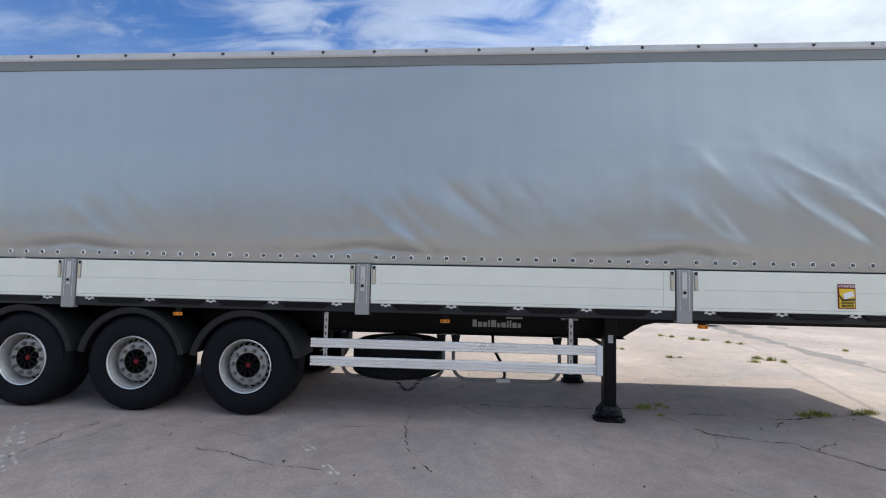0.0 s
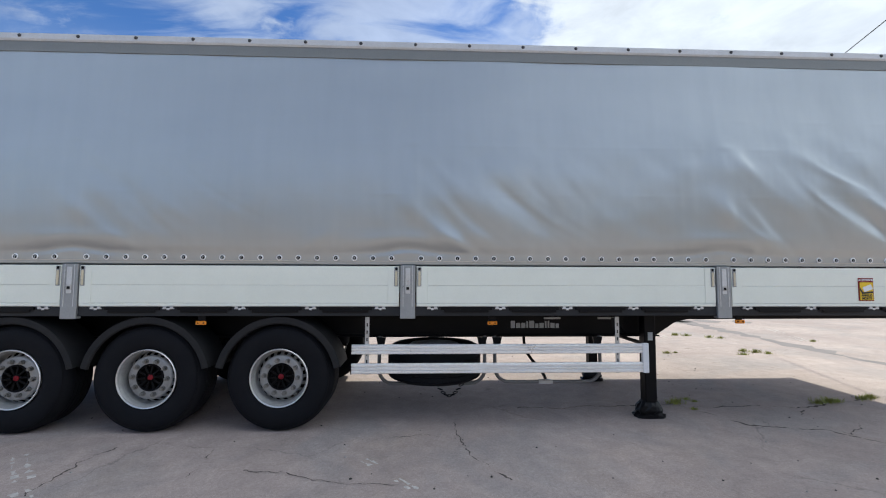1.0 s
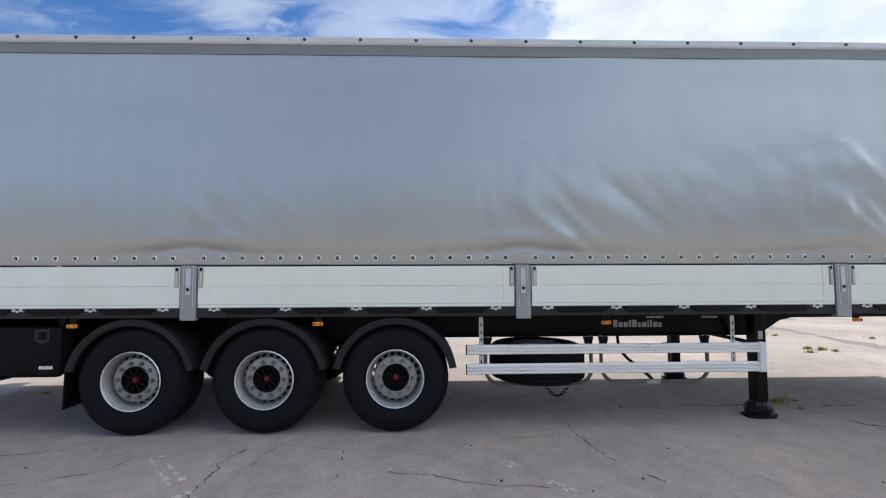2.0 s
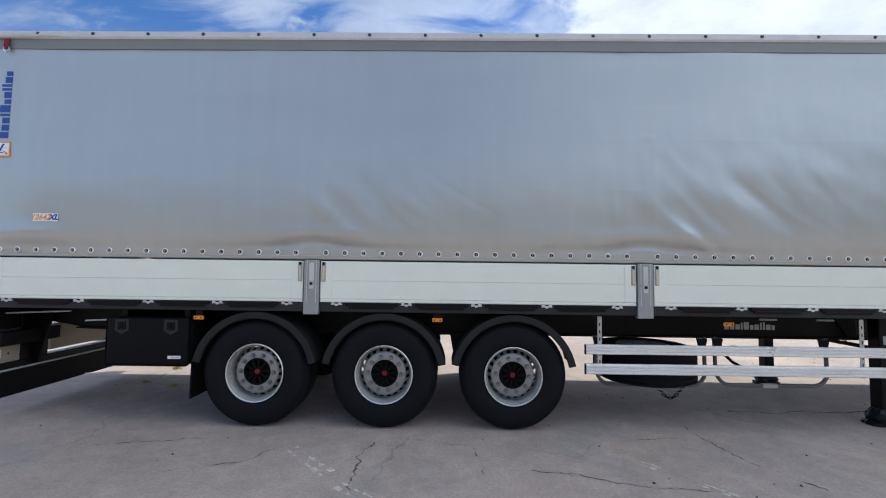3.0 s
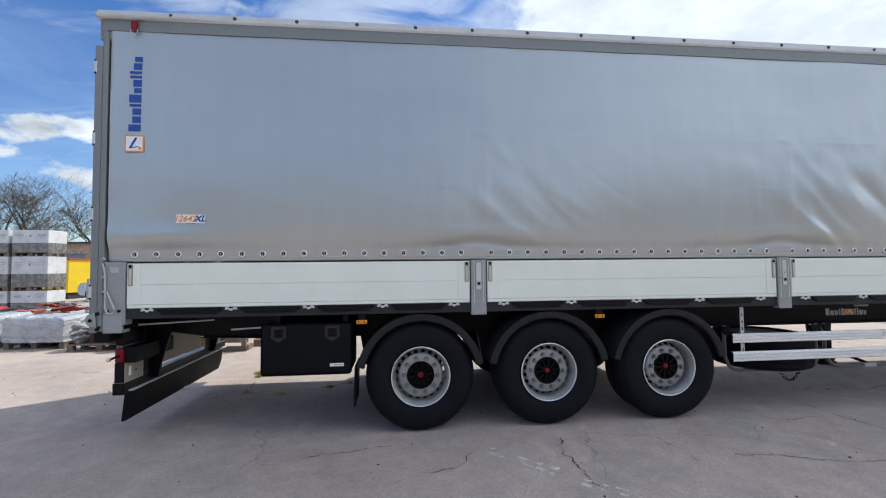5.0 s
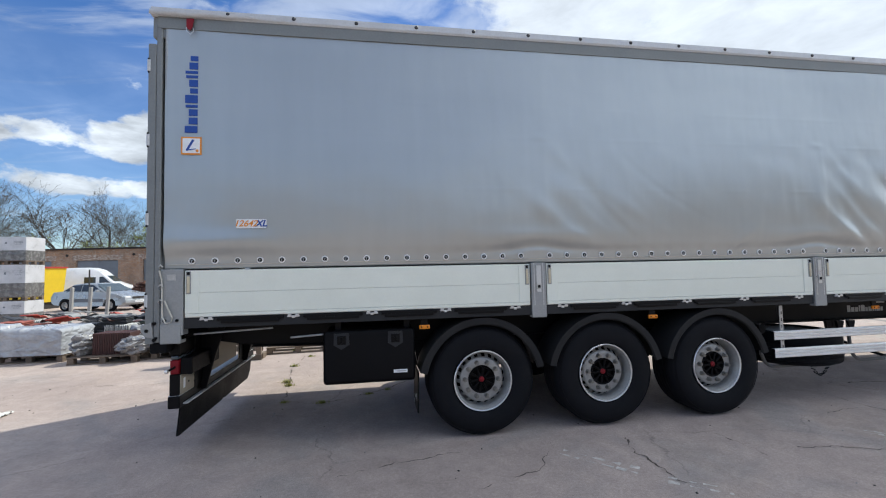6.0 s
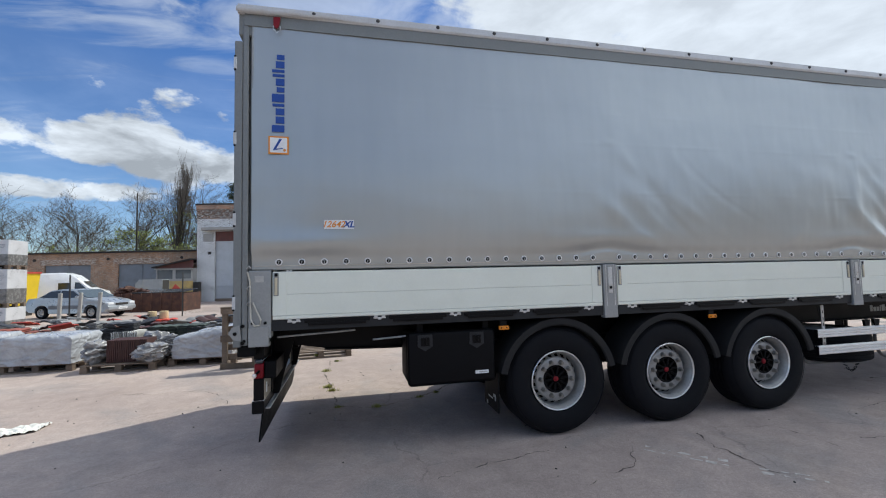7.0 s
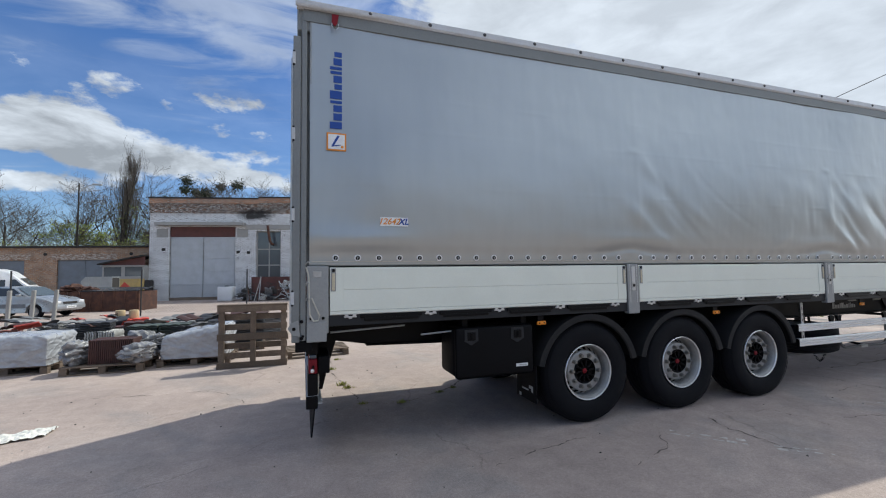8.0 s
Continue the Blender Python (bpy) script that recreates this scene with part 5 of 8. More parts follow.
def build_legs():
    for y in (0.345, 1.96):
        lg = new("landing_leg")
        lg.parent = trailer
        tagged(lg, "black telescopic landing leg on a flat foot")
        bm = bm_new()
        box(bm, 5.268, 5.400, y, y + 0.13, 0.17, 1.15, 0.012, 2)
        part("outer_tube", bm, M["chassis"], lg)
        bm = bm_new()
        box(bm, 5.282, 5.386, y + 0.02, y + 0.13, 0.06, 0.20, 0.008)
        part("inner_tube", bm, M["hub"], lg)
        bm = bm_new()
        box(bm, 5.306, 5.361, y - 0.004, y + 0.001, 0.86, 0.95, 0.002)
        part("type_plate", bm, M["lettering"], lg, "small pale type plate")
        rnd = random.Random(int(y * 10))
        bm = bm_new()
        rings = []
        for k, (hw, hz) in enumerate(((0.165, 0.0), (0.165, 0.028), (0.13, 0.05), (0.145, 0.08), (0.125, 0.13), (0.085, 0.18))):
            ring = []
            for j in range(20):
                a = j * math.tau / 20
                c, s = math.cos(a), math.sin(a)
                q = max(abs(c), abs(s))
                jit = 1 + rnd.uniform(-0.06, 0.06)
                ring.append(bm.verts.new((5.334 + hw * c / q ** 0.7 * jit, y + 0.075 + hw * 0.62 * s / q ** 0.7 * jit, hz + (rnd.uniform(-0.012, 0.012) if k else 0))))
            rings.append(ring)
        for a, b in zip(rings, rings[1:]):
            for j in range(20):
                bm.faces.new((a[j], a[(j + 1) % 20], b[(j + 1) % 20], b[j]))
        bm.faces.new(rings[0][::-1]), bm.faces.new(rings[-1])
        part("foot", bm, M["bag"], lg, "black foot wrapped in crumpled plastic")
    bm = bm_new()
    tube(bm, (5.334, 0.47, 0.80), (5.334, 1.96, 0.80), 0.022, n=12)
    part("leg_shaft", bm, M["chassis"], trailer, "", True)
    bm = bm_new()
    extrude(bm, [(5.02, 1.14), (5.62, 1.14), (5.50, 0.9), (5.18, 0.9)], 0.605, 0.625)
    part("leg_bracket", bm, M["chassis"], trailer)


build_legs()


def build_spare():
    sp = new("spare_wheel")
    sp.parent = trailer
    tagged(sp, "spare wheel lying flat in its carrier")
    for k in ("tyre", "rim"):
        part(k, WM[k], None, sp)
    sp.matrix_basis = pose(2.905, 0.70, 0.772, -90, 0, 0)
    for x0, x1, zb in ((2.28, 3.47, 0.375), (3.585, 4.80, 0.385)):
        bm = bm_new()
        r = 0.16
        pts = [(x0, 0.47, 0.90), (x0, 0.46, zb + r)] + [(x0 + r - r * math.cos(a), 0.45, zb + r - r * math.sin(a)) for a in np.linspace(0.2, math.pi / 2, 6)]
        pts += [(x1 - r + r * math.sin(a), 0.45, zb + r - r * math.cos(a)) for a in np.linspace(0, 1.37, 6)] + [(x1, 0.46, zb + r), (x1, 0.47, 0.90)]
        pipe(bm, pts, 0.020, 10)
        fr = part("carrier_tube", bm, M["dullgalv"], trailer, "bent dull grey carrier tube", True)
    for x in (2.7, 3.2):
        bm = bm_new()
        box(bm, x - 0.03, x + 0.03, 0.62, 1.30, 0.355, 0.375)
        part("carrier_bar", bm, M["chassis"], trailer)
    bm = bm_new()
    box(bm, 4.08, 4.24, 0.426, 0.474, 0.362, 0.408, 0.004)
    part("carrier_clamp", bm, M["galv"], trailer)
    bm = bm_new()
    pipe(bm, [(4.07, 1.13, 0.89), (4.08, 1.13, 0.74), (4.09, 1.12, 0.62), (4.15, 1.02, 0.52), (4.20, 0.80, 0.45), (4.19, 0.58, 0.41), (4.17, 0.47, 0.395)], 0.019, 8)
    part("carrier_arm", bm, M["chassis"], trailer, "dark bent arm down to the carrier", True)
    for x in (2.30, 3.44, 3.61, 4.77):
        bm = bm_new()
        extrude(bm, [(x - 0.055, 0.885), (x + 0.055, 0.885), (x + 0.035, 0.80), (x, 0.775), (x - 0.035, 0.80)], 0.44, 0.47)
        part("tube_bracket", bm, M["chassis"], trailer)
    # slack chain under the spare wheel
    ch = bm_new()
    for k in range(9):
        f = k / 8
        x, z = 2.93 + 0.27 * f, 0.365 - 0.12 * math.sin(math.pi * f)
        a = []
        for j in range(10):
            t = j * math.tau / 10
            du, dv = 0.026 * math.cos(t), 0.012 * math.sin(t)
            sl = -0.35 * math.cos(math.pi * f)
            a.append(Vector((x + du, 0.42 + (dv if k % 2 else 0), z + du * sl + (0 if k % 2 else dv))))
        for p, q in zip(a, a[1:] + a[:1]):
            tube(ch, p, q, 0.005, n=6)
    part("chain", ch, M["chassis"], trailer, "slack steel chain")


build_spare()


def build_rear():
    # corner post and its lower bracket
    bm = bm_new()
    box(bm, -4.185, -4.005, -0.008, 0.11, 1.115, 1.690, 0.006, 2)
    cp = part("corner_post", bm, M["post"], trailer, "grey steel rear corner post")
    bm = bm_new()
    box(bm, -4.238, -4.190, -0.012, 0.12, 1.06, 3.88, 0.012, 3)
    part("curtain_tube", bm, M["darkpost"], cp, "round-edged curtain tensioning tube")
    bm = bm_new()
    box(bm, -4.170, -4.148, -0.010, 0.02, 2.95, 3.86, 0.006)
    part("upper_cover", bm, M["post"], cp)
    bm = bm_new()
    box(bm, -4.185, -4.020, -0.018, 0.10, 1.045, 1.215, 0.008, 2)
    br = part("corner_bracket", bm, M["post"], cp)
    for x, z in ((-4.15, 1.245), (-4.05, 1.245), (-4.215, 1.10)):
        bm = bm_new()
        tube(bm, (x, -0.020, z), (x, -0.008, z), 0.013, n=10)
        part("bolt", bm, M["chassis"], cp)
    bm = bm_new()
    box(bm, -4.135, -4.065, -0.011, -0.006, 1.59, 1.645, 0.003)
    part("handle_recess", bm, M["galv"], cp)
    bm = bm_new()
    pipe(bm, [(-4.19, -0.022, 1.68), (-4.17, -0.024, 1.60), (-4.165, -0.024, 1.40), (-4.16, -0.03, 1.28), (-4.13, -0.035, 1.225), (-4.09, -0.035, 1.23), (-4.08, -0.03, 1.27), (-4.12, -0.03, 1.36), (-4.145, -0.028, 1.42)], 0.007, 8)
    part("customs_cable", bm, M["cord"], cp, "loose pale cable loop", True)
    for z in (1.70, 1.53, 1.40):
        bm = bm_new()
        pipe(bm, [(-4.19, -0.016, z), (-4.19, -0.034, z + 0.01), (-4.175, -0.036, z + 0.03), (-4.16, -0.03, z + 0.01)], 0.006, 6)
        part("cable_eye", bm, M["galv"], cp, "", True)
    bm = bm_new()
    box(bm, -4.200, -4.140, 0.046, 0.060, 1.69, 3.87)
    part("seal_strip", bm, M["pelmet"], cp, "dark seal behind the curtain edge")
    # two rear doors with hinges down the near edge
    for y0, y1 in ((-0.006, 1.268), (1.276, WIDE + 0.006)):
        bm = bm_new()
        box(bm, -4.300, -4.245, y0, y1, 1.06, 3.70, 0.006)
        dr = part("rear_door", bm, M["board"], trailer, "white rear door with grey frame")
        bm = bm_new()
        ye = y0 if y0 < 0 else y1
        s = 1 if y0 < 0 else -1
        box(bm, -4.305, -4.240, min(ye - 0.004 * s, ye + 0.06 * s), max(ye - 0.004 * s, ye + 0.06 * s), 1.05, 3.70, 0.006)
        part("door_frame", bm, M["darkpost"], dr)
        for z in (1.42, 2.13, 2.83, 3.50):
            bm = bm_new()
            box(bm, -4.312, -4.286, ye - 0.010 * s, ye + 0.05 * s, z - 0.055, z + 0.055, 0.006)
            hg = part("hinge", bm, M["roofstrip"], dr, "grey door hinge")
            # added black plate that paints the dark gap round the hinge
            bm = bm_new()
            box(bm, -4.309, -4.292, min(ye - 0.008 * s, ye + 0.052 * s), max(ye - 0.008 * s, ye + 0.052 * s), z - 0.068, z + 0.068, 0.003)
            part("hinge_pad", bm, M["chassis"], dr)
        for yy in (0.42, 0.85):
            bm = bm_new()
            tube(bm, (-4.32, y0 + yy, 1.15), (-4.32, y0 + yy, 3.7), 0.014, n=10)
            part("lock_rod", bm, M["galv"], dr, "", True)
    bm = bm_new()
    box(bm, -4.275, -4.16, 0.0, WIDE, 3.76, 3.985, 0.008)
    part("rear_header", bm, M["pelmet"], trailer, "grey rear header beam")
    bm = bm_new()
    box(bm, -4.24, -4.02, 0.0, WIDE, 1.07, 1.26, 0.006)
    part("rear_sill", bm, M["chassis"], trailer, "black rear cross sill")
    bm = bm_new()
    extrude(bm, [(-4.335, 1.17), (-4.31, 1.215), (-4.25, 1.235), (-4.235, 1.10), (-4.30, 1.115)], -0.020, -0.008)
    lug = part("door_lug", bm, M["post"], trailer, "grey steel lug at the foot of the door")
    for x, z in ((-4.285, 1.165), (-4.225, 1.225), (-4.225, 1.085)):
        bm = bm_new()
        tube(bm, (x, -0.030, z), (x, -0.016, z), 0.015, n=10)
        part("bolt", bm, M["chassis"], lug, "", True)
    bm = bm_new()
    box(bm, -4.275, -4.135, 0.005, 0.16, 0.965, 1.058, 0.012, 2)
    part("buffer_block", bm, M["plastic"], trailer, "black rubber buffer under the corner")
    # pale bars of the sliding rail under the floor
    for (x0, z0, x1, z1) in ((-3.98, 1.098, -3.30, 1.128), (-3.14, 1.030, -2.78, 1.048)):
        bm = bm_new()
        tube(bm, (x0, 0.16, z0), (x1, 0.16, z1), 0.009, n=8)
        part("pull_rod", bm, M["galv"], trailer, "pale steel pull rod", True)


build_rear()


def build_underrun():
    u = new("rear_bumper")
    u.parent = trailer
    tagged(u, "black rear underrun bumper with lamps and splash strip")
    bm = bm_new()
    box(bm, -4.185, -4.085, 0.13, 2.42, 0.447, 0.558, 0.010, 2)
    part("beam", bm, M["chassis"], u)
    bm = bm_new()
    box(bm, -4.183, -4.087, 0.14, 2.41, 0.5575, 0.562, 0.001)
    part("beam_cap", bm, M["roofstrip"], u, "bright aluminium cap strip")
    bm = bm_new()
    box(bm, -4.085, -4.045, 0.20, 2.36, 0.468, 0.482, 0.003)
    part("strip_rail", bm, M["roofstrip"], u)
    bm = bm_new()
    for y0, y1 in ((0.20, 1.365), (1.375, 2.36)):
        extrude(bm, [(y0, 0.475), (y1, 0.475), (y1, 0.20 if y1 < 2 else 0.29), (y1 - 0.05, 0.175), (y0 + 0.05, 0.175), (y0, 0.185)], -4.112, -4.100, plane="yz")
    for v in bm.verts:
        v.co.x -= (0.475 - v.co.z) ** 2 * 0.35
    part("splash_strip", bm, M["plastic"], u, "black rubber splash strip")
    for y in (0.58, 1.92):
        bm = bm_new()
        extrude(bm, [(-4.085, 0.50), (-4.03, 0.50), (-3.97, 0.74), (-3.86, 1.10), (-4.10, 1.10)], y, y + 0.02)
        arm = part("drop_arm", bm, M["chassis"], u)
        bm = bm_new()
        box(bm, -4.085, -4.070, y - 0.16, y + 0.16, 0.56, 1.10, 0.004)
        part("arm_flange", bm, M["chassis"], u)
    for y0 in (0.14, 1.73):
        bm = bm_new()
        box(bm, -4.085, -3.985, y0, y0 + 0.66, 0.745, 0.895, 0.010, 2)
        part("lamp_carrier", bm, M["plastic"], u, "black lamp carrier")
        # galvanised plate, its tan colour painting in the sunlit surroundings it reflects
        bm = bm_new()
        box(bm, -4.086, -4.078, y0 + 0.0, y0 + 0.50, 0.565, 0.743, 0.002)
        pl = part("lamp_panel", bm, M["tanpanel"], u, "tan-reflecting panel under the lamp carrier")
        for yy, zz in ((0.16, 0.65), (0.28, 0.62), (0.40, 0.69)):
            bm = bm_new()
            tube(bm, (-4.079, y0 + yy, zz), (-4.075, y0 + yy, zz), 0.010, n=12)
            part("hole", bm, M["hub"], pl)
        # white bar laid on the panel where a slot shows bright
        bm = bm_new()
        box(bm, -4.079, -4.074, y0 + 0.05, y0 + 0.085, 0.615, 0.705, 0.002)
        part("reflector", bm, M["white"], pl, "small white bar drawn for the bright slot")
    for y0, y1 in ((0.125, 0.53), (2.02, 2.425)):
        bm = bm_new()
        box(bm, -4.165, -4.092, y0, y1, 0.752, 0.878, 0.010, 2)
        part("tail_lamp", bm, M["red"], u, "red tail lamp", True)
        bm = bm_new()
        box(bm, -4.160, -4.097, y0 + 0.004, y1 - 0.004, 0.880, 0.915, 0.012, 2)
        part("clear_lens", bm, M["pane"], u, "", True)
        bm = bm_new()
        box(bm, -4.172, -4.088, y0 + 0.01, y1 - 0.01, 0.56, 0.750, 0.006)
        part("lamp_housing", bm, M["chassis"], u)
        bm = bm_new()
        box(bm, -4.172, -4.088, y0 + 0.01, y1 - 0.01, 0.917, 1.06, 0.006)
        part("lamp_housing", bm, M["chassis"], u)
    bm = bm_new()
    pipe(bm, [(-4.125, 0.13, 0.815), (-4.128, 0.08, 0.812), (-4.135, 0.015, 0.805)], 0.011, 8)
    part("outline_lamp", bm, M["plastic"], u, "stalked rubber outline lamp", True)
    bm = bm_new()
    box(bm, -4.150, -4.120, -0.022, 0.018, 0.790, 0.820, 0.008)
    part("outline_lens", bm, M["chrome"], u)
    bm = bm_new()
    box(bm, -4.14, -4.10, 0.80, 1.72, 0.60, 0.90, 0.004)
    part("plate_panel", bm, M["tanpanel"], u, "tan panel behind the bumper")


build_underrun()


def skin(x0, x1, z0, z1):
    """The outermost reach of the cloth within a patch."""
    return min(curtain_y(x0 + (x1 - x0) * i / 6, z0 + (z1 - z0) * j / 6) for i in range(7) for j in range(7)) + 0.003


def build_stickers():
    # blue maker's word running up the curtain, as plain blocks
    z = 2.900
    hts = (1.0, 0.7, 0.7, 0.95, 1.0, 0.62, 0.7, 0.95, 1.0, 0.7, 0.62)
    wds = (0.062, 0.062, 0.060, 0.026, 0.074, 0.046, 0.064, 0.026, 0.026, 0.062, 0.046)
    gap = (0.705 - sum(wds)) / 10
    word = new("curtain_print")
    word.parent = trailer
    tagged(word, "blue printed word running up the curtain")
    for h, w in zip(hts, wds):
        y = skin(-4.0, -3.895, z, z + w)
        bm = bm_new()
        box(bm, -3.895 - 0.105 * h, -3.895, y - 0.003, y, z, z + w, 0.001)
        part("block", bm, M["blue"], word)
        z += w + gap
    lg = new("square_sticker")
    lg.parent = trailer
    tagged(lg, "white square sticker with orange border and blue stroke")
    y = skin(-4.027, -3.858, 2.702, 2.862)
    bm = bm_new()
    box(bm, -4.027, -3.858, y - 0.003, y, 2.702, 2.862, 0.001)
    part("border", bm, M["orange"], lg)
    bm = bm_new()
    box(bm, -4.013, -3.872, y - 0.0055, y - 0.002, 2.716, 2.848)
    part("ground", bm, M["white"], lg)
    bm = bm_new()
    extrude(bm, [(-3.985, 2.745), (-3.965, 2.745), (-3.915, 2.835), (-3.935, 2.838)], y - 0.008, y - 0.005)
    part("stroke", bm, M["blue"], lg)
    bm = bm_new()
    extrude(bm, [(-3.985, 2.745), (-3.985, 2.735), (-3.905, 2.752), (-3.905, 2.758)], y - 0.0085, y - 0.005)
    part("stroke", bm, M["blue"], lg)
    bm = bm_new()
    lathe(bm, [(0.0005, -0.002), (0.012, -0.002), (0.012, 0.002)], 14)
    part("dot", bm, M["orange"], lg, at=(-3.893, y - 0.0065, 2.738))
    nm = new("model_sticker")
    nm.parent = trailer
    tagged(nm, "white sticker with the orange and blue lettering 12642XL")
    y = skin(-3.562, -3.306, 2.044, 2.124)
    bm = bm_new()
    box(bm, -3.562, -3.306, y - 0.003, y, 2.044, 2.124, 0.001)
    part("sticker_ground", bm, M["white"], nm)
    upright(nm, text_mesh("12642", 0.078, 0.001, 0.3, 0.0012), M["orange"], -3.482, y - 0.0045, 2.084)
    upright(nm, text_mesh("XL", 0.078, 0.001, 0.3, 0.0025), M["blue"], -3.352, y - 0.0045, 2.084)
    ws = new("warning_sticker")
    ws.parent = trailer
    tagged(ws, "yellow blind-spot warning sticker with red border")
    bm = bm_new()
    box(bm, 7.454, 7.622, -0.002, 0.004, 1.325, 1.571, 0.001)
    part("border", bm, M["red"], ws)
    bm = bm_new()
    box(bm, 7.464, 7.612, -0.005, -0.001, 1.335, 1.525)
    part("ground", bm, M["yellow"], ws)
    bm = bm_new()
    vs = box(bm, 7.50, 7.60, -0.008, -0.004, 1.435, 1.490, 0.006)
    bmesh.ops.rotate(bm, cent=(7.55, 0, 1.46), matrix=Matrix.Rotation(-0.35, 3, "Y"), verts=bm.verts)
    part("pictogram", bm, M["white"], ws)
    bm = bm_new()
    extrude(bm, [(7.464, 1.525), (7.464, 1.47), (7.50, 1.42), (7.612, 1.43), (7.612, 1.41), (7.49, 1.40), (7.464, 1.44)], -0.0065, -0.004)
    part("pictogram", bm, M["black"], ws)
    upright(ws, text_mesh("ATTENTION", 0.030, 0.001, 0, 0.0006), M["white"], 7.538, -0.0045, 1.548)
    upright(ws, text_mesh("ANGLES", 0.034, 0.001, 0, 0.0008), M["black"], 7.538, -0.0075, 1.384)
    upright(ws, text_mesh("MORTS", 0.034, 0.001, 0, 0.0008), M["black"], 7.538, -0.0075, 1.352)
    # pale maker's word on the beam, as plain blocks
    wd = new("beam_print")
    wd.parent = trailer
    tagged(wd, "pale grey printed word on the chassis beam")
    x = 3.805
    for h, w in zip(hts, wds):
        bm = bm_new()
        s = 0.575 / 0.705
        box(bm, x, x + w * s, 0.6255, 0.6285, 0.965, 0.965 + 0.085 * h, 0.001)
        part("block", bm, M["lettering"], wd)
        x += (w + gap) * s


build_stickers()


# ---- buildings behind the yard ----
def build_south_wall():
    """Unseen plain wall, added to block low sky and tint the curtain's reflection."""
    bm = bm_new()
    box(bm, -70, 70, -26.5, -26.0, 0.0, 3.4)
    ob = part("wall_south", bm, M["yardwall"])
    tagged(ob, "unseen plain grey-green wall added behind the viewpoint", "wall", kind="structure")
    bm = bm_new()
    box(bm, -70.2, 70.2, -26.7, -25.8, 3.4, 3.55)
    tagged(part("trim", bm, M["felt"], ob), "dark felt coping", kind="structure")


build_south_wall()


def at_wall(lx, ly=0.0):
    """A point of the workshop's front wall, lx metres along it from its near corner."""
    c, s = math.cos(radians(-11)), math.sin(radians(-11))
    return (-14.35 + lx * c - ly * s, 30.0 + lx * s + ly * c, 0.0)


def wall_with_holes(bm, x0, x1, z0, z1, holes, y0, y1):
    """A thick wall in the xz plane, cut through by holes (x0, x1, z0, z1)."""
    xs = sorted({x0, x1, *(h[0] for h in holes), *(h[1] for h in holes)})
    zs = sorted({z0, z1, *(h[2] for h in holes), *(h[3] for h in holes)})
    for a, b in zip(xs, xs[1:]):
        for c, d in zip(zs, zs[1:]):
            mx, mz = (a + b) / 2, (c + d) / 2
            if not any(h[0] < mx < h[1] and h[2] < mz < h[3] for h in holes):
                box(bm, a, b, y0, y1, c, d)
    bmesh.ops.remove_doubles(bm, verts=bm.verts, dist=0.0005)


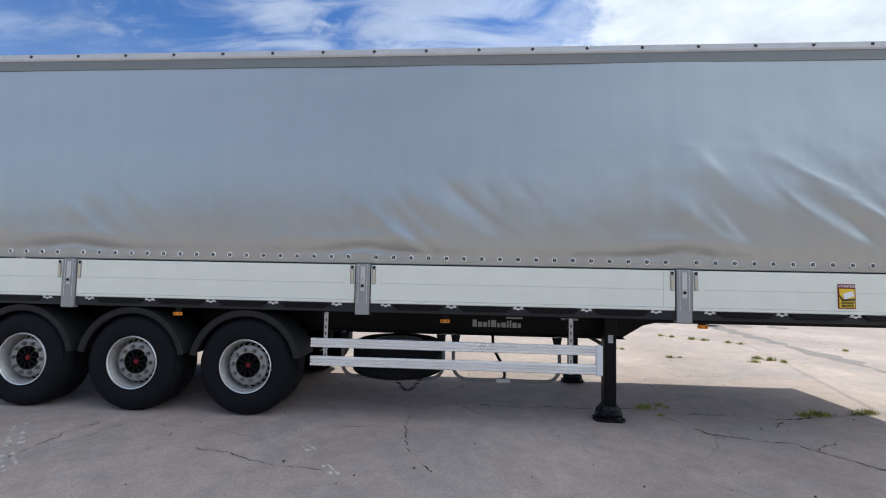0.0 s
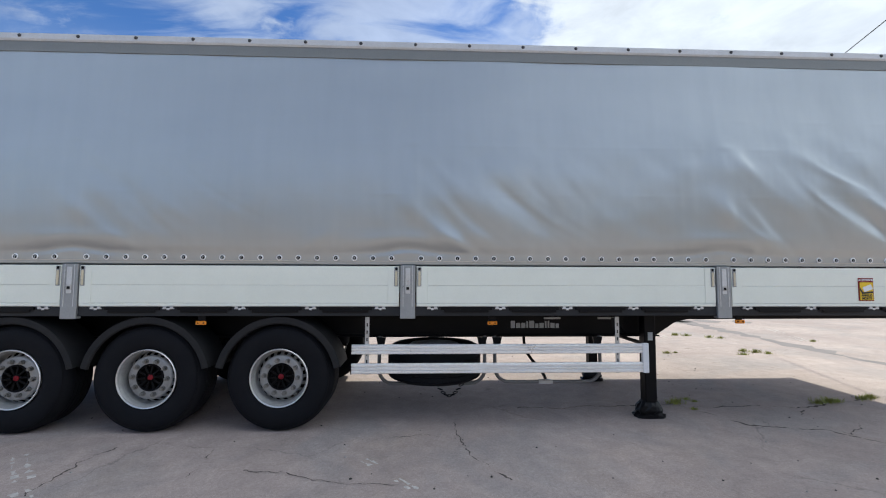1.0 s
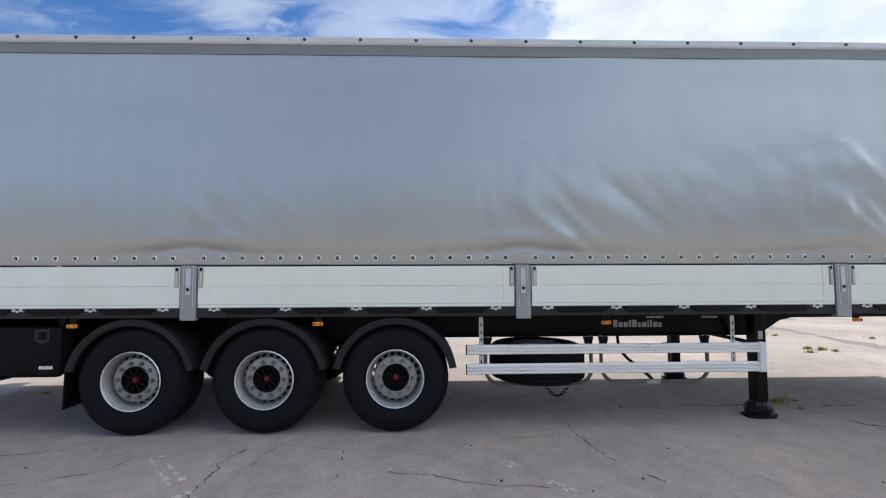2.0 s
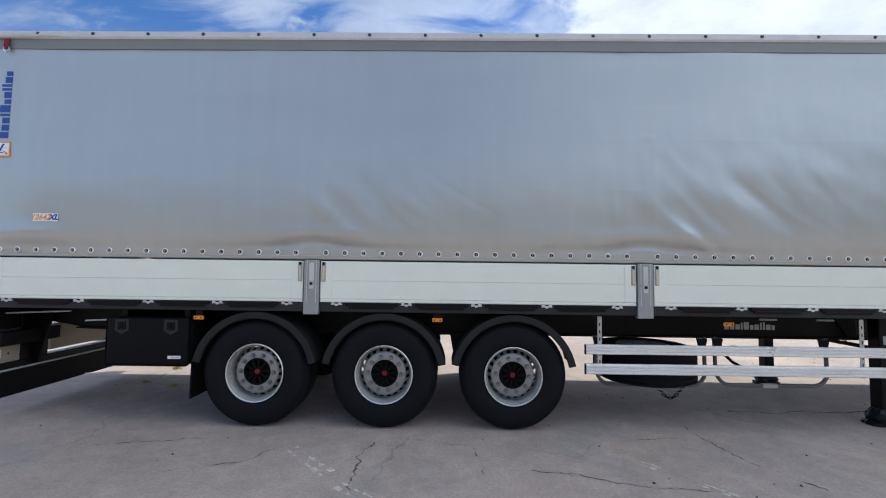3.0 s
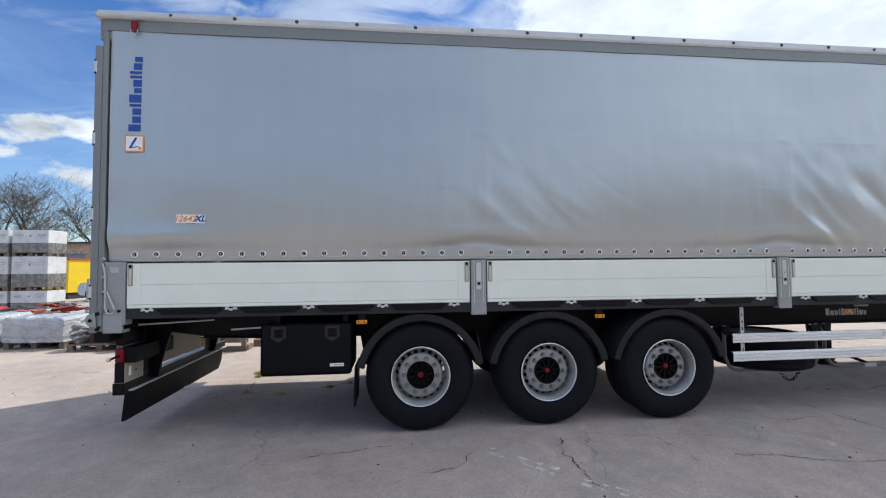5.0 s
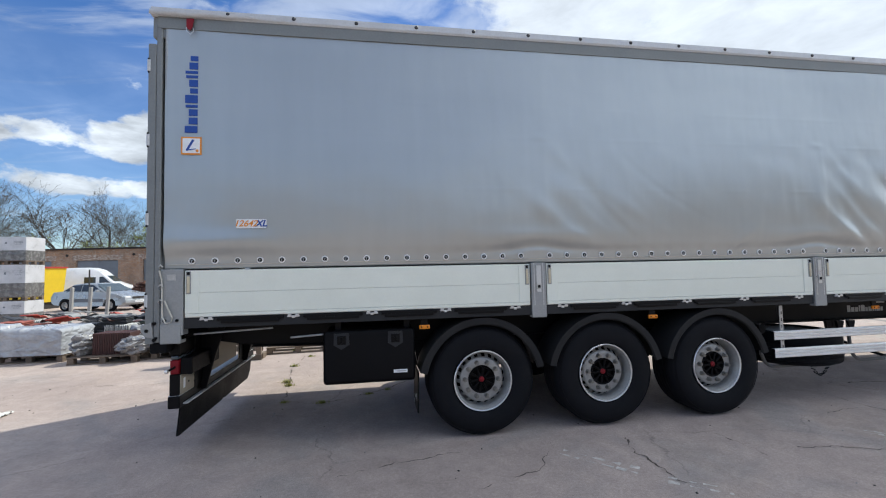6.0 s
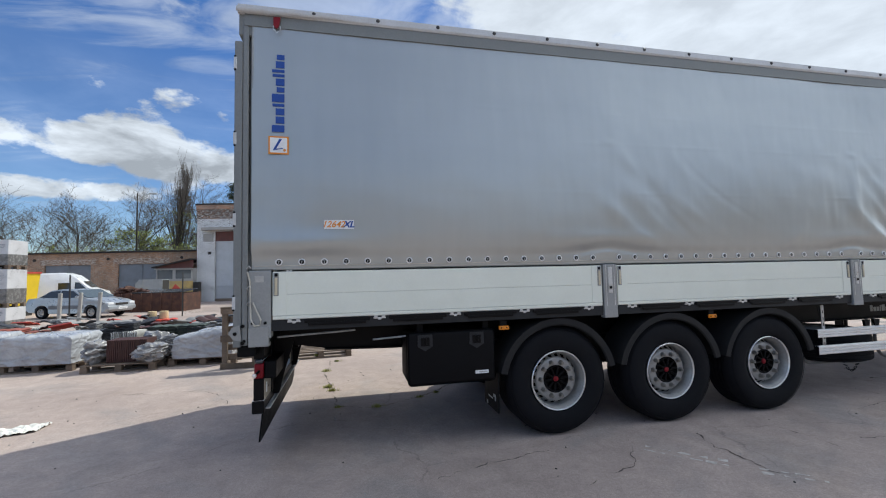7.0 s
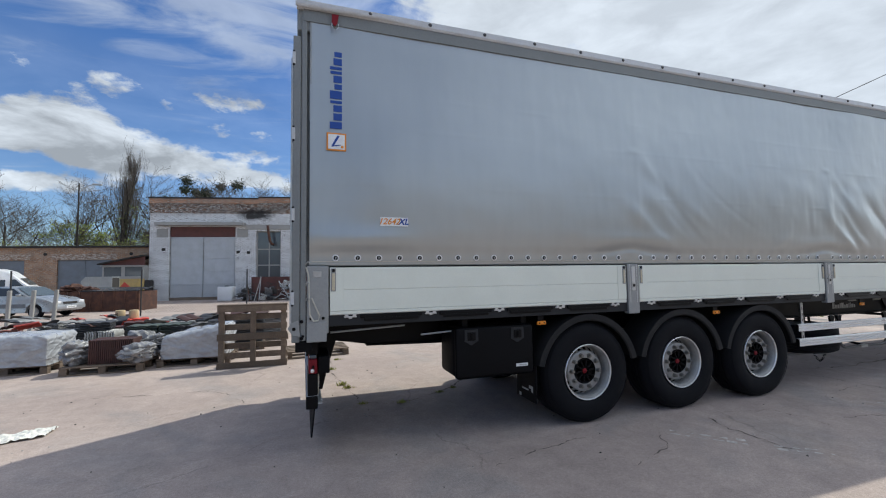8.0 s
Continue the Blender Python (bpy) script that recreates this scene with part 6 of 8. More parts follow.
def build_workshop():
    t = thing("workshop", "whitewashed brick workshop with tall grey double gate", "building", at_wall(0), -11)
    bm = bm_new()
    holes = [(1.30, 5.65, 0.0, 5.15), (7.05, 8.75, 1.25, 4.85), (10.2, 11.9, 1.25, 4.85)]
    wall_with_holes(bm, 0, 16, 0, 6.1, holes, 0, 0.5)
    part("wall", bm, M["whitebrick"], t, "whitewashed brick front wall")
    for (a, b, c, d) in ((0, 0.5, 0.5, 12), (15.5, 16, 0.5, 12), (0, 16, 12, 12.5)):
        bm = bm_new()
        box(bm, a, b, c, d, 0, 6.1)
        part("wall", bm, M["bricks"], t)
    bm = bm_new()
    box(bm, -0.06, 7.2, -0.08, 12.5, 6.80, 7.13)
    box(bm, 7.2, 16, -0.08, 12.5, 6.86, 7.22)
    part("parapet", bm, M["topbrick"], t, "weathered red brick parapet")
    bm = bm_new()
    box(bm, -0.03, 7.2, -0.04, 12.5, 6.1, 6.80)
    box(bm, 7.2, 16, -0.04, 12.5, 6.1, 6.86)
    fr = part("frieze", bm, M["frieze"], t, "half-bare whitewashed brick frieze")
    # corbelled courses stand out one over the other
    for k in range(4):
        bm = bm_new()
        box(bm, -0.03 - 0.006 * k, 16, -0.05 - 0.012 * k, -0.042, 6.30 + 0.13 * k, 6.37 + 0.13 * k)
        part("brick_course", bm, M["frieze"], fr)
    for a, b, z in ((-0.10, 7.2, 7.13), (7.2, 16.1, 7.22)):
        bm = bm_new()
        box(bm, a, b, -0.12, 12.5, z, z + 0.10)
        part("roof_edge", bm, M["felt"], t, "dark roofing felt edge")
    bm = bm_new()
    box(bm, 1.30, 5.65, 0.10, 0.30, 4.45, 5.15)
    part("lintel_panel", bm, M["lintel"], t, "red-brown steel panel over the gate")
    bm = bm_new()
    box(bm, 0.55, 6.35, -0.55, 0.10, 5.20, 5.42, 0.02)
    part("canopy", bm, M["concrete"], t, "grey concrete canopy slab")
    for k in range(2):
        a = 1.33 + k * 2.16
        bm = bm_new()
        box(bm, a, a + 2.13, 0.14, 0.20, 0.08, 4.43, 0.008)
        gt = part("gate_leaf", bm, M["gategrey"], t, "pale grey steel gate leaf")
        for z in (0.12, 1.05, 1.98, 2.90, 3.85):
            bm = bm_new()
            box(bm, a + 0.02, a + 2.11, 0.118, 0.139, z, z + 0.035, 0.004)
            part("seam", bm, M["gategrey"], gt)
        for x in (a + 0.03, a + 2.06):
            bm = bm_new()
            box(bm, x, x + 0.04, 0.112, 0.139, 0.10, 4.40, 0.004)
            part("stile", bm, M["gategrey"], gt)
    bm = bm_new()
    box(bm, 1.32, 5.63, 0.05, 0.13, 0.0, 0.20, 0.01)
    part("kick_board", bm, M["wood"], t, "brown weathered kick board")
    for a in (7.05, 10.2):
        w = new("window")
        w.parent = t
        tagged(w, "tall steel-framed workshop window")
        bm = bm_new()
        for x in (a, a + 0.82, a + 1.62):
            box(bm, x, x + 0.08, 0.18, 0.26, 1.25, 4.85)
        for z in (1.25, 2.35, 3.50, 4.77):
            box(bm, a, a + 1.70, 0.17, 0.27, z, z + 0.08)
        part("window_frame", bm, M["concrete"], w)
        for i in range(2):
            for z0, z1 in ((1.33, 2.35), (2.43, 3.50), (3.58, 4.77)):
                bm = bm_new()
                x = a + 0.08 + i * 0.82
                box(bm, x, x + 0.74, 0.215, 0.225, z0, z1)
                part("pane", bm, M["pane"], w)
        bm = bm_new()
        box(bm, a - 0.05, a + 1.75, -0.08, 0.5, 1.15, 1.25, 0.01)
        part("window_sill", bm, M["concrete"], w)
    bm = bm_new()
    box(bm, 6.3, 12.5, -0.06, 0.0, 4.95, 5.30)
    part("band", bm, M["concrete"], t, "pale concrete band over the windows")
    for x0, x1 in ((0.45, 1.20), (5.75, 6.50)):
        bm = bm_new()
        box(bm, x0, x1, -0.02, 0.0, 4.40, 5.0, 0.01)
        part("bearing_pad", bm, M["concrete"], t, "pale concrete bearing pad")
    for x, z in ((0.93, 3.55), (5.85, 3.35), (6.55, 3.3)):
        bm = bm_new()
        box(bm, x - 0.12, x + 0.12, -0.03, 0.0, z - 0.10, z + 0.10, 0.01)
        part("anchor_plate", bm, M["felt"], t)
    bm = bm_new()
    pipe(bm, [(8.15, 0.2, 3.9), (8.2, -0.35, 3.9), (8.1, -0.45, 4.1), (7.95, -0.45, 5.2)], 0.09, 12)
    part("flue_pipe", bm, M["rust"], t, "rusty bent stove flue", True)
    bm = bm_new()
    box(bm, 0.05, 0.40, -0.55, -0.10, 0.0, 1.45, 0.02)
    part("electric_box", bm, M["felt"], t, "black cabinet beside the wall")


build_workshop()


def build_garages():
    t = thing("garage_row", "low brown brick garage row with blue-grey doors", "building", (-14.45, 31.5, 0), -11)
    doors = [(-6.35, -2.85), (-11.85, -8.40), (-17.4, -13.9), (-23.0, -19.5)]
    bm = bm_new()
    wall_with_holes(bm, -28, 0.0, 0, 3.80, [(a, b, 0.0, 2.93) for a, b in doors], 0, 0.4)
    part("wall", bm, M["bricks"], t, "brown brick front wall with worn render")
    bm = bm_new()
    box(bm, -28, 0.0, 5.5, 5.9, 0, 3.80)
    part("wall", bm, M["bricks"], t)
    bm = bm_new()
    box(bm, -28.2, 0.05, -0.18, 6.0, 3.80, 3.93, 0.01)
    part("roof", bm, M["felt"], t, "dark felt flat roof edge")
    for a, b in doors:
        bm = bm_new()
        box(bm, a - 0.35, b + 0.35, -0.012, 0.0, 2.95, 3.36)
        part("lintel", bm, M["oldrender"], t, "patchy rendered lintel")
        for k in range(2):
            w = (b - a) / 2
            bm = bm_new()
            x = a + k * w
            box(bm, x + 0.01, x + w - 0.01, 0.10, 0.16, 0.03, 2.92, 0.006)
            d = part("garage_door", bm, M["doorgrey"], t, "blue-grey steel garage door leaf")
            bm = bm_new()
            box(bm, x + 0.03, x + 0.09, 0.085, 0.099, 0.05, 2.90)
            part("stile", bm, M["doorgrey"], d)
        c = (a + b) / 2
        bm = bm_new()
        tube(bm, (b + 1.3, -0.05, 3.35), (b + 1.3, 0.05, 3.35), 0.11, n=14)
        part("vent_hole", bm, M["felt"], t)


build_garages()


def build_kiosk():
    t = thing("kiosk", "small yellow kiosk with dark lean-to roof", "kiosk", (-17.0, 29.97, 0), -11)
    t.scale = (0.87, 1.0, 1.0)
    bm = bm_new()
    wall_with_holes(bm, 0, 3.0, 1.55, 2.45, [(0.12, 1.35, 1.72, 2.35), (1.6, 2.85, 1.72, 2.35)], 0, 0.06)
    part("window_band", bm, M["concrete"], t, "grey window band")
    bm = bm_new()
    box(bm, 0, 3.0, 0.0, 0.06, 0.0, 1.55)
    part("front_panel", bm, M["kioskyellow"], t, "faded yellow front panel")
    bm = bm_new()
    extrude(bm, [(1.1, 0.75), (1.6, 1.35), (2.1, 0.95), (1.8, 0.55)], -0.008, 0.0)
    part("sign_shape", bm, M["redtile"], t, "worn red painted shape")
    for a in (0.12, 1.6):
        bm = bm_new()
        box(bm, a, a + 1.24, 0.02, 0.03, 1.72, 2.35)
        part("pane", bm, M["pane"], t)
    for x in (0.0, 2.94):
        bm = bm_new()
        box(bm, x, x + 0.06, 0.06, 1.6, 0, 2.45)
        part("side_wall", bm, M["concrete"], t)
    bm = bm_new()
    box(bm, 0.06, 2.94, 1.54, 1.6, 0, 2.45)
    part("back_wall", bm, M["concrete"], t)
    bm = bm_new()
    extrude(bm, [(-0.15, 2.50), (-0.15, 2.58), (3.0, 3.16), (3.0, 3.08)], -0.35, 1.75)
    part("roof", bm, M["felt"], t, "dark lean-to roof")
    bm = bm_new()
    extrude(bm, [(0.0, 2.45), (3.0, 2.45), (3.0, 3.06), (0.0, 2.56)], 0.0, 0.06)
    part("gable", bm, M["lintel"], t)
    bm = bm_new()
    box(bm, -0.1, 3.0, -0.10, -0.004, 2.40, 2.47)
    part("fascia", bm, M["concrete"], t)


build_kiosk()


def build_street_lamp():
    t = thing("street_lamp", "tall grey street lamp with short arm", "street lamp", (-21.6, 37.5, 0))
    bm = bm_new()
    tube(bm, (0, 0, 0), (0, 0, 9.4), 0.085, 0.05, 12)
    part("pole", bm, M["bark"], t, "", True)
    bm = bm_new()
    pipe(bm, [(0, 0, 8.6), (0.5, 0, 9.15), (1.0, 0, 9.35)], 0.04, 8)
    part("arm", bm, M["galv"], t, "", True)
    bm = bm_new()
    box(bm, 0.9, 1.55, -0.12, 0.12, 9.28, 9.42, 0.05, 2)
    part("lamp_head", bm, M["galv"], t)
    t = thing("utility_pole", "thin wooden utility pole", "utility pole", (-52, 44, 0))
    bm = bm_new()
    tube(bm, (0, 0, 0), (0.6, 0, 10.8), 0.20, 0.12, 10)
    part("pole", bm, M["bark"], t, "", True)
    t = thing("overhead_cable", "thin dark overhead cable", "cable", (0, 0, 0))
    bm = bm_new()
    a, b = Vector((11.1, -4.0, 8.05)), Vector((24.5, 36.6, 8.05))
    pipe(bm, [a.lerp(b, f) - Vector((0, 0, 0.25 * math.sin(math.pi * f))) for f in np.linspace(0, 1, 20)], 0.012, 6)
    part("cable", bm, M["wire"], t, "", True)
    for i, p in enumerate((a, b)):
        o = thing("cable_pole", "grey concrete cable pole", "utility pole", (p.x, p.y, 0))
        bm = bm_new()
        tube(bm, (0, 0, 0), (0, 0, 8.2), 0.15, 0.09, 10)
        part("pole", bm, M["concrete"], o, "", True)


build_street_lamp()


# ---- trees ----
def tube_mesh(name, segs, material, n=3):
    """Many tapered sticks (a, b, radius a, radius b) as one mesh."""
    vs, fs = [], []
    for a, b, ra, rb in segs:
        d = b - a
        s = d.cross(Vector((0.31, 0.22, 0.92)))
        s = s.normalized() if s.length > 1e-5 else Vector((1, 0, 0))
        t = s.cross(d).normalized()
        i = len(vs)
        for p, r in ((a, ra), (b, rb)):
            for k in range(n):
                w = k * math.tau / n
                vs.append(p + r * (math.cos(w) * s + math.sin(w) * t))
        for k in range(n):
            fs.append((i + k, i + (k + 1) % n, i + n + (k + 1) % n, i + n + k))
    me = bpy.data.meshes.new(name)
    me.from_pydata([tuple(v) for v in vs], [], fs)
    me.materials.append(material)
    return me


def leaf_mesh(name, spots, size, material, rnd):
    vs, fs = [], []
    for p in spots:
        for _ in range(3):
            q = p + Vector((rnd.gauss(0, size * 1.4), rnd.gauss(0, size * 1.4), rnd.gauss(0, size * 1.4)))
            u = Vector((rnd.gauss(0, 1), rnd.gauss(0, 1), rnd.gauss(0, 1))).normalized()
            v = u.cross(Vector((rnd.gauss(0, 1), rnd.gauss(0, 1), rnd.gauss(0, 1)))).normalized()
            s = size * rnd.uniform(0.5, 1.2)
            i = len(vs)
            vs += [tuple(q - u * s), tuple(q + v * s * 0.5), tuple(q + u * s), tuple(q - v * s * 0.5)]
            fs.append((i, i + 1, i + 2, i + 3))
    me = bpy.data.meshes.new(name)
    me.from_pydata(vs, [], fs)
    me.materials.append(material)
    return me


def build_tree(x, y, h, seed, form="spread", leaves=0.0, clumps=0):
    rnd = random.Random(seed)
    trunk, twigs, tips = [], [], []
    up = Vector((0, 0, 1))

    def stick(p, d, length, r, level):
        """One limb in bent steps; returns its joints."""
        steps = max(3, 6 - level)
        joints = []
        for i in range(steps):
            j = 0.07 if form == "column" else 0.17
            d = (d + Vector((rnd.gauss(0, j), rnd.gauss(0, j), rnd.gauss(0, j * 0.6) + (0.07 if level else 0.0)))).normalized()
            q = p + d * length / steps
            r2 = max(r * (1 - 0.75 / steps), 0.009)
            (trunk if level < 2 else twigs).append((p, q, r, r2))
            joints.append((q, d, r2))
            p, r = q, r2
        tips.append(p)
        return joints

    def grow(p, d, length, r, level):
        joints = stick(p, d, length, r, level)
        if level >= (4 if form != "column" else 3):
            return
        for i, (q, dd, rr) in enumerate(joints):
            f = (i + 1) / len(joints)
            if level == 0 and f < (0.30 if form == "spread" else 0.12):
                continue
            kids = {0: 2, 1: 2, 2: 1 + (i % 2), 3: 1}[level] if form == "spread" else {0: 7, 1: 2, 2: 1}[level]
            for _ in range(kids):
                side = Vector((rnd.gauss(0, 1), rnd.gauss(0, 1), 0.0)).normalized()
                if form == "column":
                    nd = (up * 1.0 + side * rnd.uniform(0.12, 0.38)).normalized()
                    ln = (h * rnd.uniform(0.28, 0.50) * (1.2 - 0.75 * f)) if level == 0 else length * rnd.uniform(0.35, 0.6)
                else:
                    nd = (dd * rnd.uniform(0.5, 1.0) + side * rnd.uniform(0.6, 1.1) + up * 0.1).normalized()
                    ln = length * rnd.uniform(0.42, 0.80) * (1.12 - 0.45 * f)
                grow(q, nd, ln, max(rr * rnd.uniform(0.40, 0.65), 0.010), level + 1)

    grow(Vector((0, 0, 0)), Vector((rnd.gauss(0, 0.06), rnd.gauss(0, 0.06), 1)), h * (0.95 if form == "column" else 0.62), h * (0.012 if form == "column" else 0.015), 0)
    top = max(s[1].z for s in trunk + twigs)
    k = h / top
    sc = lambda segs: [(a * k, b * k, ra, rb) for a, b, ra, rb in segs]
    t = thing("tree", {"spread": "bare spreading spring tree behind the garages", "column": "tall narrow poplar with bare upright branches"}[form], "tree", (x, y, 0), 0, "trees behind the yard")
    part("trunk", tube_mesh("trunk", sc(trunk), M["bark"], 6), None, t)
    part("crown", tube_mesh("crown", sc(twigs), M["twig"], 3), None, t)
    pts = [p * k for p in tips]
    if leaves:
        pick = [p for p in pts if rnd.random() < leaves and p.z < h * (0.55 if form == "column" else 0.8)]
        if pick:
            part("foliage", leaf_mesh("foliage", pick, 0.10, M["leaf"], rnd), None, t, "first pale green leaves")
    high = [p for p in pts if p.z > h * 0.62]
    for _ in range(clumps):
        c = rnd.choice(high)
        high = [p for p in high if (p - c).length > 1.1] or high
        rr = rnd.uniform(0.20, 0.36)
        spots = [c + Vector((rnd.gauss(0, rr), rnd.gauss(0, rr), rnd.gauss(0, rr * 0.9))) * 0.8 for _ in range(160)]
        tagged(part("mistletoe", leaf_mesh("mistletoe", spots, 0.12, M["mistletoe"], rnd), None, t), "dark round mistletoe clump", kind="stuff")
    return t


for i, (tx, ty, th, form, lv, cl) in enumerate((
        (-22.3, 48.5, 16.9, "column", 0.35, 0), (-27.4, 47.5, 12.8, "spread", 0.0, 0), (-31.5, 48.5, 12.6, "spread", 0.0, 0), (-36.3, 48.0, 13.0, "spread", 0.0, 0),
        (-41.5, 47.0, 12.6, "spread", 0.0, 0), (-25.0, 46.5, 8.6, "spread", 0.5, 0), (-19.9, 51.5, 9.6, "spread", 0.1, 1), (-19.4, 53.0, 15.4, "spread", 0.0, 1), (-14.8, 46.0, 13.2, "spread", 0.0, 8),
        (-11.0, 48.0, 13.8, "spread", 0.0, 5), (-8.0, 47.5, 13.6, "spread", 0.0, 0), (-4.5, 50.0, 13.0, "spread", 0.0, 0), (-46.5, 46.0, 12.4, "spread", 0.05, 0), (-53.5, 47.0, 13.5, "spread", 0.0, 0),
        (-20.6, 45.0, 7.2, "spread", 0.35, 0), (-23.2, 45.2, 6.4, "spread", 0.35, 0), (-29.0, 45.5, 6.2, "spread", 0.15, 0), (-34.0, 46.0, 7.0, "spread", 0.1, 0), (-39.0, 45.5, 7.5, "spread", 0.1, 0), (-60.0, 48.0, 9.5, "spread", 0.5, 0), (-66.0, 47.0, 9.0, "spread", 0.6, 0), (-72.0, 46.0, 8.5, "spread", 0.6, 0), (-56.5, 52.0, 8.0, "spread", 0.6, 0))):
    build_tree(tx, ty, th, 100 + i * 7, form, lv, cl)


def build_thicket():
    """Far scrub that closes the view under the crowns."""
    rnd = random.Random(77)
    segs, spots = [], []
    for _ in range(1000):
        x = rnd.uniform(-95, 25)
        y = rnd.uniform(56, 66) - (6 if x < -50 else 0)
        h = rnd.uniform(1.5, 4.8)
        p = Vector((x, y, 0))
        q = p + Vector((rnd.gauss(0, 0.5), rnd.gauss(0, 0.5), h))
        segs.append((p, q, 0.05, 0.015))
        for _ in range(7):
            f = rnd.uniform(0.3, 1)
            a = p.lerp(q, f)
            segs.append((a, a + Vector((rnd.gauss(0, 0.8), rnd.gauss(0, 0.8), rnd.uniform(0.2, 1.3))), 0.022, 0.008))
        for _ in range(5):
            spots.append(p.lerp(q, rnd.uniform(0.1, 0.9)) + Vector((rnd.gauss(0, 0.7), rnd.gauss(0, 0.7), 0)))
    tagged(part("thicket", tube_mesh("thicket", segs, M["twig"], 3)), "bare scrub along the far edge of the yard", "scrub", "", "stuff")
    tagged(part("thicket_leaves", leaf_mesh("thicket_leaves", spots, 0.22, M["leaf"], rnd)), "pale green young leaves in the scrub", "scrub", "", "stuff")


build_thicket()


# ---- goods stored in the yard ----
PAL = {}


def pallet_meshes():
    bm = bm_new()
    box(bm, -0.60, 0.60, -0.05, 0.05, 0.0, 0.020, 0.003)
    PAL["deck_board"] = mesh_of("deck_board", bm, M["wood"])
    bm = bm_new()
    box(bm, -0.05, 0.05, -0.40, 0.40, 0.0, 0.020, 0.003)
    PAL["stringer_board"] = mesh_of("stringer_board", bm, M["wood"])
    bm = bm_new()
    box(bm, -0.055, 0.055, -0.05, 0.05, 0.0, 0.082, 0.004)
    PAL["block"] = mesh_of("block", bm, M["wood"])


pallet_meshes()


def build_pallet(x, y, z=0.0, rz=0.0, label="worn grey-brown wooden pallet on the concrete"):
    t = thing("pallet", label, "pallet", (x, y, z), rz, "wooden pallets")
    for yy in (-0.35, 0.0, 0.35):
        part("bottom_board", PAL["deck_board"], None, t, at=(0, yy, 0.0))
        for xx in (-0.54, 0.0, 0.54):
            part("block", PAL["block"], None, t, at=(xx, yy, 0.020))
    for xx in (-0.54, 0.0, 0.54):
        part("stringer_board", PAL["stringer_board"], None, t, at=(xx, 0, 0.102))
    for k in range(5):
        part("deck_board", PAL["deck_board"], None, t, at=(0, -0.35 + k * 0.175, 0.122))
    return t


def wrapped_block(bm, w, d, h, rnd, slope=0.0, amp=0.02, round_by=0.05, n=34, m=20):
    """A shrink-wrapped load: a soft box with pulled corners and creases."""
    seed = rnd.uniform(0, 50)
    per = []
    for k in range(4 * n):
        s, f = divmod(k, n)
        f = f / n
        per.append(((-w / 2 + f * w, -d / 2), (w / 2, -d / 2 + f * d), (w / 2 - f * w, d / 2), (-w / 2, d / 2 - f * d))[s])
    rings = []
    for j in range(m + 1):
        v = j / m
        ring = []
        for k, (px, py) in enumerate(per):
            inset = 0.0 if v < 0.86 else round_by * ((v - 0.86) / 0.14) ** 2
            sc = 1 - inset / (w / 2)
            o = amp * (noise.noise((px * 3.1 + seed, py * 3.1, v * 4.0)) + 0.9 * abs(noise.noise((px * 8 + seed, py * 8, v * 6 + px * 6))) - 0.6 * abs(noise.noise((px * 5 - v * 5, py * 5 + v * 5, seed))))
            # film drawn tight into sharp slanting pleats
            o += amp * 1.0 * max(0.0, 1 - 3.2 * abs(noise.noise((px * 4 + v * 3.0 * h + seed, py * 4 - v * 2.0, v * 2.2)))) ** 2
            o -= amp * 0.6 * max(0.0, 1 - 4.0 * abs(noise.noise((px * 3 - v * 4.0 * h, py * 3 + seed, v * 5.0)))) ** 2
            hh = h * (1 + slope * px / w)
            ring.append(bm.verts.new((px * (sc + o / w), py * (sc + o / d) , v * hh + (0.25 * o if v > 0.9 else 0))))
        rings.append(ring)
    for a, b in zip(rings, rings[1:]):
        for k in range(4 * n):
            f = bm.faces.new((a[k], a[(k + 1) % (4 * n)], b[(k + 1) % (4 * n)], b[k]))
            f.smooth = True
    # sagging top
    last = rings[-1]
    for q in (0.8, 0.55, 0.3, 0.1):
        ring = []
        for v in rings[-1]:
            px, py = v.co.x * q, v.co.y * q
            ring.append(bm.verts.new((px, py, v.co.z + slope * (px - v.co.x) / w * h + 0.02 * (1 - q) + amp * 1.5 * noise.noise((px * 5 + seed, py * 5, 3.3)))))
        for k in range(4 * n):
            bm.faces.new((last[k], last[(k + 1) % (4 * n)], ring[(k + 1) % (4 * n)], ring[k])).smooth = True
        last = ring
    bm.faces.new(last)


def build_wrapped(x, y, w, d, h, seed, rz=0.0, slope=0.0, label="low load wrapped in white shrink film on a pallet"):
    build_pallet(x, y, 0, rz)
    t = thing("wrapped_load", label, "wrapped goods", (x, y, 0.142), rz, "wrapped loads on pallets")
    rnd = random.Random(seed)
    bm = bm_new()
    wrapped_block(bm, w, d, h, rnd, slope, 0.030, n=64, m=36)
    w_ob = part("film_cover", bm, M["wrap"], t)
    bm = bm_new()
    for k in range(2):
        z = h * (0.22 + 0.33 * k)
        o = rnd.uniform(-0.02, 0.02)
        pipe(bm, [(-w / 2 - 0.012, -d / 2 - 0.016, z), (-w * 0.2, -d / 2 - 0.02, z + o), (w * 0.2, -d / 2 - 0.02, z - o), (w / 2 + 0.012, -d / 2 - 0.016, z + o), (w / 2 + 0.016, 0, z), (w / 2 + 0.01, d / 2, z)], 0.003, 5)
    part("film_fold", bm, M["wrap"], t, "", True)
    return t


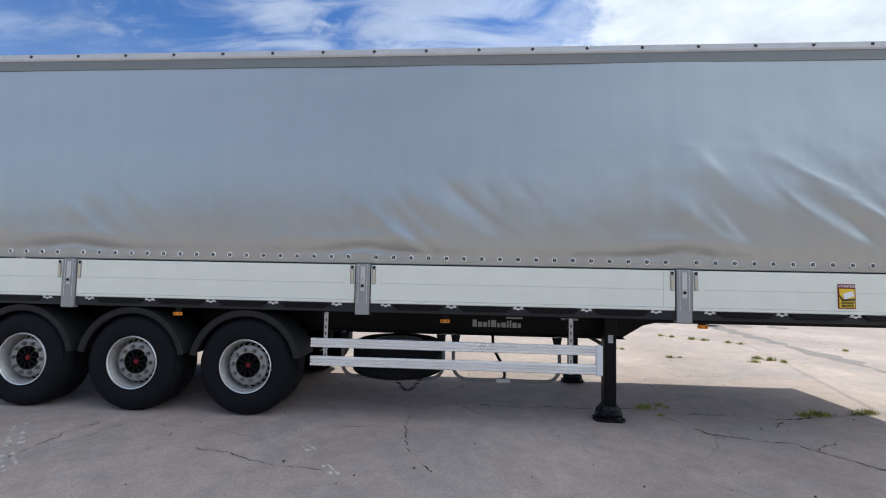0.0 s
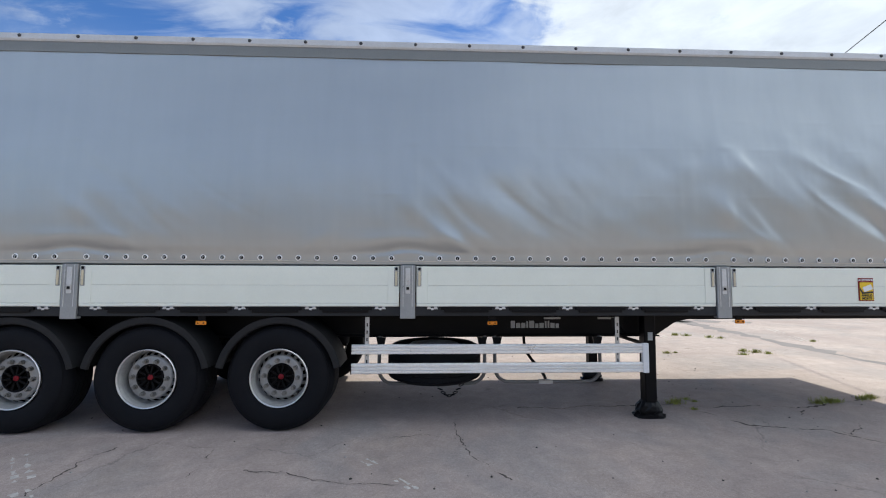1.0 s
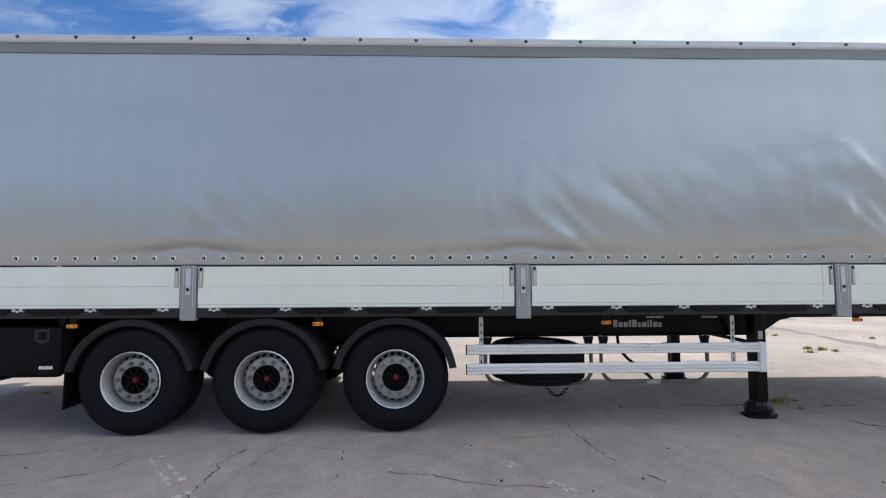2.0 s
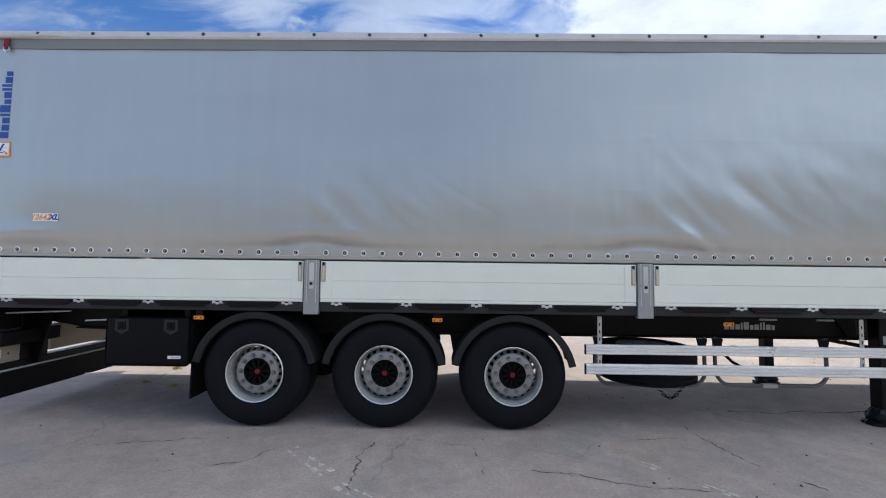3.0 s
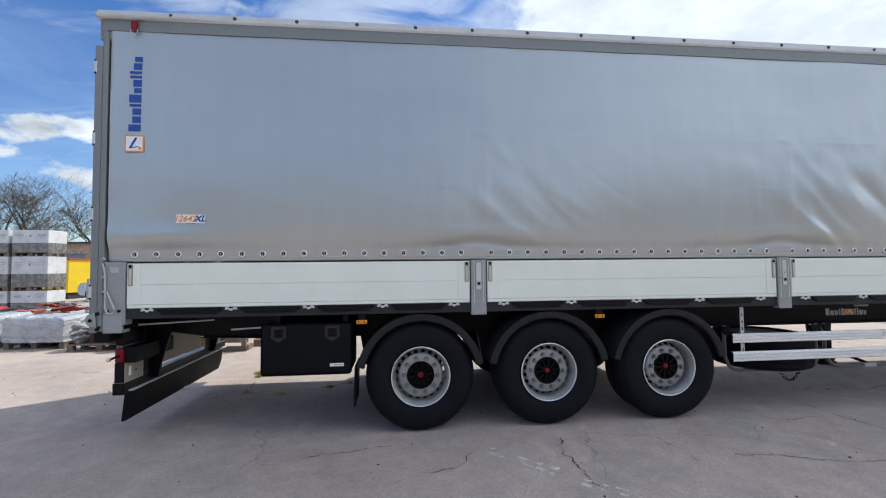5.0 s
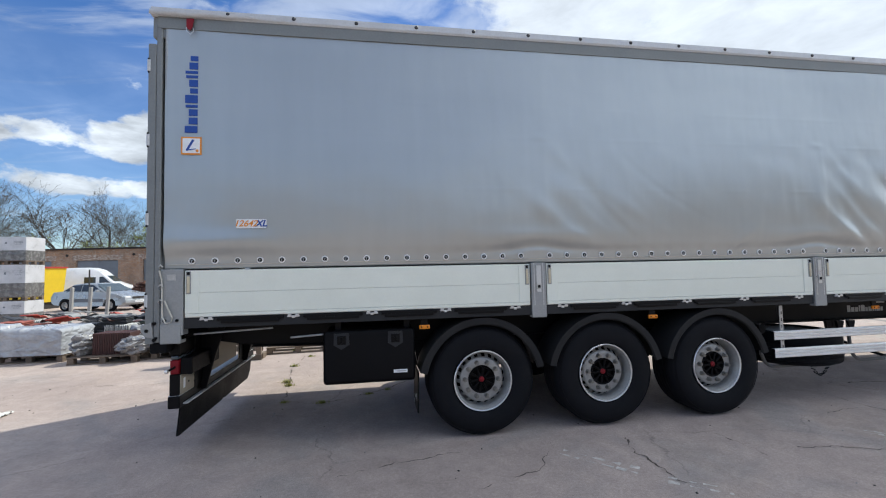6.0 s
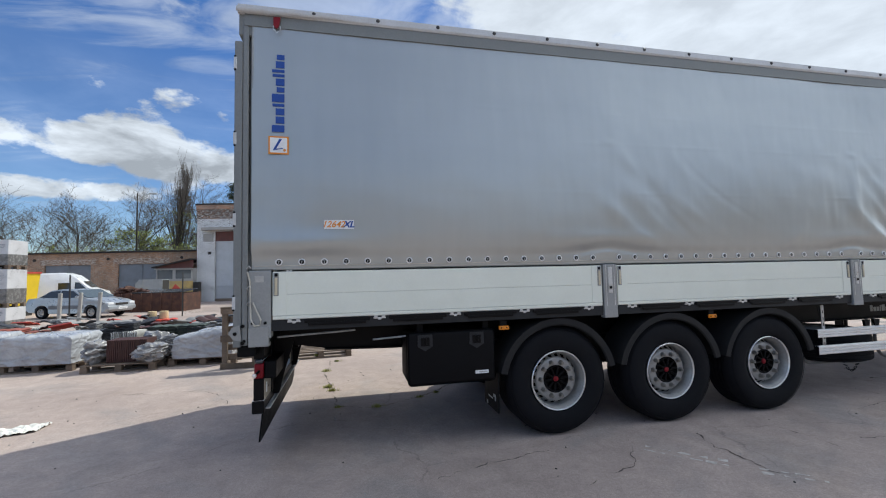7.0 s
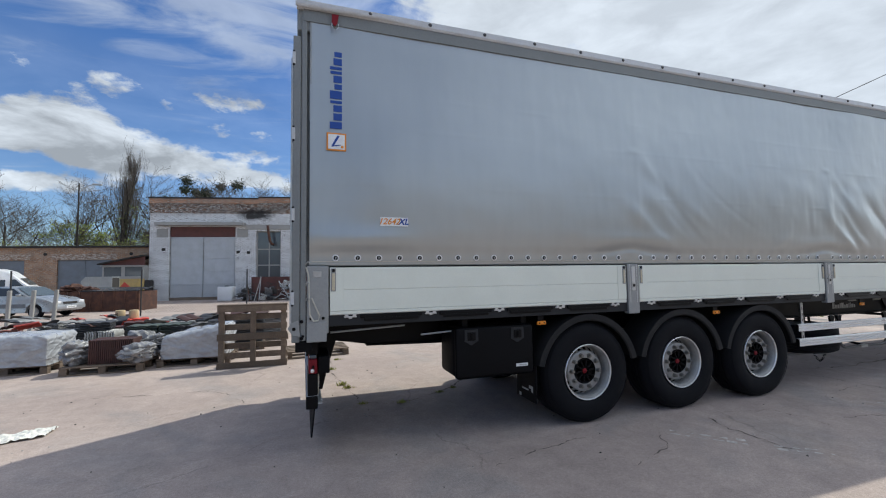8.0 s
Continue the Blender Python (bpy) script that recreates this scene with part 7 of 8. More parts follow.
for wx, wy, ww, wd, wh, ws, rz, sl in ((-8.92, 5.68, 1.18, 0.86, 0.50, 3, -3, 0.0), (-10.35, 5.85, 1.16, 0.86, 0.52, 4, 2, 0.05), (-11.75, 6.0, 1.16, 0.86, 0.50, 5, -2, 0.0), (-13.15, 6.15, 1.16, 0.86, 0.5, 8, 2, 0.0),
                                       (-6.08, 5.42, 1.06, 0.82, 0.48, 6, -3, 0.36)):
    build_wrapped(wx, wy, ww, wd, wh, ws, rz, sl)


def crumple(bm, rx, ry, rz, seed, amp=0.25):
    """A heap of loose sheet: sharp ridges at three scales over a squat lump."""
    bmesh.ops.create_icosphere(bm, subdivisions=5, radius=1.0)
    off = Vector((seed, seed * 0.7, 0))
    for v in bm.verts:
        p = Vector((v.co.x, v.co.y, v.co.z * 1.7))
        c = v.co.copy()
        ridge = lambda f: 1 - 2 * abs(noise.noise(p * f + off))
        o = 1 + amp * noise.noise(p * 1.6 + off) + amp * 0.55 * (ridge(2.3) - 0.6) + amp * 0.10 * (ridge(5.5) - 0.6) + amp * 0.04 * (ridge(11.0) - 0.6)
        fold = abs(math.sin(c.z * 6.5 + 1.6 * noise.noise(p * 1.3 + off)))
        o *= 0.86 + 0.20 * fold ** 0.6
        v.co = Vector((c.x * rx * o, c.y * ry * o, max(c.z * o, -0.85) * rz + rz * 0.85))


def wavy_tile(bm, w, d, z, th, waves, amp, ox=0.0, oy=0.0, n=24):
    """A pressed roof tile: a sheet with waves along x."""
    top, bot = [], []
    for i in range(n + 1):
        x = -w / 2 + w * i / n
        h = amp * abs(math.sin(math.pi * waves * i / n))
        for lst, dz in ((top, th), (bot, 0.0)):
            lst.append([bm.verts.new((x + ox, -d / 2 + oy, z + h + dz)), bm.verts.new((x + ox, d / 2 + oy, z + h + dz + 0.005))])
    for i in range(n):
        bm.faces.new((top[i][0], top[i + 1][0], top[i + 1][1], top[i][1]))
        bm.faces.new((bot[i + 1][0], bot[i][0], bot[i][1], bot[i + 1][1]))
        for k in (0, 1):
            bm.faces.new((top[i][k], top[i + 1][k], bot[i + 1][k], bot[i][k]))
    for i in (0, n):
        bm.faces.new((top[i][0], top[i][1], bot[i][1], bot[i][0]))


def tile_stack(x, y, z, w, d, count, material, rz, label, seed, standing=False):
    t = thing("tile_stack", label, "roof tiles", (x, y, z), rz, "stacks of roof tiles")
    rnd = random.Random(seed)
    for k in range(count):
        bm = bm_new()
        wavy_tile(bm, w, d, 0.0, 0.018, 3, 0.015)
        o = part("tile", bm, material, t)
        if standing:
            o.matrix_basis = pose(-w / 2 + k * 0.045 + rnd.uniform(-0.004, 0.004), 0, w / 2, 0, 90 - rnd.uniform(2, 9), 0)
        else:
            o.matrix_basis = pose(rnd.uniform(-0.012, 0.012), rnd.uniform(-0.02, 0.02), k * 0.034, 0, 0, rnd.uniform(-2.5, 2.5))
    return t


# the pallet with brown tiles and film between the wrapped loads
build_pallet(-7.42, 5.25, 0, -1)
t = thing("tile_block", "block of dark brown roof tiles standing on edge", "roof tiles", (-7.38, 5.2, 0.142), -1)
for k in range(22):
    bm = bm_new()
    wavy_tile(bm, 0.40, 0.42, 0, 0.020, 2, 0.006, n=12)
    o = part("tile", bm, M["brown"], t)
    o.matrix_basis = pose(-0.30 + k * 0.030, 0.0, 0.205, 0, 90, 0)
bm = bm_new()
crumple(bm, 0.19, 0.30, 0.21, 2.2, 0.24)
tagged(part("crumpled_film", bm, M["cloth"], None, "", True, at=(-7.92, 5.18, 0.142)), "bundle of crumpled grey plastic film", "plastic film", "crumpled film")
bm = bm_new()
crumple(bm, 0.27, 0.28, 0.19, 7.1, 0.24)
tagged(part("crumpled_film", bm, M["cloth"], None, "", True, at=(-6.97, 5.02, 0.142)), "bundle of crumpled grey plastic film", "plastic film", "crumpled film")
bm = bm_new()
crumple(bm, 0.34, 0.2, 0.25, 9.4, 0.45)
tagged(part("crumpled_film", bm, M["cloth"], None, "", True, at=(-7.02, 5.46, 0.142)), "white plastic film thrown over tiles", "plastic film", "crumpled film")

STACKS = (
    (-8.55, 6.75, 0.62, 0.42, 17, "blacktile", 4, "stack of anthracite roof tiles", False), (-7.85, 6.7, 0.5, 0.40, 15, "greytile", -4, "pale grey concrete tiles standing on edge", True),
    (-7.1, 6.7, 0.62, 0.42, 13, "greentile", 3, "stack of dark green roof tiles", False), (-6.35, 6.65, 0.5, 0.42, 12, "blacktile", -6, "stack of anthracite roof tiles", False),
    (-5.65, 6.7, 0.6, 0.42, 15, "blacktile", 5, "stack of anthracite roof tiles", False), (-9.4, 6.9, 0.6, 0.42, 12, "greytile", -5, "stack of grey concrete roof tiles", False),
    (-10.2, 7.0, 0.6, 0.42, 15, "orangetile", 8, "stack of orange clay roof tiles", False), (-10.95, 7.1, 0.6, 0.42, 13, "blacktile", -8, "stack of anthracite roof tiles", False),
    (-11.7, 7.2, 0.6, 0.42, 12, "greytile", 4, "stack of grey concrete roof tiles", False), (-12.4, 7.4, 0.6, 0.42, 14, "blacktile", -4, "stack of anthracite roof tiles", False),
    (-9.0, 8.1, 0.6, 0.42, 14, "greytile", 6, "stack of grey concrete roof tiles", False), (-8.2, 8.0, 0.6, 0.42, 15, "brown", 12, "stack of brown roof tiles", False),
    (-7.4, 8.1, 0.5, 0.42, 13, "blacktile", -10, "stack of anthracite roof tiles", False), (-6.7, 8.0, 0.62, 0.42, 16, "greytile", 14, "stack of grey concrete roof tiles", False),
    (-6.0, 8.1, 0.6, 0.42, 14, "blacktile", -8, "stack of anthracite roof tiles", False), (-5.2, 8.0, 0.6, 0.42, 16, "greytile", 6, "stack of grey concrete roof tiles", False),
    (-9.8, 9.2, 0.6, 0.42, 15, "greytile", -12, "stack of grey concrete roof tiles", False), (-8.9, 9.45, 0.6, 0.42, 13, "blacktile", 5, "stack of anthracite roof tiles", False),
    (-8.1, 9.3, 0.62, 0.42, 13, "redtile", 18, "stack of red roof tiles", False), (-7.2, 9.5, 0.6, 0.42, 12, "greentile", -14, "stack of dark green roof tiles", False),
    (-6.3, 9.4, 0.6, 0.42, 14, "blacktile", 7, "stack of anthracite roof tiles", False), (-5.4, 9.3, 0.6, 0.42, 15, "blacktile", -5, "stack of anthracite roof tiles", False),
    (-10.7, 8.4, 0.5, 0.42, 13, "greytile", 3, "pale grey concrete tiles standing on edge", True), (-11.7, 8.6, 0.6, 0.42, 12, "brown", -6, "stack of brown roof tiles", False),
)
for i, (x, y, w, d, n, mt, rz, lab, st) in enumerate(STACKS):
    n = round(n * (0.78 if y > 7.5 else 0.9))
    build_pallet(x, y, 0, rz, "worn pallet under a stack of roof tiles")
    for s in (-0.29, 0.29):
        if st:
            tile_stack(x + s, y, 0.142, 0.40, d, 12, M["paletile"], rz, lab, 200 + i, True)
            break
        tile_stack(x + s, y, 0.142, w * 0.9, d, n + int(5 * hash01(i, s)) - 2, M[mt], rz + (s > 0) * 3, lab, 200 + i)


def loose_tiles():
    """Single tiles lying askew over the stacks."""
    rnd = random.Random(91)
    for k in range(46):
        x, y = rnd.uniform(-12.2, -5.0), rnd.uniform(6.5, 9.7)
        mt, lab = rnd.choice((("blacktile", "anthracite"), ("blacktile", "anthracite"), ("greytile", "grey concrete"), ("greytile", "grey concrete"), ("blacktile", "anthracite"), ("redtile", "red"), ("brown", "brown"), ("brown", "brown")))
        bm = bm_new()
        wavy_tile(bm, 0.42, 0.34, 0.0, 0.018, 2, 0.03, n=12)
        o = part("roof_tile", bm, M[mt])
        o.matrix_basis = pose(x, y, rnd.uniform(0.52, 0.62) if y > 7.5 else rnd.uniform(0.60, 0.70), rnd.uniform(-16, 16), rnd.uniform(-16, 16), rnd.uniform(0, 180))
        tagged(o, "loose " + lab + " roof tile lying askew on stacks", "roof tile", "loose roof tiles")


loose_tiles()


def build_crate():
    """Two pallets stood on edge against each other: rails and posts proud, slats behind with gaps."""
    t = thing("standing_pallet", "weathered brown pallets stood upright on edge", "pallet", (-5.06, 4.46, 0), -1)
    spec = []
    for z0, z1 in ((0.0, 0.105), (0.485, 0.605), (0.985, 1.09)):
        spec.append(("rail", -0.575, 0.575, -0.022, 0.0, z0, z1))
    for x0 in (-0.555, -0.045, 0.465):
        spec.append(("post", x0, x0 + 0.09, 0.0, 0.075, 0.02, 1.06))
    for z0 in (0.155, 0.325, 0.655, 0.835):
        spec.append(("slat", -0.57, 0.57, 0.075, 0.095, z0, z0 + 0.105))
    for x0 in (-0.57, 0.50):
        spec.append(("side_rail", x0, x0 + 0.07, 0.10, 0.34, 0.0, 0.10))
    spec.append(("top_board", -0.58, 0.58, -0.03, 0.16, 1.09, 1.112))
    for name, *b in spec:
        bm = bm_new()
        box(bm, *b, 0.004)
        part(name, bm, M["wood"], t)


build_crate()
build_pallet(-3.95, 5.35, 0, 4, "worn empty pallet lying behind the upright pallets")


def box_tower(x, y):
    """Three pallets of boxed goods, one on the other, wrapped in film."""
    for k, (z, h) in enumerate(((0.0, 0.728), (0.87, 1.078), (2.09, 0.80))):
        build_pallet(x, y, z, 0, "pale pallet in a tower of wrapped goods")
        t = thing("boxed_load", "white film-wrapped boxes with grey lower band", "boxed goods", (x, y, z + 0.142), 0, "towers of wrapped boxes")
        rnd = random.Random(int(x * 10) + k)
        cut = h * 0.42
        bm = bm_new()
        wrapped_block(bm, 1.17, 0.83, cut, rnd, 0, 0.010, 0.0)
        part("film_layer", bm, M["darkfilm"], t, "dark goods showing through the film")
        bm = bm_new()
        box(bm, -0.588, 0.588, -0.418, 0.418, cut + 0.004, h, 0.012, 2)
        part("white_carton", bm, M["carton"], t)
        for px in (-0.36, 0.36):
            bm = bm_new()
            for dz, hw in ((0.80, 0.14), (0.74, 0.14), (0.68, 0.10)):
                box(bm, px - hw, px + hw, -0.4225, -0.4185, h * dz, h * dz + 0.012)
            part("print_bar", bm, M["doorgrey"], t)
        bm = bm_new()
        box(bm, -0.03, 0.03, -0.4225, -0.4185, h * 0.70, h * 0.77)
        part("print_mark", bm, M["doorgrey"], t)


for tx in (-14.42, -15.72, -17.02, -18.32, -19.62):
    box_tower(tx - 0.12, 12.5)


def build_skip():
    t = thing("yellow_skip", "tall yellow steel container with a red rim", "container", (-20.05, 21.2, 0), -12)
    bm = bm_new()
    a = [(-1.1, -0.7), (1.0, -0.7), (1.0, 0.7), (-1.1, 0.7)]
    lo = [bm.verts.new((x * 0.86, y * 0.9, 0.35)) for x, y in a]
    hi = [bm.verts.new((x, y, 2.15)) for x, y in a]
    bm.faces.new(lo[::-1])
    for k in range(4):
        bm.faces.new((lo[k], lo[(k + 1) % 4], hi[(k + 1) % 4], hi[k]))
    part("body", bm, M["yellow"], t)
    bm = bm_new()
    for x0, x1, y0, y1 in ((-1.14, 1.04, -0.74, -0.68), (-1.14, 1.04, 0.68, 0.74), (-1.14, -1.08, -0.68, 0.68), (0.98, 1.04, -0.68, 0.68)):
        box(bm, x0, x1, y0, y1, 2.11, 2.20)
    part("rim", bm, M["redtile"], t, "red rim")
    for x in (-0.8, 0.7):
        bm = bm_new()
        box(bm, x - 0.08, x + 0.08, -0.55, 0.55, 0.0, 0.36)
        part("skid", bm, M["felt"], t)
    t = thing("scrap_bin", "long rusty brown scrap bin with a glass sheet on top", "container", (-13.55, 21.6, 0), -11)
    bm = bm_new()
    for x0, x1, y0, y1 in ((-1.9, 1.9, -0.8, -0.76), (-1.9, 1.9, 0.76, 0.8), (-1.9, -1.86, -0.76, 0.76), (1.86, 1.9, -0.76, 0.76)):
        box(bm, x0, x1, y0, y1, 0.0, 0.95)
    box(bm, -1.86, 1.86, -0.76, 0.76, 0.05, 0.10)
    part("body", bm, M["rust"], t)
    for k in range(8):
        bm = bm_new()
        x = -1.8 + k * 0.51
        box(bm, x - 0.03, x + 0.03, -0.85, -0.80, 0.0, 0.97)
        part("rib", bm, M["rust"], t)
    bm = bm_new()
    vs = box(bm, -0.9, 1.8, -0.7, 0.75, 0.98, 0.995)
    for v in vs:
        v.co.z += 0.10 * (v.co.y + 0.7)
    part("glass_sheet", bm, M["pane"], t, "greenish sheet laid on top")
    bm = bm_new()
    crumple(bm, 0.75, 0.5, 0.28, 5.5, 0.5)
    part("scrap_heap", bm, M["rust"], t, "heaped rusty scrap", at=(-1.3, -0.1, 0.75))
    t = thing("grey_canopy", "grey sheet-metal trailer canopy with a dark end", "canopy", (-15.2, 25.2, 0), -11)
    bm = bm_new()
    extrude(bm, [(-0.85, 0.55), (0.75, 0.55), (0.75, 1.70), (-0.62, 1.70), (-0.85, 1.45)], -0.35, 0.35)
    part("shell", bm, M["grease"], t)
    # dark sheet on the closed end, in place of a shaded interior
    bm = bm_new()
    box(bm, 0.751, 0.756, -0.31, 0.31, 0.60, 1.64)
    part("open_end", bm, M["felt"], t, "dark panel painting the shaded inside")
    for x in (-0.45, 0.15, 0.6):
        bm = bm_new()
        box(bm, x - 0.012, x + 0.012, -0.362, -0.350, 0.57, 1.68)
        part("seam", bm, M["grease"], t)
    bm = bm_new()
    box(bm, -0.8, 0.7, -0.33, 0.33, 0.0, 0.55)
    part("base", bm, M["felt"], t)
    for k, (x, y) in enumerate(((-8.80, 9.5), (-8.48, 9.45))):
        t = thing("log_round", "short pale cut log standing on end", "log", (x, y, 0.55), 20 * k, "cut logs")
        bm = bm_new()
        lathe(bm, [(0.001, 0.0), (0.108, 0.0), (0.112, 0.02), (0.108, 0.20), (0.104, 0.21), (0.001, 0.21)], 22, axis="z")
        part("log", bm, M["plywood"], t, "", True)


build_skip()


def build_fence():
    t = thing("fence_posts", "leaning grey concrete posts of a yard barrier", "fence", (-11.52, 11.3, 0))
    for x, ln in ((-0.57, 0.03), (-0.05, 0.05), (0.46, 0.06)):
        bm = bm_new()
        vs = box(bm, x - 0.045, x + 0.045, -0.045, 0.045, 0.0, 1.30, 0.018, 2)
        for v in vs:
            v.co.x += ln * v.co.z
        part("post", bm, M["concrete"], t)
    t = thing("wire_fence", "chain-link fence on thin dark posts", "fence", (0, 0, 0))
    posts = [(-18.6, 17.3), (-15.0, 17.0), (-10.75, 17.2), (-6.7, 17.6), (-2.6, 18.2)]
    for x, y in posts:
        bm = bm_new()
        tube(bm, (x, y, 0), (x, y, 1.95), 0.03, n=8)
        part("post", bm, M["wire"], t, "", True)
    segs = []
    for (x0, y0), (x1, y1) in list(zip(posts, posts[1:]))[2:]:
        a, b = Vector((x0, y0, 0)), Vector((x1, y1, 0))
        ln = (b - a).length
        n = int(ln / 0.12)
        for k in range(-10, n):
            for s in (0, 1):
                f0, f1 = k / n, (k + 10) / n
                z0, z1 = 0.1, 1.3
                if f0 < 0:
                    z0 += (z1 - z0) * (-f0) / (f1 - f0)
                    f0 = 0
                if f1 > 1:
                    z1 -= (z1 - 0.1) * (f1 - 1) / (f1 - k / n)
                    f1 = 1
                p, q = a.lerp(b, f0 if not s else 1 - f0), a.lerp(b, f1 if not s else 1 - f1)
                segs.append((Vector((p.x, p.y, z0)), Vector((q.x, q.y, z1)), 0.0035, 0.0035))
    part("wire_netting", tube_mesh("wire_netting", segs, M["wire"], 3), None, t)
    tagged(t.children[-1], kind="stuff")


build_fence()


def build_scrap():
    bm = bm_new()
    n = 36
    g = []
    for j in range(n + 1):
        row = []
        for i in range(n + 1):
            u, v = i / n - 0.5, j / n - 0.5
            row.append(bm.verts.new((0.62 * u + 0.10 * v, 0.26 * v * (1 + 0.5 * noise.noise((u * 4, 1.0, 2.0))), 0.006 + 0.055 * abs(noise.noise((u * 9, v * 7, 0.4))) + 0.02 * abs(noise.noise((u * 23, v * 17, 1.4))))))
        g.append(row)
    for j in range(n):
        for i in range(n):
            bm.faces.new((g[j][i], g[j][i + 1], g[j + 1][i + 1], g[j + 1][i])).smooth = True
    o = part("torn_sheet", bm, M["rag"])
    o.matrix_basis = pose(-7.0, 1.72, 0.0, 0, 0, 22)
    tagged(o, "torn crumpled white sheet lying on the concrete", "litter")
    t = thing("water_tank", "white plastic water tank by the workshop", "tank", (-9.0, 26.9, 0), -11)
    bm = bm_new()
    box(bm, -0.45, 0.45, -0.4, 0.4, 0.0, 0.95, 0.08, 3)
    part("tank", bm, M["tankwhite"], t, "", True)
    bm = bm_new()
    lathe(bm, [(0.001, 1.02), (0.12, 1.02), (0.12, 0.94)], 14, axis="z")
    part("lid", bm, M["felt"], t)
    def junk(x, y, w, d, h, palette, seed, label):
        """A heap of discarded sheet, frames and boxes thrown over one another."""
        rnd = random.Random(seed)
        heap = thing("scrap_heap", label, "scrap", (x, y, 0), -11, "scrap heaps")
        for k in range(26):
            f = k / 26
            bm = bm_new()
            kind = rnd.random()
            if kind < 0.45:
                a, b, c = rnd.uniform(0.15, 0.5), rnd.uniform(0.15, 0.4), rnd.uniform(0.08, 0.34)
                box(bm, -a / 2, a / 2, -b / 2, b / 2, 0, c, 0.02)
            elif kind < 0.75:
                a = rnd.uniform(0.5, 1.1)
                tube(bm, (-a / 2, 0, 0.02), (a / 2, 0, 0.02), 0.022, n=8)
                tube(bm, (-a / 2, 0, 0.02), (-a / 2, 0.35, 0.02), 0.022, n=8)
            else:
                a, b = rnd.uniform(0.4, 0.8), rnd.uniform(0.3, 0.6)
                box(bm, -a / 2, a / 2, -b / 2, b / 2, 0, 0.02, 0.004)
            o = part("scrap", bm, M[rnd.choice(palette)], heap)
            spread = 1 - 0.75 * f
            o.matrix_basis = pose(rnd.uniform(-w, w) * spread, rnd.uniform(-d, d) * spread, h * f * rnd.uniform(0.75, 1.0), rnd.uniform(-35, 35) * min(1.0, 3 * f), rnd.uniform(-45, 45) * min(1.0, 3 * f), rnd.uniform(0, 180))

    junk(-7.6, 26.6, 0.8, 0.5, 0.75, ("felt", "blacktile", "felt", "doorgrey"), 1, "heap of black scrap by the workshop")
    junk(-6.3, 26.3, 0.7, 0.5, 0.9, ("felt", "galv", "blacktile", "greytile"), 2, "heap of dark scrap parts by the workshop")
    junk(-5.2, 26.2, 0.7, 0.5, 1.25, ("tankwhite", "tankwhite", "rust", "galv"), 3, "heap of white appliance scrap and frames")
    junk(-4.1, 26.1, 0.7, 0.5, 1.1, ("rust", "tankwhite", "rust", "greytile"), 4, "heap of rusty scrap metal and frames")
    t = thing("scrap_container", "low red-brown steel container behind the scrap", "container", (-5.6, 27.6, 0), -11)
    bm = bm_new()
    for x0, x1, y0, y1 in ((-1.9, 2.6, -0.5, -0.46), (-1.9, 2.6, 0.46, 0.5), (-1.9, -1.86, -0.46, 0.46), (2.56, 2.6, -0.46, 0.46)):
        box(bm, x0, x1, y0, y1, 0.0, 1.55)
    part("body", bm, M["lintel"], t)
    for k in range(7):
        bm = bm_new()
        box(bm, -1.9 + k * 0.74, -1.84 + k * 0.74, -0.55, -0.5, 0.0, 1.57)
        part("rib", bm, M["lintel"], t)
    rnd = random.Random(31)
    for k in range(6):
        bm = bm_new()
        a = Vector((rnd.uniform(-7.5, -5.0), rnd.uniform(25.6, 26.2), 0.0))
        b = a + Vector((rnd.uniform(-0.8, 0.8), rnd.uniform(-0.3, 0.5), rnd.uniform(1.0, 1.7)))
        tube(bm, a, b, 0.03, n=8)
        tagged(part("scrap_pipe", bm, M[("rust", "galv")[k % 2]], smooth=True), "steel pipe leaning in the scrap heap", "pipe", "scrap pipes")


build_scrap()


# ---- parked vehicles ----
def vehicle_body(bm, side, half, tumble, n=1):
    """Draws a side outline (x, z) out to both sides, drawing in above the waist."""
    waist = 0.85
    rows = []
    for s in (-1, -0.94, 0.94, 1):
        row = []
        for x, z in side:
            w = half * abs(s) / 1.0 - max(z - waist, 0) * tumble
            sh = 0.97 if abs(s) == 1 else 1.0
            row.append(bm.verts.new((x * sh, math.copysign(w, s), 0.55 + (z - 0.55) * (0.96 if abs(s) == 1 else 1.0))))
        rows.append(row)
    m = len(side)
    for a, b in zip(rows, rows[1:]):
        for k in range(m):
            bm.faces.new((a[k], a[(k + 1) % m], b[(k + 1) % m], b[k])).smooth = True
    bm.faces.new(rows[0][::-1]), bm.faces.new(rows[-1])


def car_wheel(parent, x, y, r, s):
    w = new("wheel")
    w.parent = parent
    bm = bm_new()
    lathe(bm, [(r * 0.62, -0.06), (r * 0.66, -0.09), (r * 0.9, -0.09), (r, -0.06), (r, 0.08), (r * 0.62, 0.08)], 28)
    part("tyre", bm, M["rubber"], w, "", True)
    bm = bm_new()
    lathe(bm, [(0.001, -0.05), (r * 0.2, -0.055), (r * 0.5, -0.04), (r * 0.62, -0.075), (r * 0.65, -0.06)], 28, skip=lambda i, k: i == 1 and k % 4 == 0)
    part("rim", bm, M["rim"], w, "", True)
    w.matrix_basis = pose(x, y, r, 0, 0, 0 if s < 0 else 180)


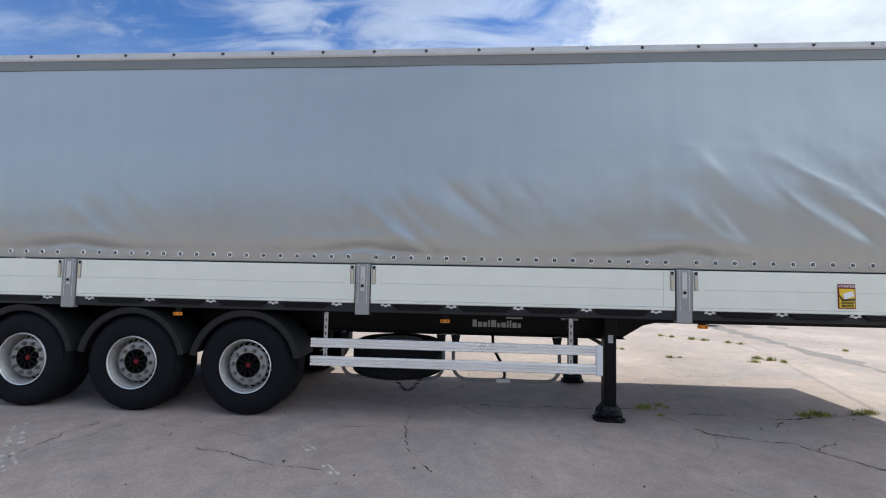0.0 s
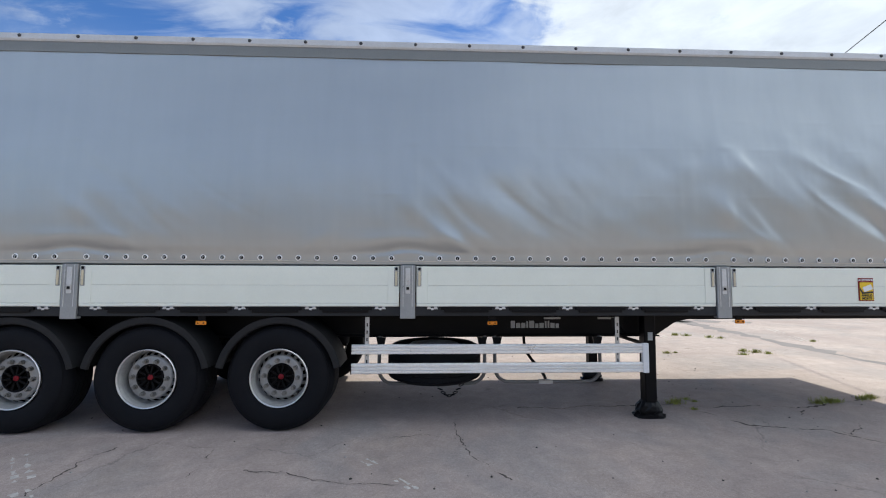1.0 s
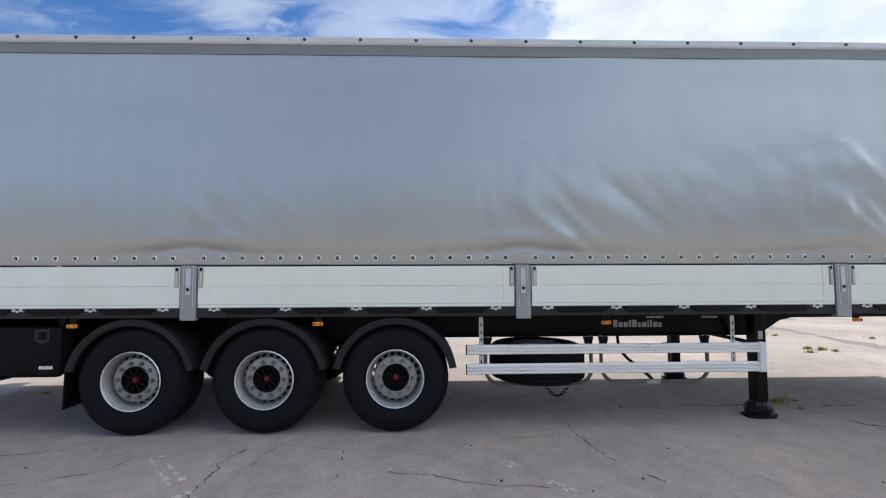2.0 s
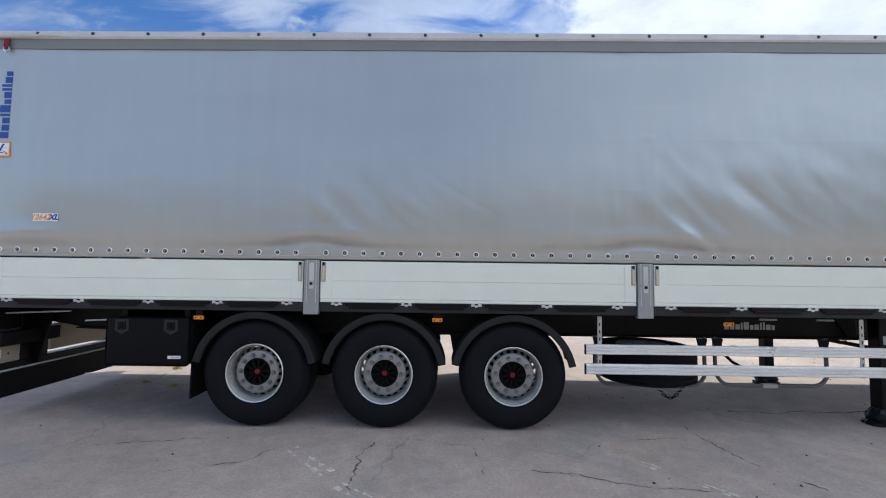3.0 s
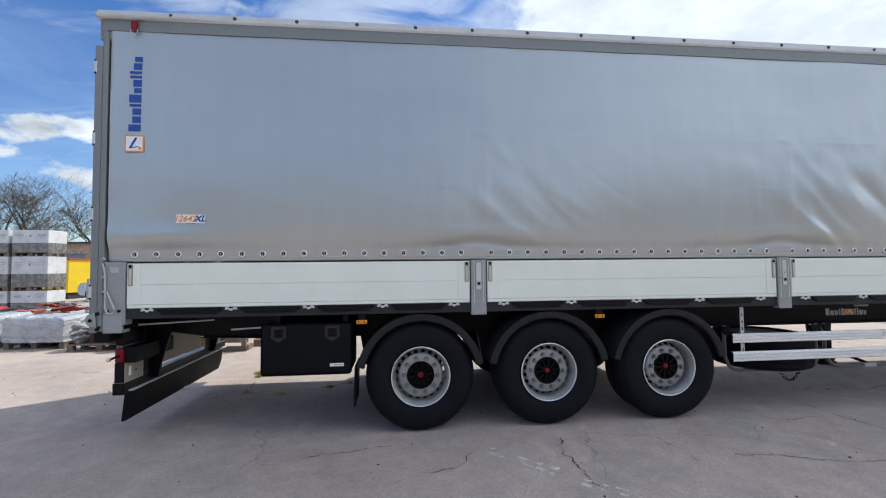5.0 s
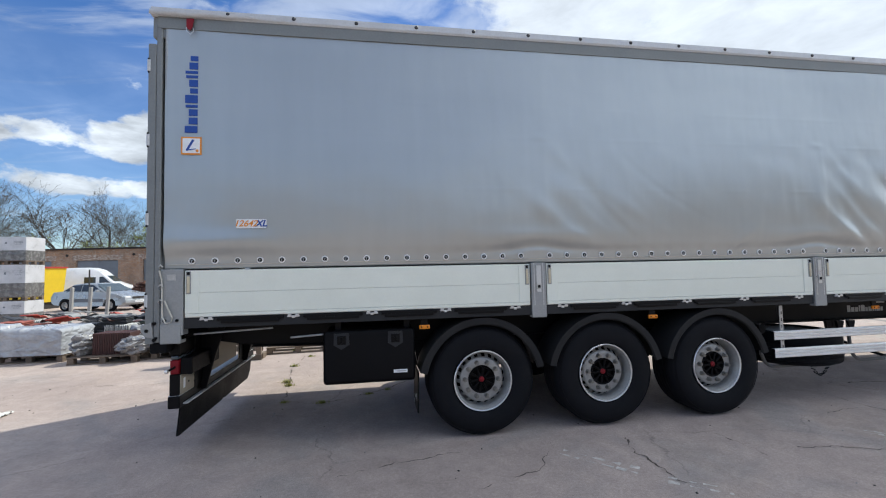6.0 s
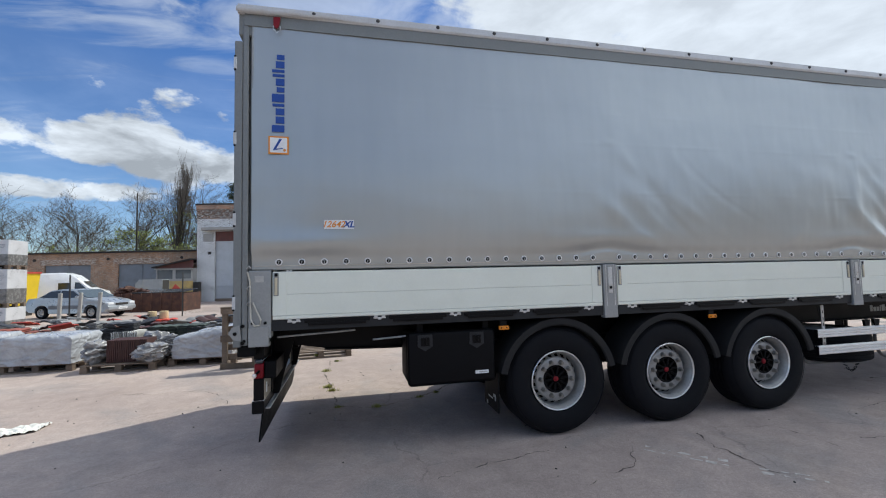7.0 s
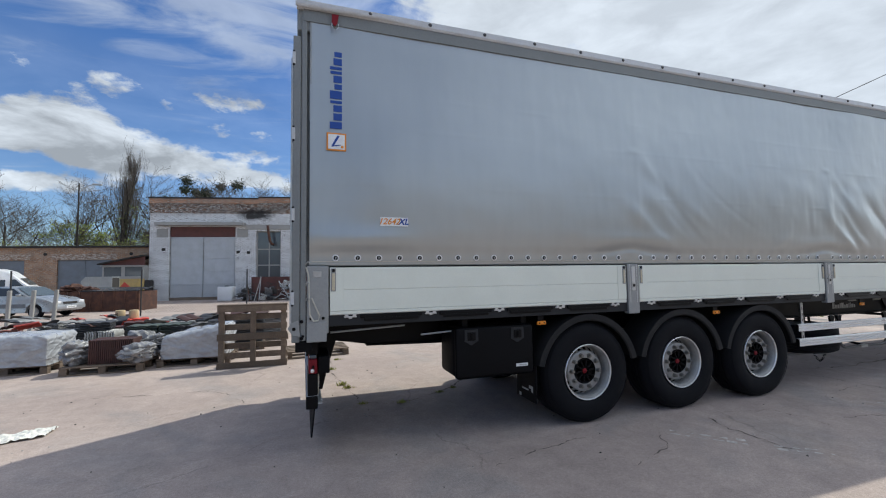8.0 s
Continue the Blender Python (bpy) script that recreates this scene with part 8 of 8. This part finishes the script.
def build_car():
    t = thing("sedan_car", "silver sedan parked behind the stacked goods", "car", (-15.59, 18.95, 0), -17)
    t.scale = (0.93, 0.93, 0.93)
    side = [(-2.15, 0.45), (-2.18, 0.72), (-2.05, 0.98), (-1.55, 1.02), (-0.95, 1.36), (-0.35, 1.42), (0.30, 1.38), (1.00, 0.98), (1.75, 0.86), (2.12, 0.70), (2.18, 0.45), (2.0, 0.28), (1.70, 0.28), (1.66, 0.50), (1.50, 0.63), (1.32, 0.66), (1.14, 0.63), (0.98, 0.50), (0.94, 0.24), (-0.92, 0.24), (-0.96, 0.50), (-1.12, 0.63), (-1.30, 0.66), (-1.48, 0.63), (-1.64, 0.50), (-1.68, 0.30), (-2.0, 0.32)]
    bm = bm_new()
    vehicle_body(bm, side, 0.84, 0.28)
    part("body", bm, M["carpaint"], t, "silver car body", True)
    for s in (-1, 1):
        for (pts) in ([(-1.42, 1.03), (-0.92, 1.31), (-0.42, 1.355), (-0.42, 1.00)], [(-0.36, 1.00), (-0.36, 1.355), (0.25, 1.32), (0.78, 1.00)]):
            bm = bm_new()
            vs = [bm.verts.new((x, s * (0.846 - max(z - 0.85, 0) * 0.28), z)) for x, z in pts]
            v2 = [bm.verts.new((x, s * (0.80 - max(z - 0.85, 0) * 0.28), z)) for x, z in pts]
            bm.faces.new(vs), bm.faces.new(v2[::-1])
            for k in range(4):
                bm.faces.new((vs[k], vs[(k + 1) % 4], v2[(k + 1) % 4], v2[k]))
            part("side_window", bm, M["sideglass"], t)
        for xw in (-1.30, 1.32):
            car_wheel(t, xw, s * 0.76, 0.30, s)
        bm = bm_new()
        box(bm, -0.9, 0.93, s * 0.842 - 0.006, s * 0.842 + 0.006, 0.46, 0.64, 0.003)
        part("rub_strip", bm, M["doorgrey"], t)
        bm = bm_new()
        box(bm, 2.0, 2.15, s * 0.62 - 0.16, s * 0.62 + 0.16, 0.62, 0.74, 0.03, 2)
        part("headlight", bm, M["tankwhite"], t, "", True)
        bm = bm_new()
        box(bm, 0.62, 0.78, s * 0.93 - 0.08, s * 0.93 + 0.06, 0.98, 1.10, 0.03, 2)
        part("mirror", bm, M["carpaint"], t, "", True)
    bm = bm_new()
    vs = [bm.verts.new(v) for v in ((0.36, -0.64, 1.36), (0.36, 0.64, 1.36), (1.0, 0.76, 0.99), (1.0, -0.76, 0.99))]
    bm.faces.new(vs)
    for v in vs:
        v.co += Vector((0.012, 0, 0.014))
    part("windscreen", bm, M["glass"], t)
    bm = bm_new()
    box(bm, 2.10, 2.20, -0.80, 0.80, 0.36, 0.56, 0.04, 2)
    part("bumper", bm, M["carpaint"], t, "", True)
    bm = bm_new()
    box(bm, 2.12, 2.17, -0.36, 0.36, 0.60, 0.70, 0.01)
    part("grille", bm, M["felt"], t)
    bm = bm_new()
    box(bm, 2.18, 2.21, -0.26, 0.26, 0.40, 0.51)
    part("number_plate", bm, M["white"], t, "white plate with plain dark bar")
    bm = bm_new()
    box(bm, 2.208, 2.213, -0.20, 0.20, 0.43, 0.48)
    part("plate_bar", bm, M["lettering"], t)


build_car()


def build_van():
    t = thing("delivery_van", "white delivery van with raised box roof", "van", (-19.55, 24.4, 0), 14)
    side = [(-2.5, 0.35), (-2.55, 1.2), (-2.45, 1.98), (-2.3, 2.14), (0.30, 2.17), (0.72, 2.02), (1.02, 1.74), (1.55, 1.25), (2.05, 1.05), (2.15, 0.75), (2.12, 0.35), (1.75, 0.32), (1.70, 0.52), (1.55, 0.66), (1.38, 0.70), (1.20, 0.66), (1.05, 0.52), (1.0, 0.28), (-1.0, 0.28), (-1.05, 0.52), (-1.2, 0.66), (-1.38, 0.70), (-1.55, 0.66), (-1.70, 0.52), (-1.75, 0.32)]
    bm = bm_new()
    vehicle_body(bm, side, 0.88, 0.10)
    part("body", bm, M["vanpaint"], t, "white van body", True)
    for s in (-1, 1):
        for pts in ([(0.08, 1.20), (0.08, 1.60), (0.62, 1.60), (0.62, 1.20)], [(0.80, 1.18), (0.80, 1.62), (0.98, 1.62), (1.32, 1.26), (1.32, 1.18)]):
            bm = bm_new()
            vs = [bm.verts.new((x, s * (0.888 - max(z - 0.85, 0) * 0.10), z)) for x, z in pts]
            v2 = [bm.verts.new((x, s * (0.85 - max(z - 0.85, 0) * 0.10), z)) for x, z in pts]
            bm.faces.new(vs), bm.faces.new(v2[::-1])
            for k in range(len(pts)):
                bm.faces.new((vs[k], vs[(k + 1) % len(pts)], v2[(k + 1) % len(pts)], v2[k]))
            part("side_window", bm, M["sideglass"], t)
        for xw in (-1.38, 1.38):
            car_wheel(t, xw, s * 0.80, 0.31, s)
        bm = bm_new()
        for k, (w, h) in enumerate(((0.12, 0.13), (0.12, 0.10), (0.12, 0.12), (0.13, 0.10), (0.12, 0.10), (0.13, 0.13))):
            x = -2.2 + k * 0.19
            box(bm, x, x + w, s * 0.855 - 0.02, s * 0.855 + 0.02, 1.33, 1.33 + h)
        part("print_bars", bm, M["felt"], t, "dark printed word as plain bars")
        bm = bm_new()
        box(bm, 1.0, 1.14, s * 0.98 - 0.08, s * 0.98 + 0.06, 1.12, 1.30, 0.03, 2)
        part("mirror", bm, M["felt"], t, "", True)
        bm = bm_new()
        box(bm, 2.0, 2.14, s * 0.66 - 0.14, s * 0.66 + 0.14, 0.74, 0.92, 0.03, 2)
        part("headlight", bm, M["tankwhite"], t, "", True)
    bm = bm_new()
    vs = [bm.verts.new(v) for v in ((1.12, -0.66, 1.66), (1.12, 0.66, 1.66), (1.50, 0.70, 1.31), (1.50, -0.70, 1.31))]
    bm.faces.new(vs)
    for v in vs:
        v.co += Vector((0.016, 0, 0.018))
    part("windscreen", bm, M["glass"], t)


build_van()


# ---- unseen stepped wall, added as the dark skyline mirrored in the curtain ----
bm = bm_new()
extrude(bm, [(-80, 0), (95, 0), (95, 15.2), (66, 15.2), (66, 14.2), (44, 14.2), (44, 10.0), (20, 10.0), (20, 7.0), (-80, 7.0)], -34.6, -34.0)
tagged(part("wall_south", bm, M["concrete"]), "unseen stepped grey wall standing in for the mirrored skyline", "wall", kind="structure")
